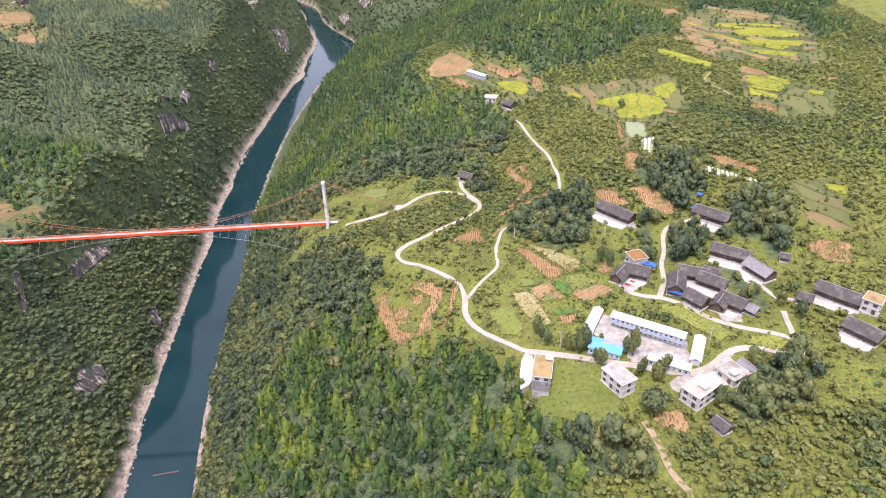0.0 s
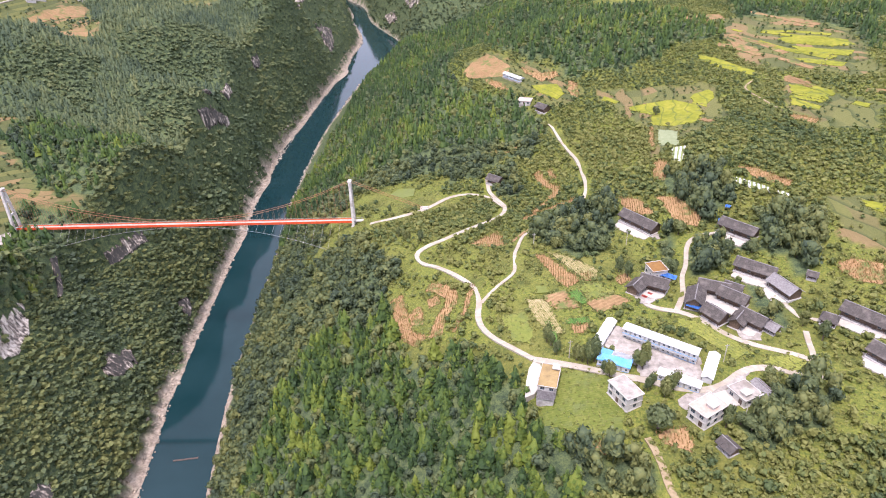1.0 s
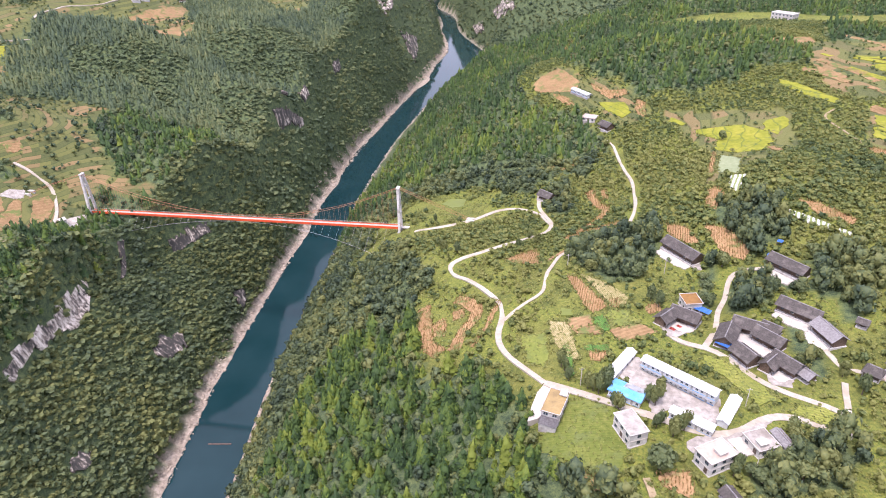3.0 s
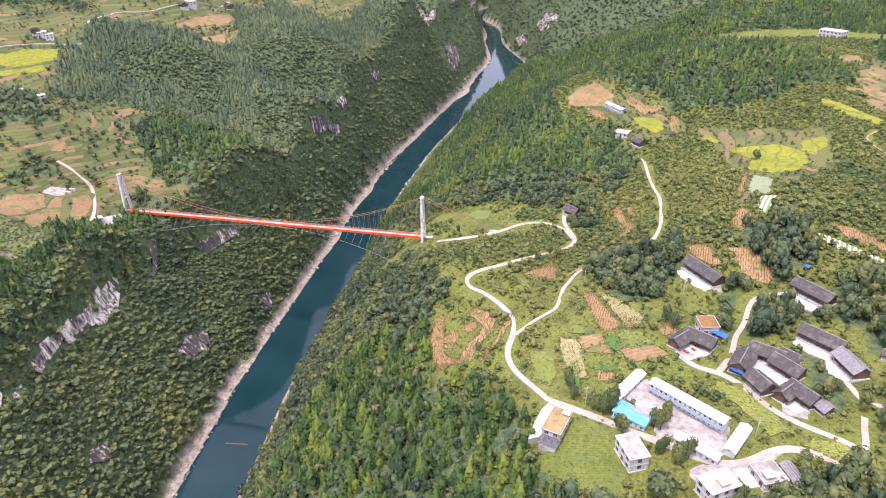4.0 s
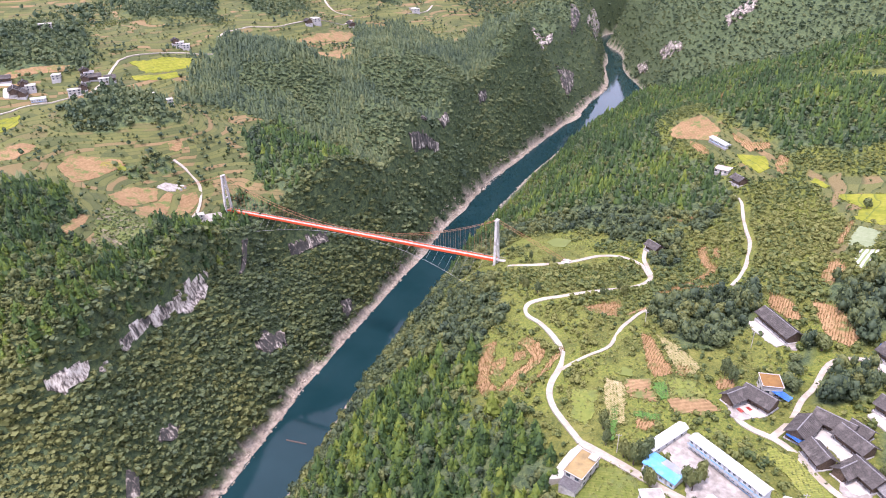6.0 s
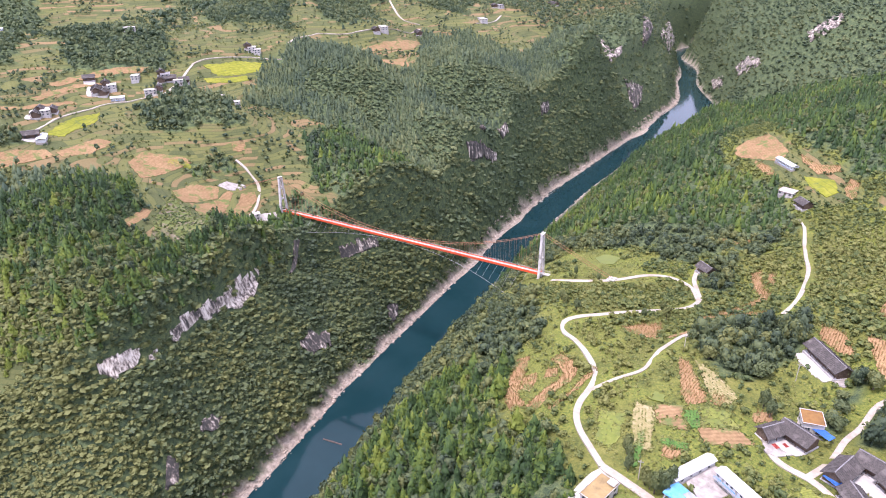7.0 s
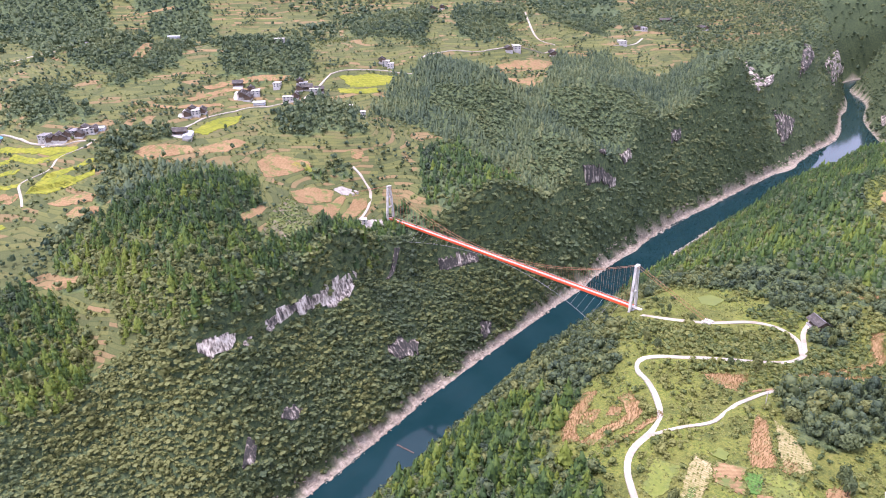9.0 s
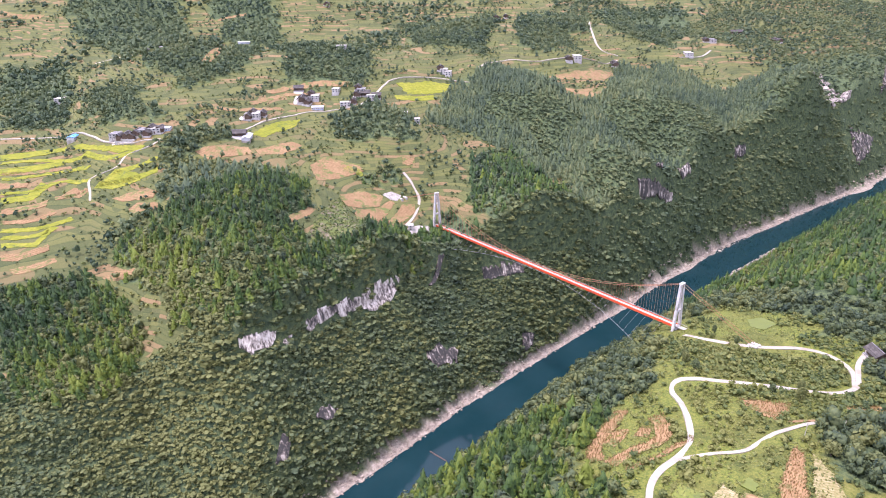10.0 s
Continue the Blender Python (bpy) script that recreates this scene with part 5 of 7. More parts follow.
def build_bridge():
    mid = (DECK_W + DECK_E) / 2
    span = (DECK_E - DECK_W).length
    turn = math.degrees(math.atan2(DECK_E.y - DECK_W.y, DECK_E.x - DECK_W.x))
    h = span / 2
    bridge = thing("suspension_bridge", mid.x, mid.y, DECK_Z, turn, "red suspension bridge with two pale concrete towers over the gorge", "bridge")
    top = TOP_Z - DECK_Z
    # deck slab, girders and rails
    part("deck", boxed(-h - 6, -1.5, -0.35, h + 8, 1.5, 0.0), CONCRETE, bridge, "pale concrete deck")
    for s in (-1, 1):
        part("girder", boxed(-h, s * 1.58 - 0.12, -1.05, h, s * 1.58 + 0.12, 0.60, bevel=0.03), RED, bridge, "red painted side girder")
        rail = bmesh.new()
        beam(rail, (-h - 4, s * 1.58, 1.35), (h + 6, s * 1.58, 1.35), 0.10)
        beam(rail, (-h - 4, s * 1.58, 1.05), (h + 6, s * 1.58, 1.05), 0.06)
        for k in range(int(span / 2.4)):
            x = -h + 2.4 * k + 1.2
            beam(rail, (x, s * 1.58, 0.7), (x, s * 1.58, 1.35), 0.07)
        part("railing", rail, CONCRETE, bridge, "pale railing")
    for k in range(37):
        x = -h + span * (k + 0.5) / 37
        part("cross_beam", boxed(x - 0.12, -1.45, -0.9, x + 0.12, 1.45, -0.36), RED, bridge)
    # towers
    for s in (-1, 1):
        x = s * h
        tower = part("tower", boxed(x - 1.7, -4.6, -5.5, x + 1.7, 4.6, -3.2, bevel=0.15), TOWERC, bridge, "pale concrete tower")
        for q in (-1, 1):
            leg = bmesh.new()
            beam(leg, (x, q * 3.7, -4.2), (x, q * 1.15, top - 0.6), 1.5, 1.5)
            part("leg", leg, TOWERC, tower)
        for z, half in ((-0.9, 3.2), (top * 0.36, 2.3), (top * 0.68, 1.7), (top - 1.0, 1.5)):
            part("tie_beam", boxed(x - 0.55, -half, z - 0.55, x + 0.55, half, z + 0.45, bevel=0.06), TOWERC, tower)
        part("cap", boxed(x - 1.1, -2.0, top - 0.5, x + 1.1, 2.0, top + 0.35, bevel=0.2), TOWERC, tower)
    # main cables, hangers, backstays
    low = 2.0
    for q in (-1, 1):
        pts = []
        for k in range(61):
            u = -1 + 2 * k / 60
            pts.append((u * h, q * (1.58 - 0.45 * u * u), low + (top - low) * u * u))
        part("main_cable", tube(bmesh.new(), pts, 0.13), RUST, bridge, "rust-coloured main cable")
        for k in range(1, 60):
            u = -1 + 2 * k / 60
            z = low + (top - low) * u * u
            if z < 2.6:
                continue
            hang = bmesh.new()
            beam(hang, (u * h, q * 1.58, 0.55), (u * h, q * (1.58 - 0.45 * u * u), z), 0.08)
            part("hanger", hang, RUST, bridge)
        for s in (-1, 1):
            ex, ey = (s * (h + 46), q * 2.2)
            wp = pose(mid.x, mid.y, DECK_Z, 0, 0, turn) @ Vector((ex, ey, 0))
            gz = ground_at(wp.x, wp.y) - DECK_Z
            part("backstay", tube(bmesh.new(), [(s * h, q * 1.2, top), (ex, ey, gz + 0.5)], 0.13), RUST, bridge, "rust-coloured backstay cable")
            part("anchor_block", boxed(ex - 2.5, ey - 1.0, gz - 1.5, ex + 2.5, ey + 1.0, gz + 1.0, bevel=0.15), CONCRETE, bridge)
        # wind cables that spread below and beside the deck
        wind = []
        for k in range(41):
            u = -0.97 + 1.94 * k / 40
            wind.append((u * h, q * (2.4 + 22 * u * u), -1.2 - 13 * u * u))
        part("wind_cable", tube(bmesh.new(), wind, 0.09), STEEL, bridge, "thin steel wind cable")
        for k in range(1, 40):
            u = -0.97 + 1.94 * k / 40
            if abs(u) < 0.16:
                continue
            tie = bmesh.new()
            beam(tie, (u * h, q * 2.0, -0.9), (u * h * 0.985, q * (2.4 + 22 * u * u), -1.2 - 13 * u * u), 0.065)
            part("wind_tie", tie, STEEL, bridge)
    return bridge


build_bridge()


# ---------------------------------------------------------------- houses
def footing(x, y, turn, L, W):
    c, s = math.cos(radians(turn)), math.sin(radians(turn))
    q = [(x + c * a * L / 2 - s * b * W / 2, y + s * a * L / 2 + c * b * W / 2) for a in (-1, 1) for b in (-1, 1)]
    z = [ground_at(*p) for p in q]
    clear_poly([(x + c * a * (L / 2 + 1.5) - s * b * (W / 2 + 1.5), y + s * a * (L / 2 + 1.5) + c * b * (W / 2 + 1.5)) for a, b in ((-1, -1), (1, -1), (1, 1), (-1, 1))])
    return ground_at(x, y) * 0.6 + max(z) * 0.25 + min(z) * 0.15, max(z) - min(z)


def pitched(L, W, eave, ridge, over=0.9, hip=0.0, thick=0.16, sag=0.44):
    """Two sagging slopes with thickness; hip pulls the ridge ends in."""
    bm = bmesh.new()
    n = 6
    top, under = [], []
    half_way = (eave - 0.25) * (1 - sag) + ridge * sag
    rows = [(-1, eave - 0.25, 1.0), (-0.5, half_way, 0.5), (0, ridge, 0.0), (0.5, half_way, 0.5), (1, eave - 0.25, 1.0)]
    for lst, drop in ((top, 0.0), (under, thick)):
        for b, z, g in rows:
            row = []
            for k in range(n + 1):
                u = -1 + 2 * k / n
                half = L / 2 + over - hip * (1 - g)
                row.append(bm.verts.new((u * half, b * (W / 2 + over), z - drop + 0.18 * abs(u) ** 3 * (1 - g))))
            lst.append(row)
    for lst, flip in ((top, False), (under, True)):
        for p, q in zip(lst[:-1], lst[1:]):
            for k in range(n):
                f = (p[k], p[k + 1], q[k + 1], q[k])
                bm.faces.new(f[::-1] if flip else f)
    for r in (0, -1):
        for k in range(n):
            f = (top[r][k], under[r][k], under[r][k + 1], top[r][k + 1])
            bm.faces.new(f if r == 0 else f[::-1])
    for k in (0, n):
        for a in range(4):
            f = (top[a][k], top[a + 1][k], under[a + 1][k], under[a][k])
            bm.faces.new(f if k == 0 else f[::-1])
    if hip:
        for k in (0, n):
            f = [top[r][k] for r in range(5)]
            bm.faces.new(f[::-1] if k == 0 else f)
    return bm


def window(parent, x, y, z, w, h, face, frame_material):
    """A framed pane standing a little proud of a wall; face: 'front', 'back', 'left' or 'right'."""
    d = 0.10
    if face in ("front", "back"):
        s = -1 if face == "front" else 1
        fr = part("window", boxed(x - w / 2 - 0.08, y, z - 0.08, x + w / 2 + 0.08, y + s * d, z + h + 0.08), frame_material, parent)
        part("pane", boxed(x - w / 2, y + s * d, z, x - 0.03, y + s * (d + 0.02), z + h), GLASS, fr)
        part("pane", boxed(x + 0.03, y + s * d, z, x + w / 2, y + s * (d + 0.02), z + h), GLASS, fr)
    else:
        s = -1 if face == "left" else 1
        fr = part("window", boxed(x, y - w / 2 - 0.08, z - 0.08, x + s * d, y + w / 2 + 0.08, z + h + 0.08), frame_material, parent)
        part("pane", boxed(x + s * d, y - w / 2, z, x + s * (d + 0.02), y + w / 2, z + h), GLASS, fr)


FORECOURTS = []


def timber_house(x, y, turn, L, W=7.0, eave=3.6, ridge=6.0, hip=0.0, roof=None, label="", wings=True):
    z, drop = footing(x, y, turn, L, W)
    house = thing("timber_house", x, y, z, turn, label or "old timber farmhouse with a dark tiled roof beside a concrete yard", "house", "farmhouses of the village")
    if L > 9 and y < 330:
        m = pose(x, y, 0, 0, 0, turn)
        FORECOURTS.append([tuple((m @ Vector((a * L, -W / 2 - b, 0)))[:2]) for a, b in ((-0.5, -0.5), (0.5, -0.5), (0.52, 4.2), (0.2, 5.4), (-0.3, 5.0), (-0.54, 3.6))])
    part("foundation", boxed(-L / 2 - 0.4, -W / 2 - 0.4, -drop - 1.2, L / 2 + 0.4, W / 2 + 0.4, 0.35, bevel=0.05), GREYWALL, house, "grey stone footing")
    wall = bmesh.new()
    box(wall, -L / 2, -W / 2 + 1.1, 0.3, L / 2, W / 2, eave + 0.2)
    for s in (-1, 1):
        vs = [wall.verts.new(p) for p in ((s * L / 2 - s * (0.01 + hip), -W / 2 + 1.1, eave + 0.1), (s * L / 2 - s * (0.01 + hip), W / 2, eave + 0.1), (s * L / 2 - s * (0.01 + hip), 0, ridge - 0.35))]
        wall.faces.new(vs if s > 0 else vs[::-1])
    part("wall", wall, TIMBER, house, "brown weathered board wall")
    part("roof", pitched(L, W, eave, ridge, 0.9, hip), roof or TILE, house, "dark grey clay tile roof")
    ribs = bmesh.new()
    rows = int(L / 0.75)
    for k in range(rows + 1):
        rx = (-1 + 2 * k / rows) * (L / 2 + 0.8 - hip)
        for s in (-1, 1):
            m = (rx, s * 0.5 * (W / 2 + 0.9), (eave - 0.25) * 0.56 + ridge * 0.44 + 0.06)
            beam(ribs, (rx, 0, ridge + 0.03), m, 0.16, 0.12)
            beam(ribs, m, (rx * (1 + hip * 0.0), s * (W / 2 + 0.9), eave - 0.20), 0.16, 0.12)
    part("tile_ribbing", ribs, roof or TILE, house)
    crest = bmesh.new()
    box(crest, -L / 2 - 0.8 + hip, -0.18, ridge - 0.05, L / 2 + 0.8 - hip, 0.18, ridge + 0.28, bevel=0.05)
    part("ridge_cap", crest, GREYTILE, house)
    bays = max(2, int(L / 3.6))
    for k in range(bays + 1):
        px = -L / 2 + L * k / bays
        post = bmesh.new()
        beam(post, (px * 0.98, -W / 2 + 0.15, 0.3), (px * 0.98, -W / 2 + 0.15, eave), 0.22, 0.22, 6)
        part("post", post, TIMBER, house)
    for k in range(bays):
        cx = -L / 2 + L * (k + 0.5) / bays
        if k == bays // 2:
            part("door", boxed(cx - 0.8, -W / 2 + 1.02, 0.35, cx + 0.8, -W / 2 + 1.1, 2.5), DOOR, house, "dark plank double door")
        else:
            window(house, cx, -W / 2 + 1.1, 1.3, 1.3, 1.2, "front", WHITE if k % 2 else TIMBER)
    return house


def concrete_house(x, y, turn, L, W, storeys=2, roof=None, wall=None, hut=None, label="", tall=2.7, annex=None):
    z, drop = footing(x, y, turn, L, W)
    house = thing("concrete_house", x, y, z, turn, label or "flat-roofed concrete house with plain walls", "house", "flat-roofed houses")
    top = storeys * tall
    wall = wall or GREYWALL
    part("foundation", boxed(-L / 2 - 0.25, -W / 2 - 0.25, -drop - 1.5, L / 2 + 0.25, W / 2 + 0.25, 0.15), GREYWALL, house)
    part("wall", boxed(-L / 2, -W / 2, 0.1, L / 2, W / 2, top), wall, house)
    part("roof", boxed(-L / 2 - 0.35, -W / 2 - 0.35, top, L / 2 + 0.35, W / 2 + 0.35, top + 0.22, bevel=0.03), roof or CONCRETE, house)
    for a, b, c, d in ((-L / 2 - 0.35, -W / 2 - 0.35, L / 2 + 0.35, -W / 2 - 0.15), (-L / 2 - 0.35, W / 2 + 0.15, L / 2 + 0.35, W / 2 + 0.35),
                       (-L / 2 - 0.35, -W / 2 - 0.15, -L / 2 - 0.15, W / 2 + 0.15), (L / 2 + 0.15, -W / 2 - 0.15, L / 2 + 0.35, W / 2 + 0.15)):
        part("parapet", boxed(a, b, top + 0.22, c, d, top + 0.45), wall, house)
    for s in range(storeys - 1):
        part("floor_band", boxed(-L / 2 - 0.12, -W / 2 - 0.12, (s + 1) * tall - 0.25, L / 2 + 0.12, W / 2 + 0.12, (s + 1) * tall), CONCRETE, house)
    for s in range(storeys):
        bays = max(2, int(L / 3.2))
        for k in range(bays):
            cx = -L / 2 + L * (k + 0.5) / bays
            if s == 0 and k == bays // 2:
                part("door", boxed(cx - 0.7, -W / 2 - 0.06, 0.15, cx + 0.7, -W / 2, 2.4), DOOR, house)
            else:
                window(house, cx, -W / 2, s * tall + 1.1, 1.5, 1.3, "front", WHITE)
            window(house, cx, W / 2, s * tall + 1.1, 1.4, 1.3, "back", WHITE)
        sides = max(1, int(W / 3.4))
        for k in range(sides):
            cy = -W / 2 + W * (k + 0.5) / sides
            window(house, -L / 2, cy, s * tall + 1.1, 1.3, 1.3, "left", WHITE)
            window(house, L / 2, cy, s * tall + 1.1, 1.3, 1.3, "right", WHITE)
    if annex:
        deep, hi, lo = annex
        bm = bmesh.new()
        n = int(L / 0.5)
        rows = [[bm.verts.new((-L / 2 + L * k / n, yy, zz + 0.05 * (k % 2))) for k in range(n + 1)] for yy, zz in ((-W / 2, hi), (-W / 2 - deep, lo))]
        for k in range(n):
            bm.faces.new((rows[1][k], rows[1][k + 1], rows[0][k + 1], rows[0][k]))
        bmesh.ops.solidify(bm, geom=bm.faces[:], thickness=0.06)
        lean = part("lean_to", bm, GREYTILE, house, "grey corrugated lean-to roof")
        part("lean_to_wall", boxed(-L / 2 + 0.2, -W / 2 - deep + 0.4, -drop - 1.2, L / 2 - 0.2, -W / 2 - 0.01, lo - 0.1), GREYWALL, house)
    if hut:
        hx, hy, hl, hw, hh = hut
        part("stair_hut", boxed(hx - hl / 2, hy - hw / 2, top + 0.22, hx + hl / 2, hy + hw / 2, top + hh, bevel=0.04), wall, house)
        part("hut_roof", boxed(hx - hl / 2 - 0.4, hy - hw / 2 - 0.4, top + hh, hx + hl / 2 + 0.4, hy + hw / 2 + 0.4, top + hh + 0.2), CONCRETE, house)
    return house


def prefab(x, y, turn, L, W, storeys, roof, label, half_roof=None):
    z, drop = footing(x, y, turn, L, W)
    cabin = thing("prefab_building", x, y, z, turn, label, "building", "prefabricated site buildings")
    tall = 2.75 if storeys == 1 else 2.4
    top = storeys * tall
    part("foundation", boxed(-L / 2 - 0.3, -W / 2 - 0.3, -drop - 1.0, L / 2 + 0.3, W / 2 + 0.3, 0.12), YARD, cabin)
    part("wall", boxed(-L / 2, -W / 2, 0.1, L / 2, W / 2, top), PANEL, cabin, "white sandwich panel wall")
    part("roof", pitched(L, W, top + 0.3, top + 0.95, 0.45, sag=0.5), roof, cabin, "shallow sheet metal roof")
    seams = bmesh.new()
    for k in range(int(L / 1.0) + 1):
        sx = -L / 2 + k * 1.0
        for s in (-1, 1):
            beam(seams, (sx, 0, top + 0.97), (sx, s * (W / 2 + 0.4), top + 0.12), 0.06, 0.05)
    part("roof_seams", seams, roof, cabin)
    if half_roof:
        sheet = bmesh.new()
        y1 = W / 2 + 0.5
        vs = [sheet.verts.new(q) for q in ((-L * 0.15, 0.0, top + 1.02), (L / 2 + 0.46, 0.0, top + 1.02), (L / 2 + 0.46, y1, top + 0.12), (-L * 0.15, y1, top + 0.12))]
        sheet.faces.new(vs)
        bmesh.ops.solidify(sheet, geom=sheet.faces[:], thickness=0.05)
        part("roof_sheet", sheet, half_roof, cabin, "pale patched sheet on the roof")
    bays = max(2, int(L / 1.85))
    for s in range(storeys):
        if s:
            part("walkway", boxed(-L / 2, -W / 2 - 1.1, s * tall - 0.12, L / 2, -W / 2, s * tall + 0.02), STEEL, cabin)
            rail = bmesh.new()
            beam(rail, (-L / 2, -W / 2 - 1.05, s * tall + 1.05), (L / 2, -W / 2 - 1.05, s * tall + 1.05), 0.06)
            for k in range(bays + 1):
                rx = -L / 2 + L * k / bays
                beam(rail, (rx, -W / 2 - 1.05, s * tall), (rx, -W / 2 - 1.05, s * tall + 1.05), 0.05)
            part("rail", rail, BLUE, cabin, "blue walkway railing")
        part("trim", boxed(-L / 2 - 0.02, -W / 2 - 0.03, s * tall + 0.12, L / 2 + 0.02, -W / 2 - 0.002, s * tall + 0.36), BLUE, cabin, "blue base strip")
        for k in range(bays):
            cx = -L / 2 + L * (k + 0.5) / bays
            if k % 3 == 1:
                part("door", boxed(cx - 0.4, -W / 2 - 0.05, s * tall + 0.15, cx + 0.4, -W / 2, s * tall + 2.1), STEEL, cabin)
            else:
                window(cabin, cx, -W / 2, s * tall + 0.95, 0.9, 0.85, "front", PANEL)
            if k % 2:
                window(cabin, cx, W / 2, s * tall + 0.95, 0.9, 0.85, "back", PANEL)
    return cabin


timber_house(75.6, 305, -46, 20, 7.0)
timber_house(119.9, 294, -40, 16.5, 7.0)
timber_house(121.3, 265, -32, 16, 7.0)
timber_house(129.7, 252, -62, 12, 6.5, roof=GREYTILE, label="timber farmhouse with a patched grey tiled roof")
timber_house(76.6, 252, -23, 11, 7.0)
timber_house(68.8, 248.6, 57, 8, 5.5, 3.2, 5.2)
timber_house(101.2, 251, -17, 12, 6.5)
timber_house(92.0, 242.6, 74, 11, 6.5)
timber_house(107.9, 244.5, -38, 11, 6.5)
timber_house(109.5, 252, -30, 6.5, 4.5, 3.0, 4.6)
timber_house(98.0, 232.2, -51, 8.5, 6.5)
timber_house(112.2, 230.5, -43, 10, 6.5)
timber_house(106.8, 229.7, 56, 7.5, 5.0, 3.2, 5.2)
timber_house(118.6, 226.5, -49, 4.5, 4.5, 2.6, 4.2, roof=GREYTILE, label="small shed with a grey tiled roof")
timber_house(154.1, 232.1, -42, 16, 7.0)
timber_house(141.0, 231.7, -31, 5, 5.0, 3.0, 4.8, hip=1.2)
timber_house(153.0, 208.0, -51, 12, 7.0)
timber_house(88.2, 161.5, -57, 4.8, 3.8, 2.6, 3.9, label="small dark timber barn with a tiled roof below the houses")
timber_house(-5.6, 412, -33, 9.5, 6.5)
timber_house(143.4, 261, -26, 3.2, 3.0, 2.4, 3.6, label="small field hut with a tiled roof")
timber_house(24.2, 510, -45, 9.5, 7.0)
concrete_house(31.7, 189.4, -8, 6.5, 12.0, 2, OCHRE, GREYWALL, (1.9, 4.6, 2.0, 2.2, 0.9), "concrete house with an ochre flat roof and corrugated lean-to", 2.5, (3.8, 2.9, 2.2))
concrete_house(57.9, 181.7, -57, 10.5, 6.6, 2, YARD, WHITE, None, "two-storey white house with a stained grey flat roof")
concrete_house(84.1, 175.3, -50, 7.0, 10.4, 2, ROSE, WHITE, (1.2, 0.4, 2.4, 2.6, 1.5), "two-storey white house with a rose-coloured flat roof")
concrete_house(98.8, 186.5, -58, 8.0, 7.6, 1, YARD, WHITE, (1.6, -1.4, 2.2, 2.4, 1.3), "single-storey house with a worn flat roof beside the road", 3.2)
timber_house(106.2, 190.3, -62, 7.4, 2.6, 2.1, 2.8, roof=GREYTILE, label="low shed with a grey roof beside the concrete house")
concrete_house(78.7, 263, 20, 7.0, 7.6, 1, RUSTFLOOR, WHITE, None, "half-built white house with an ochre floor and open top", 4.2)
prefab(52.6, 214.6, -113, 18.4, 3.5, 1, PANEL, "long single-storey white site cabin with a pale metal roof")
prefab(73.6, 210.4, -27.5, 28.4, 3.9, 2, PANEL, "long two-storey white prefabricated dormitory with blue trim")
prefab(56.1, 199.8, -20, 11.8, 6.6, 1, BLUE, "shed with a bright blue sheet roof, patched pale", PANEL)
prefab(90.1, 199.4, -111, 14.8, 3.4, 1, PANEL, "single-storey white site cabin at the end of the yard")
prefab(77.8, 191.2, -24, 14.6, 3.6, 1, PANEL, "low white site cabin beside the road")
prefab(-2.3, 573, -47, 23, 5.0, 1, PANEL, "distant long white shed on the hilltop field")
concrete_house(9.7, 530, -11, 10.4, 9.0, 1, ROSE, WHITE, None, "distant house with a pale rose flat roof")
concrete_house(175, 767, -35, 22, 12, 2, CONCRETE, WHITE, None, tall=3.0, label="distant white two-storey house on the wooded ridge")
concrete_house(163.2, 224.0, -42, 6.4, 7.2, 2, OCHRE, WHITE, None, "two-storey white house with an ochre flat roof beside a farmhouse")
concrete_house(-560, 132.0, -40, 11, 7, 2, GREYTILE, GREYWALL, None, tall=2.3, label="distant grey two-storey house by the valley road")
timber_house(-551, 134.8, -30, 10, 7, label="distant dark-roofed timber farmhouse")
timber_house(-540, 143.7, -30, 10, 7, label="distant dark-roofed timber farmhouse")
timber_house(-534, 156.2, -35, 10, 7, label="distant dark-roofed timber farmhouse")
timber_house(-542, 161.6, -30, 10, 7, label="distant dark-roofed timber farmhouse")
timber_house(-535, 168.3, -40, 9, 7, label="distant dark-roofed timber farmhouse")
timber_house(-559, 324, -40, 11, 7, label="distant dark-roofed timber farmhouse")
timber_house(-575, 335, -28, 10, 7, label="distant dark-roofed timber farmhouse")
timber_house(-534, 266, -30, 10, 7, label="distant dark-roofed timber farmhouse")
timber_house(-537, 257, -30, 10, 7, label="distant dark-roofed timber farmhouse")
timber_house(-526, 363, -35, 9, 6, label="distant dark-roofed timber farmhouse")
timber_house(-552, 382, -28, 10, 7, label="distant dark-roofed timber farmhouse")
timber_house(-537, 383, 60, 10, 7, label="distant dark-roofed timber farmhouse")
timber_house(-547, 140.1, -28, 12, 7, label="distant dark-roofed timber farmhouse")
timber_house(-541, 149.0, -35, 11, 7, label="distant dark-roofed timber farmhouse")
concrete_house(-540, 152.3, -30, 10, 7, 2, GREYTILE, GREYWALL, None, tall=2.3, label="distant grey two-storey house by the valley road")
concrete_house(-535, 163.7, 60, 11, 7, 2, CONCRETE, WHITE, None, tall=2.3, label="distant white two-storey house by the valley road")
prefab(-536, 172.9, 60, 10, 7, 1, PANEL, "distant low white shed")
prefab(-610, 98.9, -30, 12, 7, 1, BLUE, "distant shed with a blue roof")
concrete_house(-778, 102.6, -30, 12, 9, 2, CONCRETE, WHITE, None, tall=2.3, label="distant white two-storey house by the valley road")
concrete_house(-932, 222.3, -28, 10, 7, 2, CONCRETE, WHITE, None, tall=2.3, label="distant white two-storey house by the valley road")
concrete_house(-970, 259, -35, 16, 9, 2, GREYTILE, GREYWALL, None, tall=2.3, label="distant grey two-storey house by the valley road")
timber_house(-946, 232.9, -40, 10, 7, label="distant dark-roofed timber farmhouse")
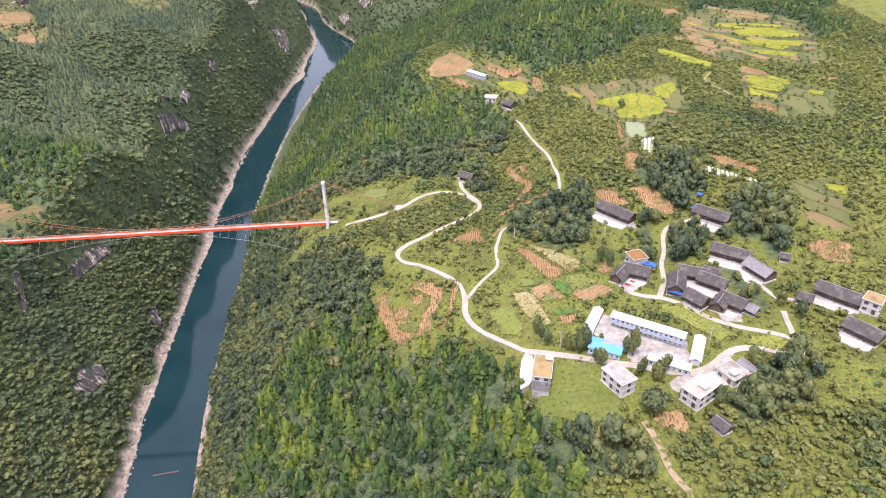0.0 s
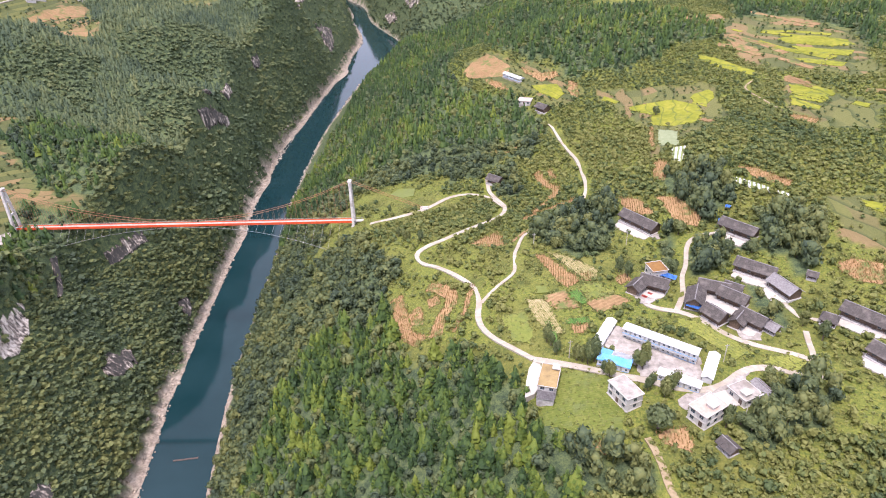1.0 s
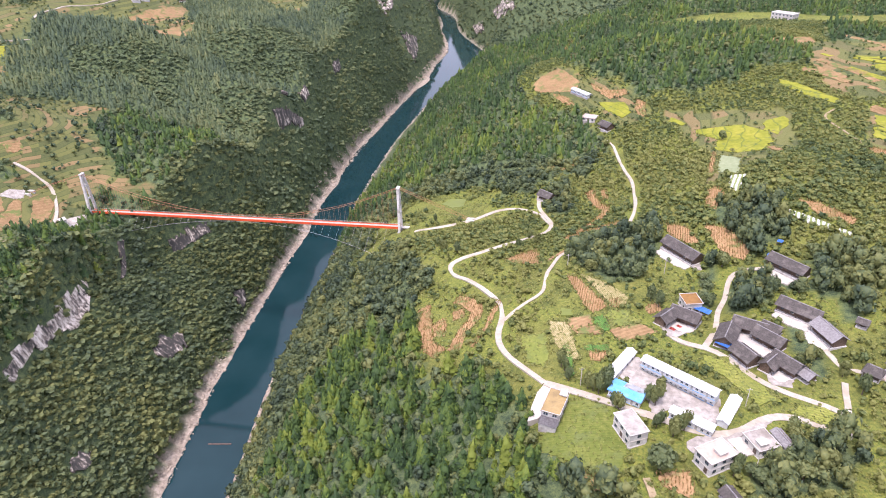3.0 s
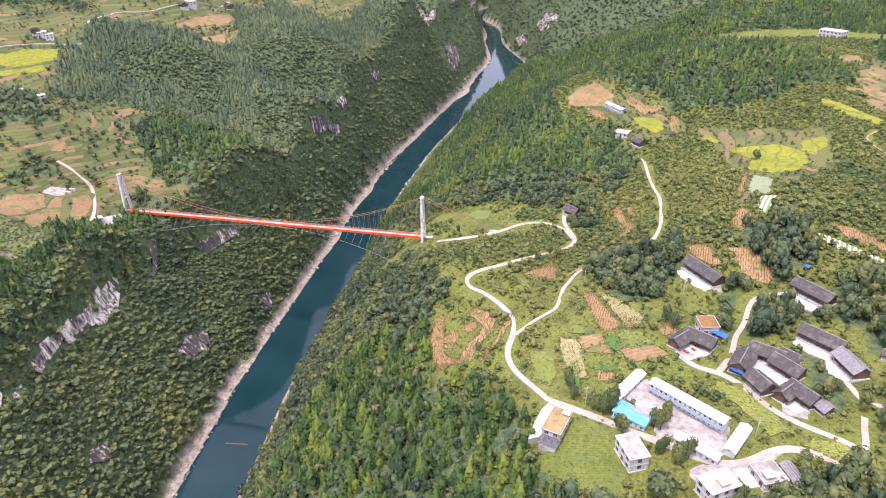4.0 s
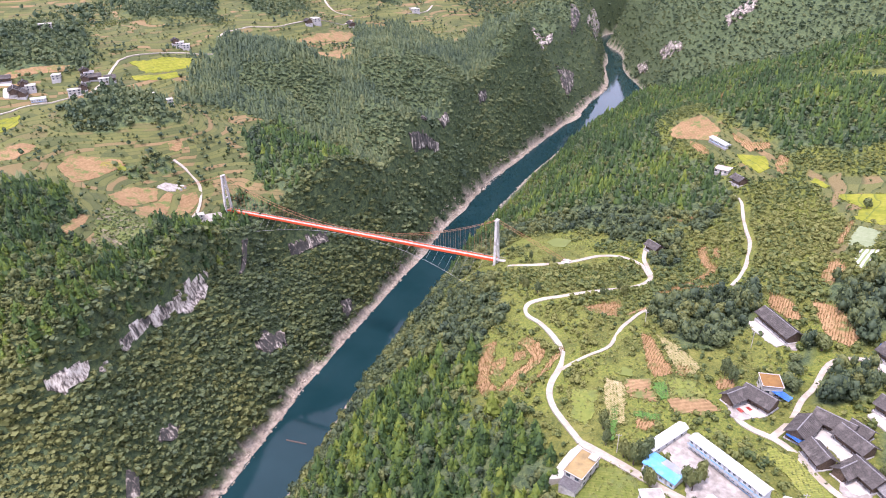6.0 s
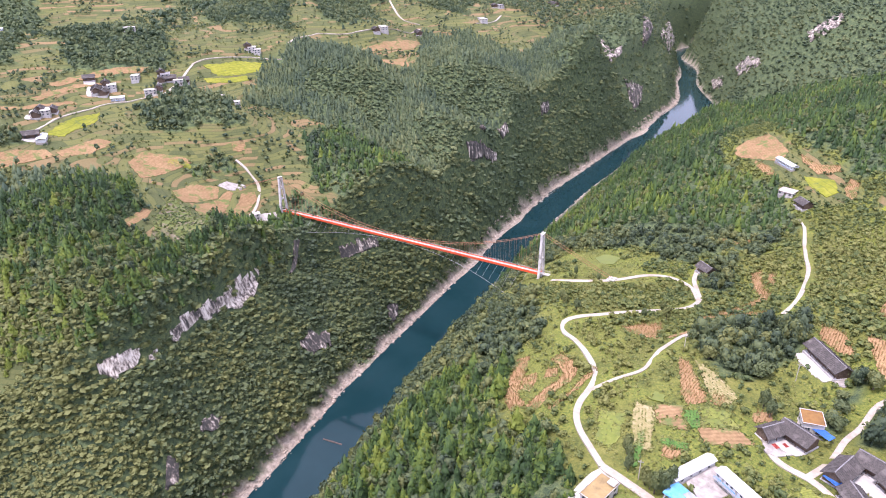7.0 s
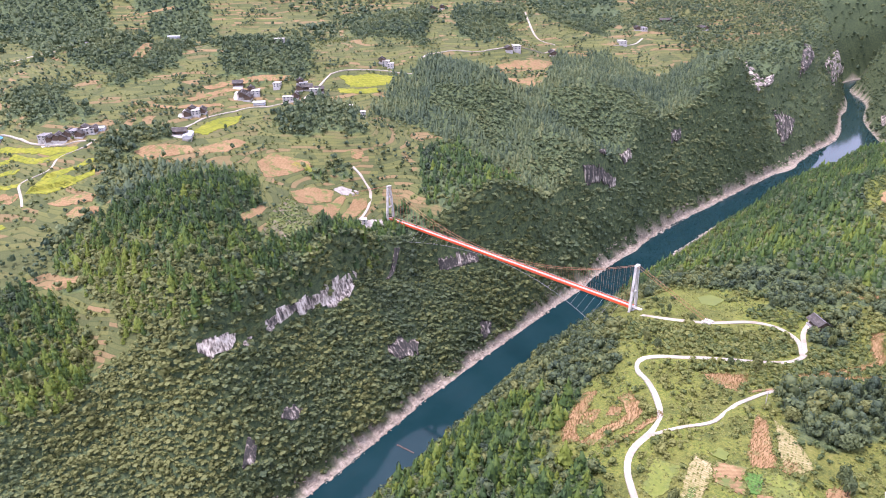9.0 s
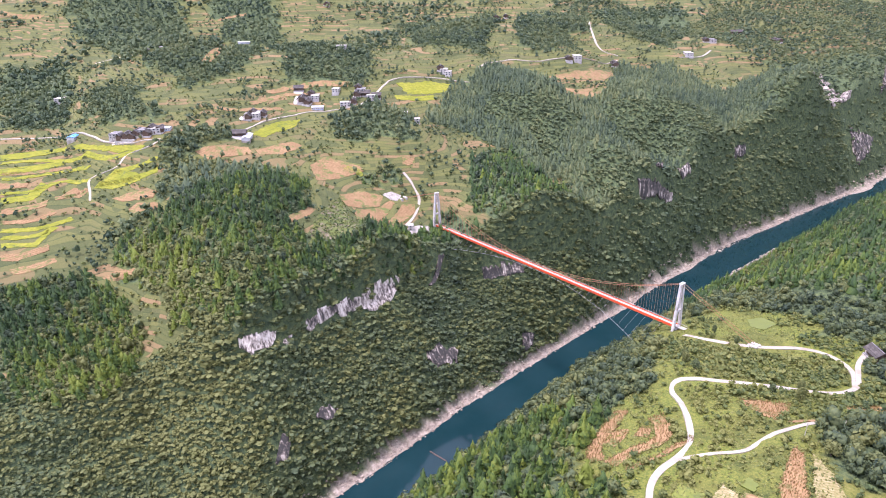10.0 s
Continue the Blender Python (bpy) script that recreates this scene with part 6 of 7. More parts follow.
concrete_house(-530, 259, -28, 14, 7, 2, CONCRETE, WHITE, None, tall=2.3, label="distant white two-storey house by the valley road")
timber_house(-529, 249.7, -28, 10, 7, label="distant dark-roofed timber farmhouse")
prefab(-484, 233.8, -28, 18, 7, 1, PANEL, "distant low white shed")
timber_house(-491, 229.0, 60, 12, 7, label="distant dark-roofed timber farmhouse")
timber_house(-568, 322, -28, 20, 8, label="distant dark-roofed timber farmhouse")
concrete_house(-565, 336, -30, 11, 8, 2, CONCRETE, WHITE, None, tall=2.3, label="distant white two-storey house by the valley road")
prefab(-543, 329, 60, 12, 8, 1, PANEL, "distant low white shed")
timber_house(-592, 328, 60, 10, 7, label="distant dark-roofed timber farmhouse")
concrete_house(-560, 359, -40, 10, 7, 2, CONCRETE, WHITE, None, tall=2.3, label="distant white two-storey house by the valley road")
concrete_house(-526, 354, 60, 11, 7, 2, CONCRETE, WHITE, None, tall=2.3, label="distant white two-storey house by the valley road")
concrete_house(-544, 382, -35, 12, 8, 2, GREYTILE, GREYWALL, None, tall=2.3, label="distant grey two-storey house by the valley road")
timber_house(-539, 374, -35, 10, 7, label="distant dark-roofed timber farmhouse")
concrete_house(-527, 385, 60, 9, 7, 2, CONCRETE, WHITE, None, tall=2.3, label="distant white two-storey house by the valley road")
timber_house(-528, 392, 60, 9, 7, label="distant dark-roofed timber farmhouse")
concrete_house(-656, 412, 60, 12, 8, 2, CONCRETE, WHITE, None, tall=2.3, label="distant white two-storey house by the valley road")
concrete_house(-555, 497, -40, 11, 8, 2, CONCRETE, WHITE, None, tall=2.3, label="distant white two-storey house by the valley road")
timber_house(-563, 497, -35, 12, 7, label="distant dark-roofed timber farmhouse")
concrete_house(-548, 499, -40, 9, 7, 2, CONCRETE, WHITE, None, tall=2.3, label="distant white two-storey house by the valley road")
concrete_house(-532, 689, -30, 16, 9, 2, CONCRETE, WHITE, None, tall=2.3, label="distant white two-storey house by the valley road")
timber_house(-532, 675, -30, 12, 8, label="distant dark-roofed timber farmhouse")
timber_house(-542, 771, -40, 24, 9, label="distant dark-roofed timber farmhouse")
concrete_house(-786, 894, -40, 18, 10, 2, CONCRETE, WHITE, None, tall=2.3, label="distant white two-storey house by the valley road")
timber_house(-853, 798, -35, 20, 9, label="distant dark-roofed timber farmhouse")
timber_house(-846, 814, -30, 14, 8, label="distant dark-roofed timber farmhouse")
concrete_house(-524, 903, -35, 18, 10, 2, CONCRETE, WHITE, None, tall=2.3, label="distant white two-storey house by the valley road")
concrete_house(-556, 997, -30, 16, 9, 2, GREYTILE, GREYWALL, None, tall=2.3, label="distant grey two-storey house by the valley road")
timber_house(-565, 995, -40, 16, 9, label="distant dark-roofed timber farmhouse")
timber_house(-615, 1144, 60, 22, 9, label="distant dark-roofed timber farmhouse")
timber_house(-546, 1158, -28, 22, 10, label="distant dark-roofed timber farmhouse")
concrete_house(-469, 394, -35, 7, 5, 2, CONCRETE, WHITE, None, tall=2.3, label="distant white two-storey house by the valley road")
concrete_house(-450, 397, -28, 6, 5, 2, CONCRETE, WHITE, None, tall=2.3, label="distant white two-storey house by the valley road")
timber_house(-1080, 577, -30, 16, 9, label="distant dark-roofed timber farmhouse")
prefab(-984, 388, 60, 18, 7, 1, PANEL, "distant low white shed")
concrete_house(-316, 310, -28, 5, 4, 2, CONCRETE, WHITE, None, tall=2.3, label="distant white two-storey house by the valley road")

# ---------------------------------------------------------------- yards and what lies on them
def yard(poly, material=None):
    clear_poly(poly)
    ob = drape("yard", poly, material or YARD, 0.40 if material else 0.34, 0.9, 0.3)
    return tagged(ob, "stained concrete yard between the houses", "yard", "", "structure") if ob else None


for court in FORECOURTS:
    yard(court, CONCRETE)


def platform(poly, z):
    """A level concrete apron with a wall down to the slope."""
    clear_poly(poly)
    n = len(poly)
    verts = [(x, y, z) for x, y in poly] + [(x, y, min(z - 1.0, ground_at(x, y) - 1.0)) for x, y in poly]
    area = sum(a[0] * b[1] - b[0] * a[1] for a, b in zip(poly, poly[1:] + poly[:1]))
    order = list(range(n)) if area > 0 else list(range(n))[::-1]
    faces = [order] + [(b, a, a + n, b + n) for a, b in zip(order, order[1:] + order[:1])]
    return tagged(mesh_object("apron", verts, faces, CONCRETE), "level pale concrete apron beside a house", "yard", "", "structure")


yard([(56.3, 222.6), (62.9, 221.8), (88.3, 207.4), (87.6, 195.8), (84.5, 190.5), (71.4, 197.3), (68.3, 192.7), (63.9, 192.9), (62.7, 201.4), (52.0, 209.6)])
yard([(75.2, 182.0), (79.7, 186.1), (89.7, 188.9), (98.3, 197.3), (105.4, 202.2), (101.8, 195.5), (94.8, 190.1), (89.4, 182.3), (80.9, 182.1), (78.7, 177.0), (76.5, 178.1)])
yard([(64.4, 306), (67.3, 308), (80.5, 302), (85.6, 295), (83.5, 292), (74.9, 299)])
yard([(111.2, 299), (117.2, 301), (124.8, 294), (122.3, 290), (113.3, 293)])
yard([(115.3, 271), (120.6, 268), (129.7, 262), (129.8, 253), (125.5, 249.2), (123.1, 258), (115.4, 265)])
yard([(65.8, 245.8), (77.4, 253), (83.0, 250), (73.2, 238.1), (68.7, 239.1)])
yard([(100.9, 244.2), (108.9, 245.6), (110.2, 239.2), (105.4, 234.3), (102.7, 239.7)])
yard([(104.5, 225.1), (112.4, 231.2), (115.5, 225.0), (113.1, 219.2), (105.6, 220.3)])
yard([(152.1, 234.8), (160.7, 229.4), (157.9, 221.9), (151.0, 229.9)])
yard([(146.4, 214.6), (150.0, 212.5), (151.7, 205.9), (144.8, 206.1)])
yard([(74.9, 267), (83.5, 266), (79.5, 260), (73.6, 262)])
yard([(-368, 311), (-369, 320), (-362, 328), (-357, 321), (-360, 315)])
yard([(-318, 305), (-322, 320), (-316, 332), (-308, 326), (-305, 308), (-311, 304)])
platform([(25.9, 203.3), (29.4, 202.1), (28.0, 188.3), (26.6, 184.8), (23.2, 182.4), (23.3, 190.8), (24.1, 198.5)], 131.1)
platform([(94.2, 189.7), (88.9, 186.8), (93.2, 180.4), (98.0, 183.1)], 136.1)


def drying_mat(x, y, a, b, kind):
    bm = bmesh.new()
    n = 6
    rows = [[bm.verts.new((a * (i / n - 0.5), b * (j / n - 0.5), 0.06 + 0.03 * math.sin(i * 2.1 + j))) for j in range(n + 1)] for i in range(n + 1)]
    for i in range(n):
        for j in range(n):
            bm.faces.new((rows[i][j], rows[i + 1][j], rows[i + 1][j + 1], rows[i][j + 1]))
    bmesh.ops.solidify(bm, geom=bm.faces[:], thickness=0.05)
    me = bpy.data.meshes.new("drying_mat")
    bm.to_mesh(me)
    bm.free()
    me.materials.append(BRICKRED if kind == "red" else GRAIN)
    ob = new("drying_mat", me)
    ob.matrix_world = pose(x, y, ground_at(x, y) + 0.42, 0, 0, -35)
    label = "mat of red chillies drying on a concrete yard" if kind == "red" else "yellow grain spread to dry on a concrete yard"
    return tagged(ob, label, "drying mat", "crops drying in yards")


def tarpaulin(x, y, a, b, kind):
    z = ground_at(x, y)
    cover_ = thing("lean_to", x, y, z, -28, "lean-to shelter roofed with a blue tarpaulin beside a farmhouse", "shelter", "blue shelters")
    for i in (-1, 1):
        for j in (-1, 1):
            post = bmesh.new()
            beam(post, (i * (a / 2 - 0.2), j * (b / 2 - 0.2), -0.5), (i * (a / 2 - 0.2), j * (b / 2 - 0.2), 2.5 + 0.25 * j), 0.12, 0.12, 6)
            part("post", post, TIMBER, cover_)
    bm = bmesh.new()
    n = 8
    rows = [[bm.verts.new((a * (i / n - 0.5), b * (j / n - 0.5), 2.6 + 0.5 * (j / n - 0.5) - 0.10 * math.sin(i * math.pi / n * 2) ** 2 + 0.04 * math.sin(3.1 * i + 2 * j))) for j in range(n + 1)] for i in range(n + 1)]
    for i in range(n):
        for j in range(n):
            bm.faces.new((rows[i][j], rows[i + 1][j], rows[i + 1][j + 1], rows[i][j + 1]))
    bmesh.ops.solidify(bm, geom=bm.faces[:], thickness=0.04)
    part("sheet", bm, TARP, cover_, "sagging blue sheet")


drying_mat(76.9, 301, 3.0, 1.6, "red")
drying_mat(116.3, 296, 2.6, 1.6, "red")
drying_mat(71.6, 244.1, 2.4, 1.6, "red")
drying_mat(74.2, 246.7, 2.0, 1.4, "red")
drying_mat(155.8, 231.1, 7, 2.6, "grain")
tarpaulin(83.3, 259, 7.5, 3.0, "blue")
tarpaulin(90.8, 237.6, 6.0, 3.6, "blue")
tarpaulin(113.6, 301, 3.6, 1.8, "blue")
tarpaulin(102.8, 252, 3.2, 1.8, "blue")
tarpaulin(118.0, 311, 2.6, 2.0, "blue")


def utility_pole(x, y):
    p = thing("utility_pole", x, y, ground_at(x, y), 20, "slim grey concrete utility pole with a short crossarm", "utility pole", "utility poles")
    pole = bmesh.new()
    beam(pole, (0, 0, -1), (0, 0, 8.5), 0.28, 0.28, 8)
    part("pole", pole, CONCRETE, p)
    part("crossarm", boxed(-0.9, -0.06, 7.8, 0.9, 0.06, 7.95), STEEL, p)
    for k in (-0.8, 0.0, 0.8):
        part("insulator", boxed(k - 0.06, -0.06, 7.95, k + 0.06, 0.06, 8.2, bevel=0.02), WHITE, p)


for px, py in [(68.0, 288.8), (96.2, 205.6), (96.0, 174.2), (39.2, 203.2), (23.3, 288.9)]:
    utility_pole(px, py)

# ---------------------------------------------------------------- woods, scrub and crops
rng = np.random.default_rng(7)
NEAR_BROAD = [broad_crown(rng, 36, 4, 0.26) for _ in range(7)]
TALL_BROAD = [merge([broad_crown(rng, 150, 8, 0.15), trunk_piece(0.08, 1.1)]) for _ in range(6)]
BIG_BROAD = [merge([broad_crown(rng, 72, 5, 0.20), trunk_piece(0.10, 1.1)]) for _ in range(6)]
NEAR_BROAD = [merge([v, trunk_piece(0.10, 1.1)]) for v in NEAR_BROAD]
NEAR_PINE = [merge([pine_crown(rng, 54, 4, 0.215), trunk_piece(0.09, 1.6)]) for _ in range(7)]
MID_BROAD = [broad_crown(rng, 9, 1, 0.42) for _ in range(9)]
WALL_BUSH = [broad_crown(rng, 11, 1, 0.40) for _ in range(9)]
MID_PINE = [pine_crown(rng, 13, 2, 0.30) for _ in range(7)]
FAR_BROAD = [broad_crown(rng, 5, 1, 0.46) for _ in range(9)]
BUSH = [broad_crown(rng, 7, 1, 0.46) for _ in range(8)]
WEED = [tuft(rng, 6, 0.55) for _ in range(8)]


def in_near(x, y):
    return (x > -390) & (x < 185) & (y > 10) & (y < 470)


def steepness(x, y):
    return np.hypot(height(x + 4, y) - height(x - 4, y), height(x, y + 4) - height(x, y - 4)) / 8


def plant(name, x, y, kind_of, variants, lo, hi, tall, material, label, category, tone=0.0, sink=0.5, vary=1.0, spread=0.0):
    z = height(x, y)
    if not len(x):
        return
    far = np.clip((np.hypot(x, y) - 380) / 300, 0, 1)
    big = np.clip(np.exp(rng.normal(0, 1, len(x)) * (0.33 - 0.13 * far)), 0.5, 1.7)
    size = (lo + hi) / 2 * big * (1 + spread * np.clip(steepness(x, y), 0, 2))
    tint = np.clip(0.42 + tone + 0.20 * wobble(x, y, 38.0, 3.0) + 0.18 * wobble(x, y, 11.0, 9.0) + vary * rng.normal(0, 1, len(x)) * (0.17 - 0.07 * far) + 0.35 * (rng.random(len(x)) < 0.04) + 0.60 * np.exp(-(((x + 235) / 55) ** 2 + ((y - 105) / 48) ** 2)) + 0.45 * np.exp(-(((x + 340) / 60) ** 2 + ((y - 112) / 22) ** 2)), 0, 1)
    mass(name, variants, x, y, z - size * sink, size, tall * np.clip(rng.normal(1, 0.14, len(x)), 0.7, 1.4), tint, material, label, category, rng)


def woods():
    # near the camera's way: a carpet of bushes on the steep western wall, trees where it is less steep
    x, y = jittered(rng, -390, -100, 10, 470, 2.2)
    k, d = cover(x, y), river_off(x, y)
    z, g = height(x, y), steepness(x, y)
    free = read(FREE, x, y, True) & (np.abs(d) > HALF + 0.8) & (z > bank_height(x, y, d) + 0.4) & ((k == 1) | (k == 2)) & (d < 0)
    w = free & ((g + 0.25 * wobble(x, y, 14.0, 2.0) > 0.62) | (x > -330) & (y < 135) | (k == 2) & (rng.random(len(x)) < 0.6))
    plant("slope_woods", x[w], y[w], 1, WALL_BUSH, 1.35, 1.95, 0.56, LEAF, "dense dark green bushes clothing the steep western wall", "woods", 0.10, 0.35, 0.35, 0.5)
    t = free & ~w & (k == 1) & (rng.random(len(x)) < 0.30)
    p = rng.random(len(x)) < 0.55
    plant("slope_woods", x[t & ~p], y[t & ~p], 1, NEAR_BROAD, 1.9, 2.8, 1.0, LEAF, "dense dark green broadleaf wood above the western wall", "woods", -0.05)
    plant("pine_woods", x[t & p], y[t & p], 2, MID_PINE, 2.0, 2.8, 1.1, PINE, "dark pines on the spurs above the western wall", "woods", -0.24, 0.5, 0.6)
    x, y = jittered(rng, -390, 185, 10, 470, 4.0)
    k, d = cover(x, y), river_off(x, y)
    z = height(x, y)
    free = read(FREE, x, y, True) & (np.abs(d) > HALF + 0.8) & (z > bank_height(x, y, d) + 0.4)
    v = (x > 18) & (y < 352)
    w = free & (k == 1) & (d > 0) & v & (rng.random(len(x)) < 0.62)
    plant("village_woods", x[w], y[w], 1, TALL_BROAD, 2.8, 3.8, 1.35, LEAF, "tall leafy broadleaf groves about the farmhouses", "woods", 0.0, 0.35)
    w = free & (k == 1) & (d > 0) & ~v & (rng.random(len(x)) < 0.82)
    plant("slope_woods", x[w], y[w], 1, BIG_BROAD, 2.2, 3.4, 1.0, LEAF, "dense green broadleaf wood on the eastern slope", "woods", 0.02)
    m = free & (k == 2) & (rng.random(len(x)) < 0.93)
    mix = rng.random(len(x)) < 0.75
    w = m & (d < 0)
    plant("pine_woods", x[w & mix], y[w & mix], 2, NEAR_PINE, 2.2, 2.9, 1.15, PINE, "dark pine wood along the rim of the gorge", "woods", -0.20, 0.5, 1.0)
    plant("pine_woods", x[w & ~mix], y[w & ~mix], 2, BIG_BROAD, 2.0, 3.0, 1.1, LEAF, "broadleaf trees among the rim pines", "woods", -0.08)
    w = m & (d > 0)
    plant("pine_woods", x[w & mix], y[w & mix], 2, NEAR_PINE, 2.2, 3.0, 1.2, PINE, "bright green young pine wood on the eastern slope", "woods", -0.09, 0.5, 1.3)
    plant("pine_woods", x[w & ~mix], y[w & ~mix], 2, BIG_BROAD, 2.0, 3.0, 1.1, LEAF, "broadleaf trees among the young pines", "woods", 0.04)
    # undergrowth fills the steep slopes
    x, y = jittered(rng, -160, 40, 10, 470, 3.5)
    k, d = cover(x, y), river_off(x, y)
    z = height(x, y)
    m = read(FREE, x, y, True) & (np.abs(d) > HALF + 0.8) & (z > bank_height(x, y, d) + 0.2) & (k == 1) & (np.abs(d) < 150)
    plant("undergrowth", x[m], y[m], 1, MID_BROAD, 1.2, 1.9, 0.8, LEAF, "dense undergrowth on the gorge slopes", "shrubs", 0.0)
    x, y = jittered(rng, -520, -390, -60, 330, 3.8)
    k = cover(x, y)
    m = ((k == 1) | (k == 2)) & read(FREE, x, y, True)
    plant("undergrowth", x[m], y[m], 1, FAR_BROAD, 2.0, 3.0, 0.8, LEAF, "yellow-green undergrowth on the southern slope", "shrubs", 0.22)
    # middle distance
    x, y = jittered(rng, -760, 340, -120, 1010, 5.2)
    k, d = cover(x, y), river_off(x, y)
    z = height(x, y)
    free = read(FREE, x, y, True) & (np.abs(d) > HALF + 0.8) & (z > bank_height(x, y, d) + 0.4) & ~in_near(x, y)
    m = free & (k == 1) & ~((x > -560) & (x < -225) & (y > 380)) & (d < 0)
    plant("distant_woods", x[m], y[m], 1, MID_BROAD, 2.9, 3.8, 1.05, HAZED_FOLIAGE, "dense dark green woods on distant slopes and knolls", "woods", 0.06)
    sx, sy = jittered(rng, -560, -225, 380, 1010, 3.5)
    sd, g = river_off(sx, sy), steepness(sx, sy)
    s = (cover(sx, sy) == 1) & (sd < 0) & ~in_near(sx, sy) & (height(sx, sy) > bank_height(sx, sy, sd) + 0.4) & read(FREE, sx, sy, True)
    w = s & (g + 0.25 * wobble(sx, sy, 18.0, 2.0) > 0.62)
    plant("distant_woods", sx[w], sy[w], 1, FAR_BROAD, 1.8, 2.5, 0.62, HAZED_FOLIAGE, "dense bushes clothing the distant western wall of the gorge", "woods", 0.12, 0.35, 0.6, 0.5)
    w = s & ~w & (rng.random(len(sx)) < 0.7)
    plant("distant_woods", sx[w], sy[w], 2, MID_PINE, 2.1, 2.8, 1.15, HAZED_FOLIAGE, "dark pines on the domes beyond the bridge", "woods", -0.04, 0.5, 0.5)
    ex, ey = jittered(rng, -220, 340, 440, 1010, 4.9)
    ed = river_off(ex, ey)
    e = (cover(ex, ey) == 1) & (ed > HALF + 0.8) & ~in_near(ex, ey) & (height(ex, ey) > bank_height(ex, ey, ed) + 0.4) & read(FREE, ex, ey, True)
    p = rng.random(len(ex)) < 0.6
    plant("distant_woods", ex[e & p], ey[e & p], 2, MID_PINE, 2.3, 3.1, 1.15, PINE, "pine woods on the hills above the eastern bank", "woods", -0.19, 0.5, 0.6)
    plant("distant_woods", ex[e & ~p], ey[e & ~p], 1, MID_BROAD, 2.2, 3.0, 1.0, LEAF, "broadleaf woods on the hills above the eastern bank", "woods", 0.06, 0.5, 0.8)
    m = free & (k == 2)
    plant("distant_woods", x[m], y[m], 2, MID_PINE, 2.7, 3.6, 0.85, HAZED_FOLIAGE, "distant dark pine woods", "woods", -0.05)
    # far
    x, y = jittered(rng, -1700, 700, -150, 2300, 15.5)
    k, d = cover(x, y), river_off(x, y)
    middle = ((x > -760) & (x < 340) & (y > -120) & (y < 1010)) | ((x > -760) & (x < 260) & (y > 1000) & (y < 1750) & (np.abs(d) < 420))
    patch = wobble(x, y, 62.0, 2.0) + 0.5 * wobble(x, y, 25.0, 5.0) > 0.12
    m = ~middle & ~((x > -1350) & (x < -760) & (y > 20) & (y < 1250) & (read(WOOD, x, y, 0) > 0)) & (np.abs(d) > HALF + 4) & ((k == 1) | (k == 2) | patch) & read(FREE, x, y, True)
    sx, sy = jittered(rng, -760, 260, 1010, 1750, 7.7)
    sd = river_off(sx, sy)
    s = (np.abs(sd) < 420) & (height(sx, sy) > bank_height(sx, sy, sd) + 0.4)
    plant("far_woods", sx[s], sy[s], 1, FAR_BROAD, 3.6, 4.8, 0.85, HAZED_FOLIAGE, "far woods on both walls of the gorge", "woods", 0.05)
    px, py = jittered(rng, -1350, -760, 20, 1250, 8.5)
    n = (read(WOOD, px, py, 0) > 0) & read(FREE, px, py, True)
    plant("far_woods", px[n], py[n], 1, FAR_BROAD, 4.2, 5.6, 1.0, HAZED_FOLIAGE, "dense woods on the knolls of the western plateau", "woods", 0.0, 0.5, 0.6)
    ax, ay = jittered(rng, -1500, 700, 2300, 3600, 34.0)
    plant("far_woods", ax, ay, 1, FAR_BROAD, 14.0, 18.0, 0.6, HAZED_FOLIAGE, "woods on the farthest hills", "woods", -0.05)
    plant("far_woods", x[m], y[m], 1, FAR_BROAD, 5.4, 7.9, 0.8, HAZED_FOLIAGE, "far woods on rolling hills", "woods", 0.02)


def scrub():
    x, y = jittered(rng, -130, 200, 95, 440, 1.35)
    k, d = cover(x, y), river_off(x, y)
    m = ((k == 3) | (k == 5)) & (d > 0) & read(FREE, x, y, True) & (rng.random(len(x)) < np.clip(0.50 + 0.45 * wobble(x, y, 8.0, 3.0) + 0.3 * wobble(x, y, 2.6, 1.0), 0.12, 0.85))
    plant("weeds", x[m], y[m], 3, WEED, 0.5, 0.9, 0.8, SHRUB, "rank grass and weeds between plots and houses", "weeds", 0.42, 0.3)
    x, y = jittered(rng, -130, 330, 95, 760, 2.6)
    k, d = cover(x, y), river_off(x, y)
    thick = 0.5 + 0.5 * wobble(x, y, 16.0, 2.0) + 0.35 * wobble(x, y, 5.0, 4.0)
    north = np.maximum(np.clip((y - 290) / 50, 0, 1), np.clip((172 - y) / 12, 0, 1) * (x > 45))
    m = (k == 3) & read(FREE, x, y, True) & (rng.random(len(x)) < np.clip(thick * 0.50 + 0.04 + 0.80 * north, 0.06, 0.97)) & (d > 0)
    n = m & (y > 300 + 12 * wobble(x, y, 9.0, 2.0))
    plant("scrub", x[n], y[n], 3, BUSH, 1.35, 2.15, 0.7, SHRUB, "thick dark green scrub covering the rounded eastern hills", "shrubs", 0.04, 0.45, 0.7)
    n = m & ~n
    plant("scrub", x[n], y[n], 3, BUSH, 1.1, 1.9, 0.8, SHRUB, "low green scrub covering the eastern hillside", "shrubs", 0.20, 0.5)
    x, y = jittered(rng, -900, 330, 40, 900, 3.9)
    k, d = cover(x, y), river_off(x, y)
    lip = terrace_level(x, y, height(x, y)) % 1.0
    m = (k == 4) & read(FREE, x, y, True) & (rng.random(len(x)) < 0.08 + 0.14 * (d > 0) + 0.40 * (lip < 0.2) + 0.30 * (wobble(x, y, 30.0, 1.0) > 0.35)) & ((d < -HALF - 40) | (d > 0))
    plant("scrub", x[m], y[m], 4, BUSH, 1.0, 1.9, 0.8, SHRUB, "bushes along the terrace edges of the western fields", "shrubs", -0.05, 0.5)


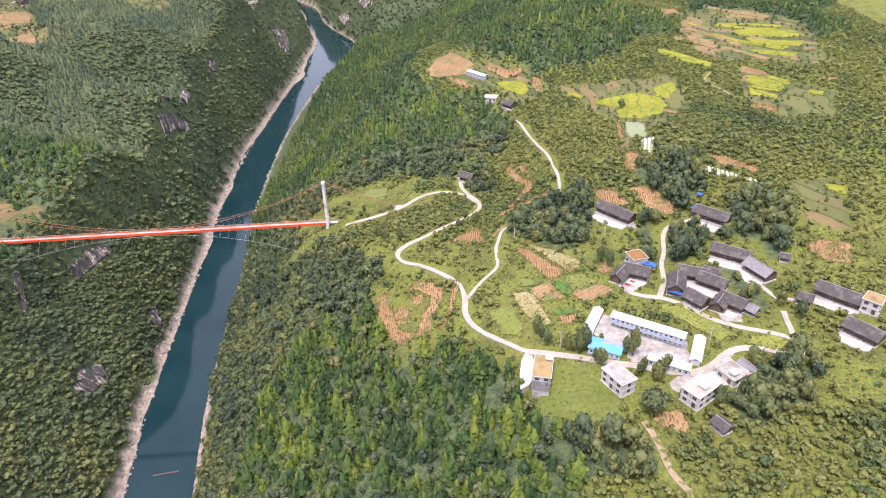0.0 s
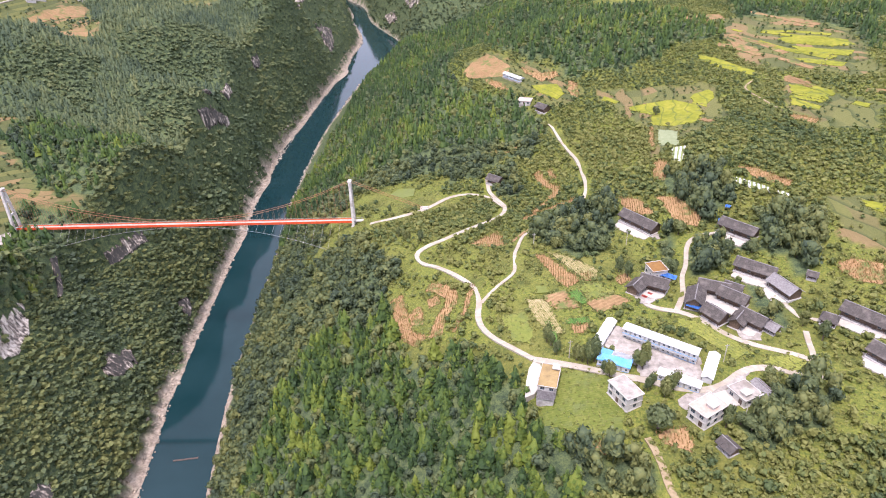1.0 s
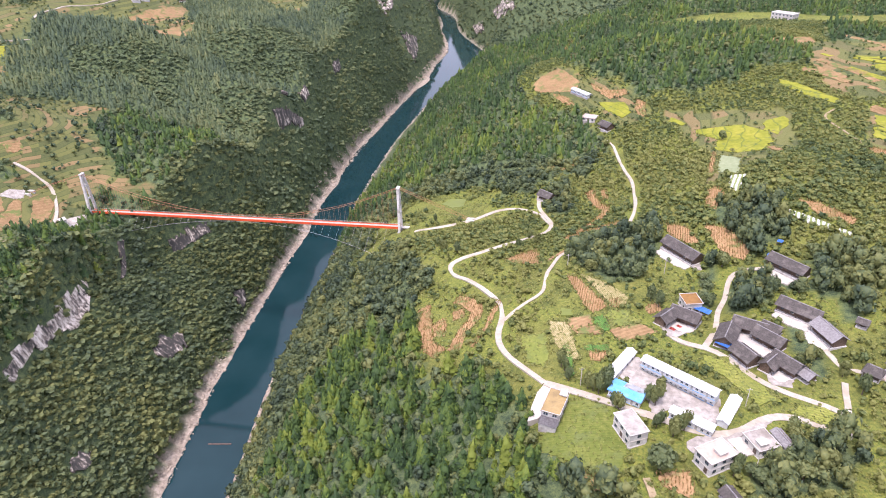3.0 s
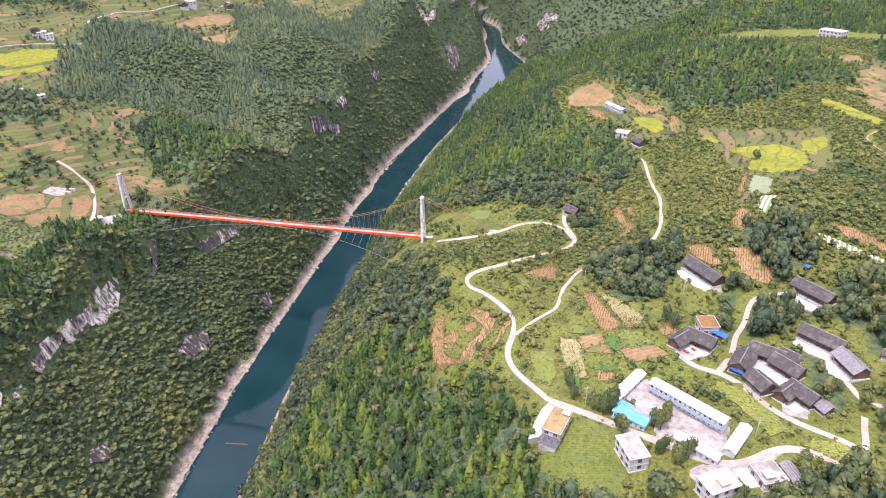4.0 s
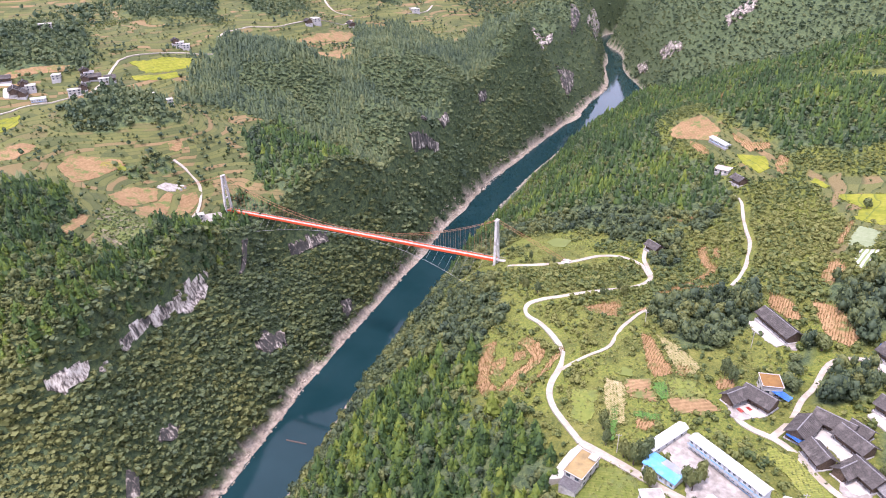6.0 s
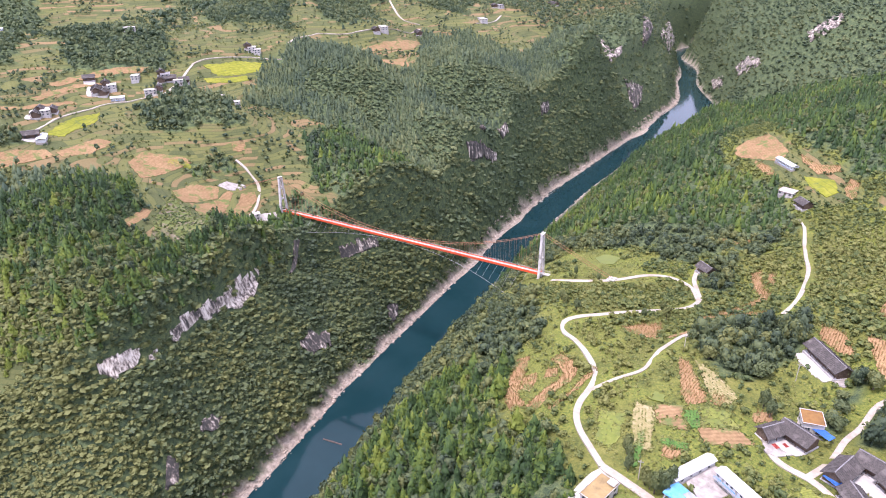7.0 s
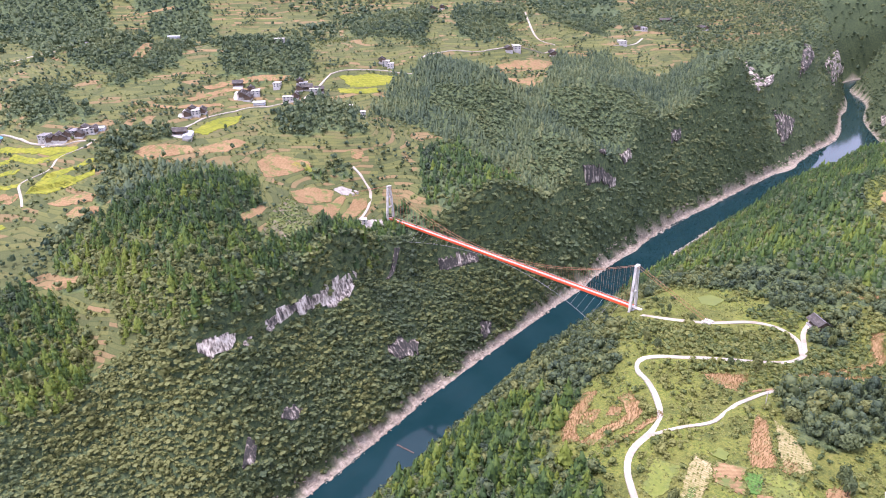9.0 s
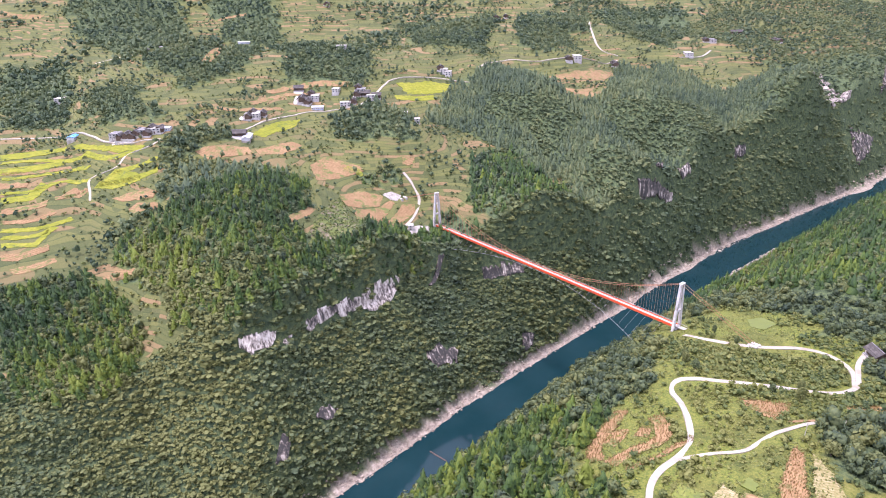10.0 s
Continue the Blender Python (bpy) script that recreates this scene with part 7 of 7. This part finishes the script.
def thickets():
    """Taller shrubs and small trees on the eastern slopes."""
    x, y = jittered(rng, -130, 200, 95, 440, 3.3)
    k, d = cover(x, y), river_off(x, y)
    south = (y < 172) & (x > 40)
    clump = wobble(x, y, 13.0, 6.0) + 0.6 * wobble(x, y, 5.0, 2.0)
    m = ((k == 3) | ((k == 5) & (clump > 0.5))) & (d > 0) & read(FREE, x, y, True) & (rng.random(len(x)) < np.where(south, 0.8, np.where(clump > 0.22, 0.62, 0.07)))
    plant("thicket", x[m], y[m], 3, NEAR_BROAD, 1.2, 2.2, 0.9, SHRUB, "lush green shrubs and saplings on the eastern slopes", "shrubs", 0.12, 0.5)


def field_trees():
    x, y = jittered(rng, -1300, -200, -100, 1300, 5.8)
    k, d = cover(x, y), river_off(x, y)
    clump = wobble(x, y, 27.0, 4.0) + 0.7 * wobble(x, y, 10.0, 8.0)
    m = (k == 4) & (d < -HALF - 60) & read(FREE, x, y, True) & (rng.random(len(x)) < np.where(clump > 0.36, 0.85, 0.07))
    plant("field_trees", x[m], y[m], 1, FAR_BROAD, 1.8, 3.2, 0.95, HAZED_FOLIAGE, "clumps of trees between the western terraces", "trees", -0.06)


def maize():
    """Dry stalks on each maize plot, in rows."""
    for ob, poly in MAIZE:
        xs, ys = [p[0] for p in poly], [p[1] for p in poly]
        x, y = jittered(rng, min(xs), max(xs), min(ys), max(ys), 0.85)
        x = np.round(x / 1.1) * 1.1 + rng.normal(0, 0.12, len(x))
        m = inside(x, y, poly) & (rng.random(len(x)) < 0.85)
        x, y = x[m], y[m]
        if not len(x):
            continue
        stalks = []
        for _ in range(4):
            pieces = []
            for q in range(4):
                t = rng.uniform(0, math.tau)
                o, s = np.array([math.cos(t), math.sin(t), 0]), np.array([-math.sin(t), math.cos(t), 0])
                pieces.append((np.array([s * 0.10, -s * 0.10, o * 0.42 + [0, 0, rng.uniform(0.7, 1.5)]]), [(0, 1, 2)]))
            pieces.append((np.array([[0.09, 0, 0], [-0.09, 0, 0], [0, 0.05, 1.6]]), [(0, 1, 2)]))
            stalks.append(merge(pieces))
        crop = mass("stalks", stalks, x, y, height(x, y) + 0.25, np.clip(rng.normal(1.0, 0.15, len(x)), 0.6, 1.4), np.ones(len(x)), np.clip(0.5 + 0.3 * wobble(x, y, 6.0, 1.0) + rng.normal(0, 0.2, len(x)), 0, 1), STALK, "dry maize stalks", "", rng)
        crop.parent = ob


def crops():
    """Low plants on the green plots, and rank growth along the edges of all plots."""
    blade = [tuft(rng, 4, 0.6) for _ in range(6)]
    for ob, poly, kind in CROPS:
        xs, ys = [p[0] for p in poly], [p[1] for p in poly]
        x, y = jittered(rng, min(xs), max(xs), min(ys), max(ys), 0.95)
        if kind in ("greens", "stubble", "rapeseed"):
            x = np.round((x + 0.4 * y) / 1.3) * 1.3 - 0.4 * y + rng.normal(0, 0.12, len(x))
        m = inside(x, y, poly) & (rng.random(len(x)) < {"mown": 0.5, "meadow": 0.4, "rapeseed": 0.8, "greens": 0.85, "stubble": 0.5, "scree": 0.22}[kind])
        x, y = x[m], y[m]
        if len(x):
            tone = {"mown": 0.72, "meadow": 0.70, "rapeseed": 0.70, "greens": 0.35, "stubble": 0.85, "scree": 0.35}[kind]
            low = mass("crop", blade, x, y, height(x, y) + 0.22, np.clip(rng.normal(1.1 if kind == 'scree' else 0.42, 0.1, len(x)), 0.2, 1.6), np.full(len(x), 0.8), np.clip(tone + 0.2 * wobble(x, y, 7.0, 1.0) + rng.normal(0, 0.14, len(x)), 0, 1), SHRUB, "low leafy crop plants", "", rng)
            low.parent = ob
    X, Y = [], []
    for poly in EDGES:
        for (ax, ay), (bx, by) in zip(poly, poly[1:] + poly[:1]):
            n = int(math.hypot(bx - ax, by - ay) / 0.7)
            u = rng.random(n)
            X.append(ax + (bx - ax) * u + rng.normal(0, 0.7, n))
            Y.append(ay + (by - ay) * u + rng.normal(0, 0.7, n))
    x, y = np.concatenate(X), np.concatenate(Y)
    plant("edge_weeds", x, y, 3, WEED, 0.5, 0.9, 0.8, SHRUB, "rank weeds along the edges of the plots", "weeds", 0.30, 0.2)


def boulders():
    """Bare rocks along the water's edge."""
    pieces = []
    for _ in range(7):
        bm = bmesh.new()
        bmesh.ops.create_icosphere(bm, subdivisions=1, radius=1)
        for v in bm.verts:
            v.co *= rng.uniform(0.65, 1.15)
            v.co.z *= 0.65
        pieces.append((np.array([v.co[:] for v in bm.verts]), [[v.index for v in f.verts] for f in bm.faces]))
        bm.free()
    line = curve(RIVER, 1.6)
    line = line[(line[:, 1] > 60) & (line[:, 1] < 1500)]
    d = np.gradient(line, axis=0)
    d /= np.linalg.norm(d, axis=1)[:, None]
    side = np.c_[-d[:, 1], d[:, 0]]
    wide = half_width(line[:, 1])[:, None]
    west = np.vstack([line + side * (wide + rng.uniform(-1.2, 8.0, (len(line), 1))) for _ in range(4)])
    east = line - side * (wide + rng.uniform(-1.0, 2.2, (len(line), 1)))
    p = np.vstack([west, east])
    keep = np.abs(river_off(p[:, 0], p[:, 1])) > HALF - 1.5
    p = p[keep]
    size = np.clip(rng.lognormal(-0.55, 0.5, len(p)), 0.25, 1.9) * (1 + (p[:, 1] > 500) * 0.5)
    mass("bank_rocks", pieces, p[:, 0], p[:, 1], np.maximum(height(p[:, 0], p[:, 1]), 0.0) + 0.05, size, np.ones(len(p)), rng.random(len(p)), BOULDER, "pale bare rocks along the river bank", "rocks", rng)


def build_tree(seed):
    """One broad tree, crown radius 1, to be copied at many sizes."""
    r = np.random.default_rng(seed)
    tree = thing("tree", 0, 0, 0, 0, "leafy broad tree with a rounded uneven crown", "tree", "trees about the village")
    bole = bmesh.new()
    rings = []
    for z, w, dx in ((-0.3, 0.16, 0), (0.0, 0.11, 0), (0.5, 0.085, 0.02), (1.0, 0.06, 0.05), (1.4, 0.03, 0.03)):
        rings.append([bole.verts.new((dx + math.cos(math.tau * k / 7) * w, math.sin(math.tau * k / 7) * w, z)) for k in range(7)])
    for p, q in zip(rings[:-1], rings[1:]):
        for k in range(7):
            bole.faces.new((p[k], p[(k + 1) % 7], q[(k + 1) % 7], q[k]))
    part("trunk", bole, BARK, tree, "brown bark trunk")
    for k in range(4):
        limb = bmesh.new()
        a = math.tau * k / 4 + r.uniform(0, 1)
        tube(limb, [(0.02, 0, 0.6 + 0.12 * k), (math.cos(a) * 0.3, math.sin(a) * 0.3, 0.95 + 0.1 * k), (math.cos(a) * 0.6, math.sin(a) * 0.6, 1.2 + 0.12 * k)], 0.03, 5)
        part("limb", limb, BARK, tree)
    v, t = broad_crown(r, 420, 13, 0.17)
    me = bpy.data.meshes.new("crown")
    me.from_pydata([tuple(q) for q in v], [], [tuple(int(i) for i in f) for f in t])
    me.attributes.new("tint", 'FLOAT', 'POINT').data.foreach_set("value", np.full(len(v), 0.38 + 0.09 * seed % 0.4, np.float32))
    me.materials.append(LEAF)
    new("crown", me).parent = tree
    return tree


def village_trees():
    spots = [(67.8, 169.2, 5.0), (63.6, 197.7, 2.2), (65.7, 197.0, 2.3), (66.9, 201.8, 2.2), (66.3, 186.2, 1.7), (67.7, 188.0, 1.6), (73.5, 186.3, 2.1), (75.4, 187.6, 2), (71.8, 183.9, 2.2), (48.6, 200.9, 2.3), (47.0, 202.8, 2.3), (46.0, 199.7, 2.2), (44.0, 201.0, 2.0), (41.9, 201.8, 1.8), (48.9, 206.6, 2.0), (34.5, 205.6, 1.6), (32.3, 211.0, 1.8), (30.7, 213.1, 2.0), (53.5, 192.5, 2.0), (51.5, 194.2, 1.5), (91.0, 174.4, 1.8), (89.6, 171.2, 1.7), (110.3, 198.6, 2.4), (110.1, 193.6, 2.4), (110.3, 188.9, 2.6), (56.2, 284.3, 4.2), (47.1, 291.9, 3.6), (38.9, 294.3, 3.4), (34.6, 286.7, 3), (85.6, 277.9, 3), (86.6, 266.7, 2.6), (84.5, 285.5, 2.6), (93.1, 296.0, 3.4), (89.7, 300.8, 3), (65.8, 258.6, 2), (62.4, 263.1, 2.2), (-51.1, 358.4, 1.5), (-48.5, 312.1, 1.8), (-45.4, 308.0, 1.8), (-37.6, 305.4, 1.8), (-69.2, 365.5, 1.4), (-52.9, 317.2, 1.6), (100.5, 276.7, 3), (106.3, 278.9, 3), (113.9, 282.6, 2.6), (123.2, 280.0, 2.6), (117.6, 235.2, 2.4), (124.0, 239.1, 2.4), (131.2, 230.2, 2), (135.7, 221.5, 2.2), (97.7, 170.8, 3.4), (104.8, 176.6, 3.8), (109.9, 175.7, 3.8), (117.4, 183.1, 3.4), (122.4, 183.4, 3), (94.7, 173.0, 2.4), (132.0, 305.0, 3.6), (139.6, 307.9, 3.8), (145.5, 300.4, 3.8), (148.5, 289.9, 3.6), (156.8, 307.0, 3.4), (138.6, 286.1, 3.2), (141.4, 276.0, 3), (105.7, 331.6, 3), (114.9, 328.1, 3), (98.3, 339.4, 2.8), (119.5, 323.1, 2.8), (-3.1, 335.1, 1.8), (2.5, 324.7, 2.0), (-6.3, 317.4, 1.6), (6.1, 405.8, 2.6), (0.8, 416.3, 2.4), (9.4, 391.9, 2.0), (50.8, 313.4, 3.2), (42.7, 314.4, 3), (54.3, 327.1, 3), (101.4, 453.0, 3.0)]
    stock = [build_tree(k + 1) for k in range(5)]
    for n, (x, y, r) in enumerate(spots):
        m = pose(x, y, ground_at(x, y), 0, 0, 77 * n) @ Matrix.Diagonal((r, r, r * ((1.0 if r > 2.3 else 2.1) + 0.15 * math.sin(3 * n)), 1))
        si, sj, gx, gy = cells([(x, y)], r)
        FREE[si, sj] &= np.hypot(gx - x, gy - y) > r * 0.8
        if n < len(stock):
            stock[n].matrix_basis = m
            stock[n].scale = m.to_scale()
        else:
            s = stock[n % len(stock)]
            made = copy_thing(s, Matrix.Identity(4))
            made.matrix_basis = m


village_trees()
woods()
scrub()
thickets()
field_trees()
maize()
crops()
boulders()


def log_boom(x0, y0, x1, y1):
    """A line of dark logs chained across part of the river."""
    boom = thing("log_boom", x0, y0, 0.0, math.degrees(math.atan2(y1 - y0, x1 - x0)), "dark floating log boom lying across the calm river", "log boom")
    n = 5
    long = math.hypot(x1 - x0, y1 - y0) / n
    for k in range(n):
        bm = bmesh.new()
        tube(bm, [(k * long + 0.1, 0.1 * (k % 2), 0.05), (k * long + long / 2, 0.05, 0.12), ((k + 1) * long - 0.1, 0.12 * ((k + 1) % 2), 0.05)], 0.55, 7)
        part("log", bm, DOOR, boom)


log_boom(-181, 243, -167, 247)
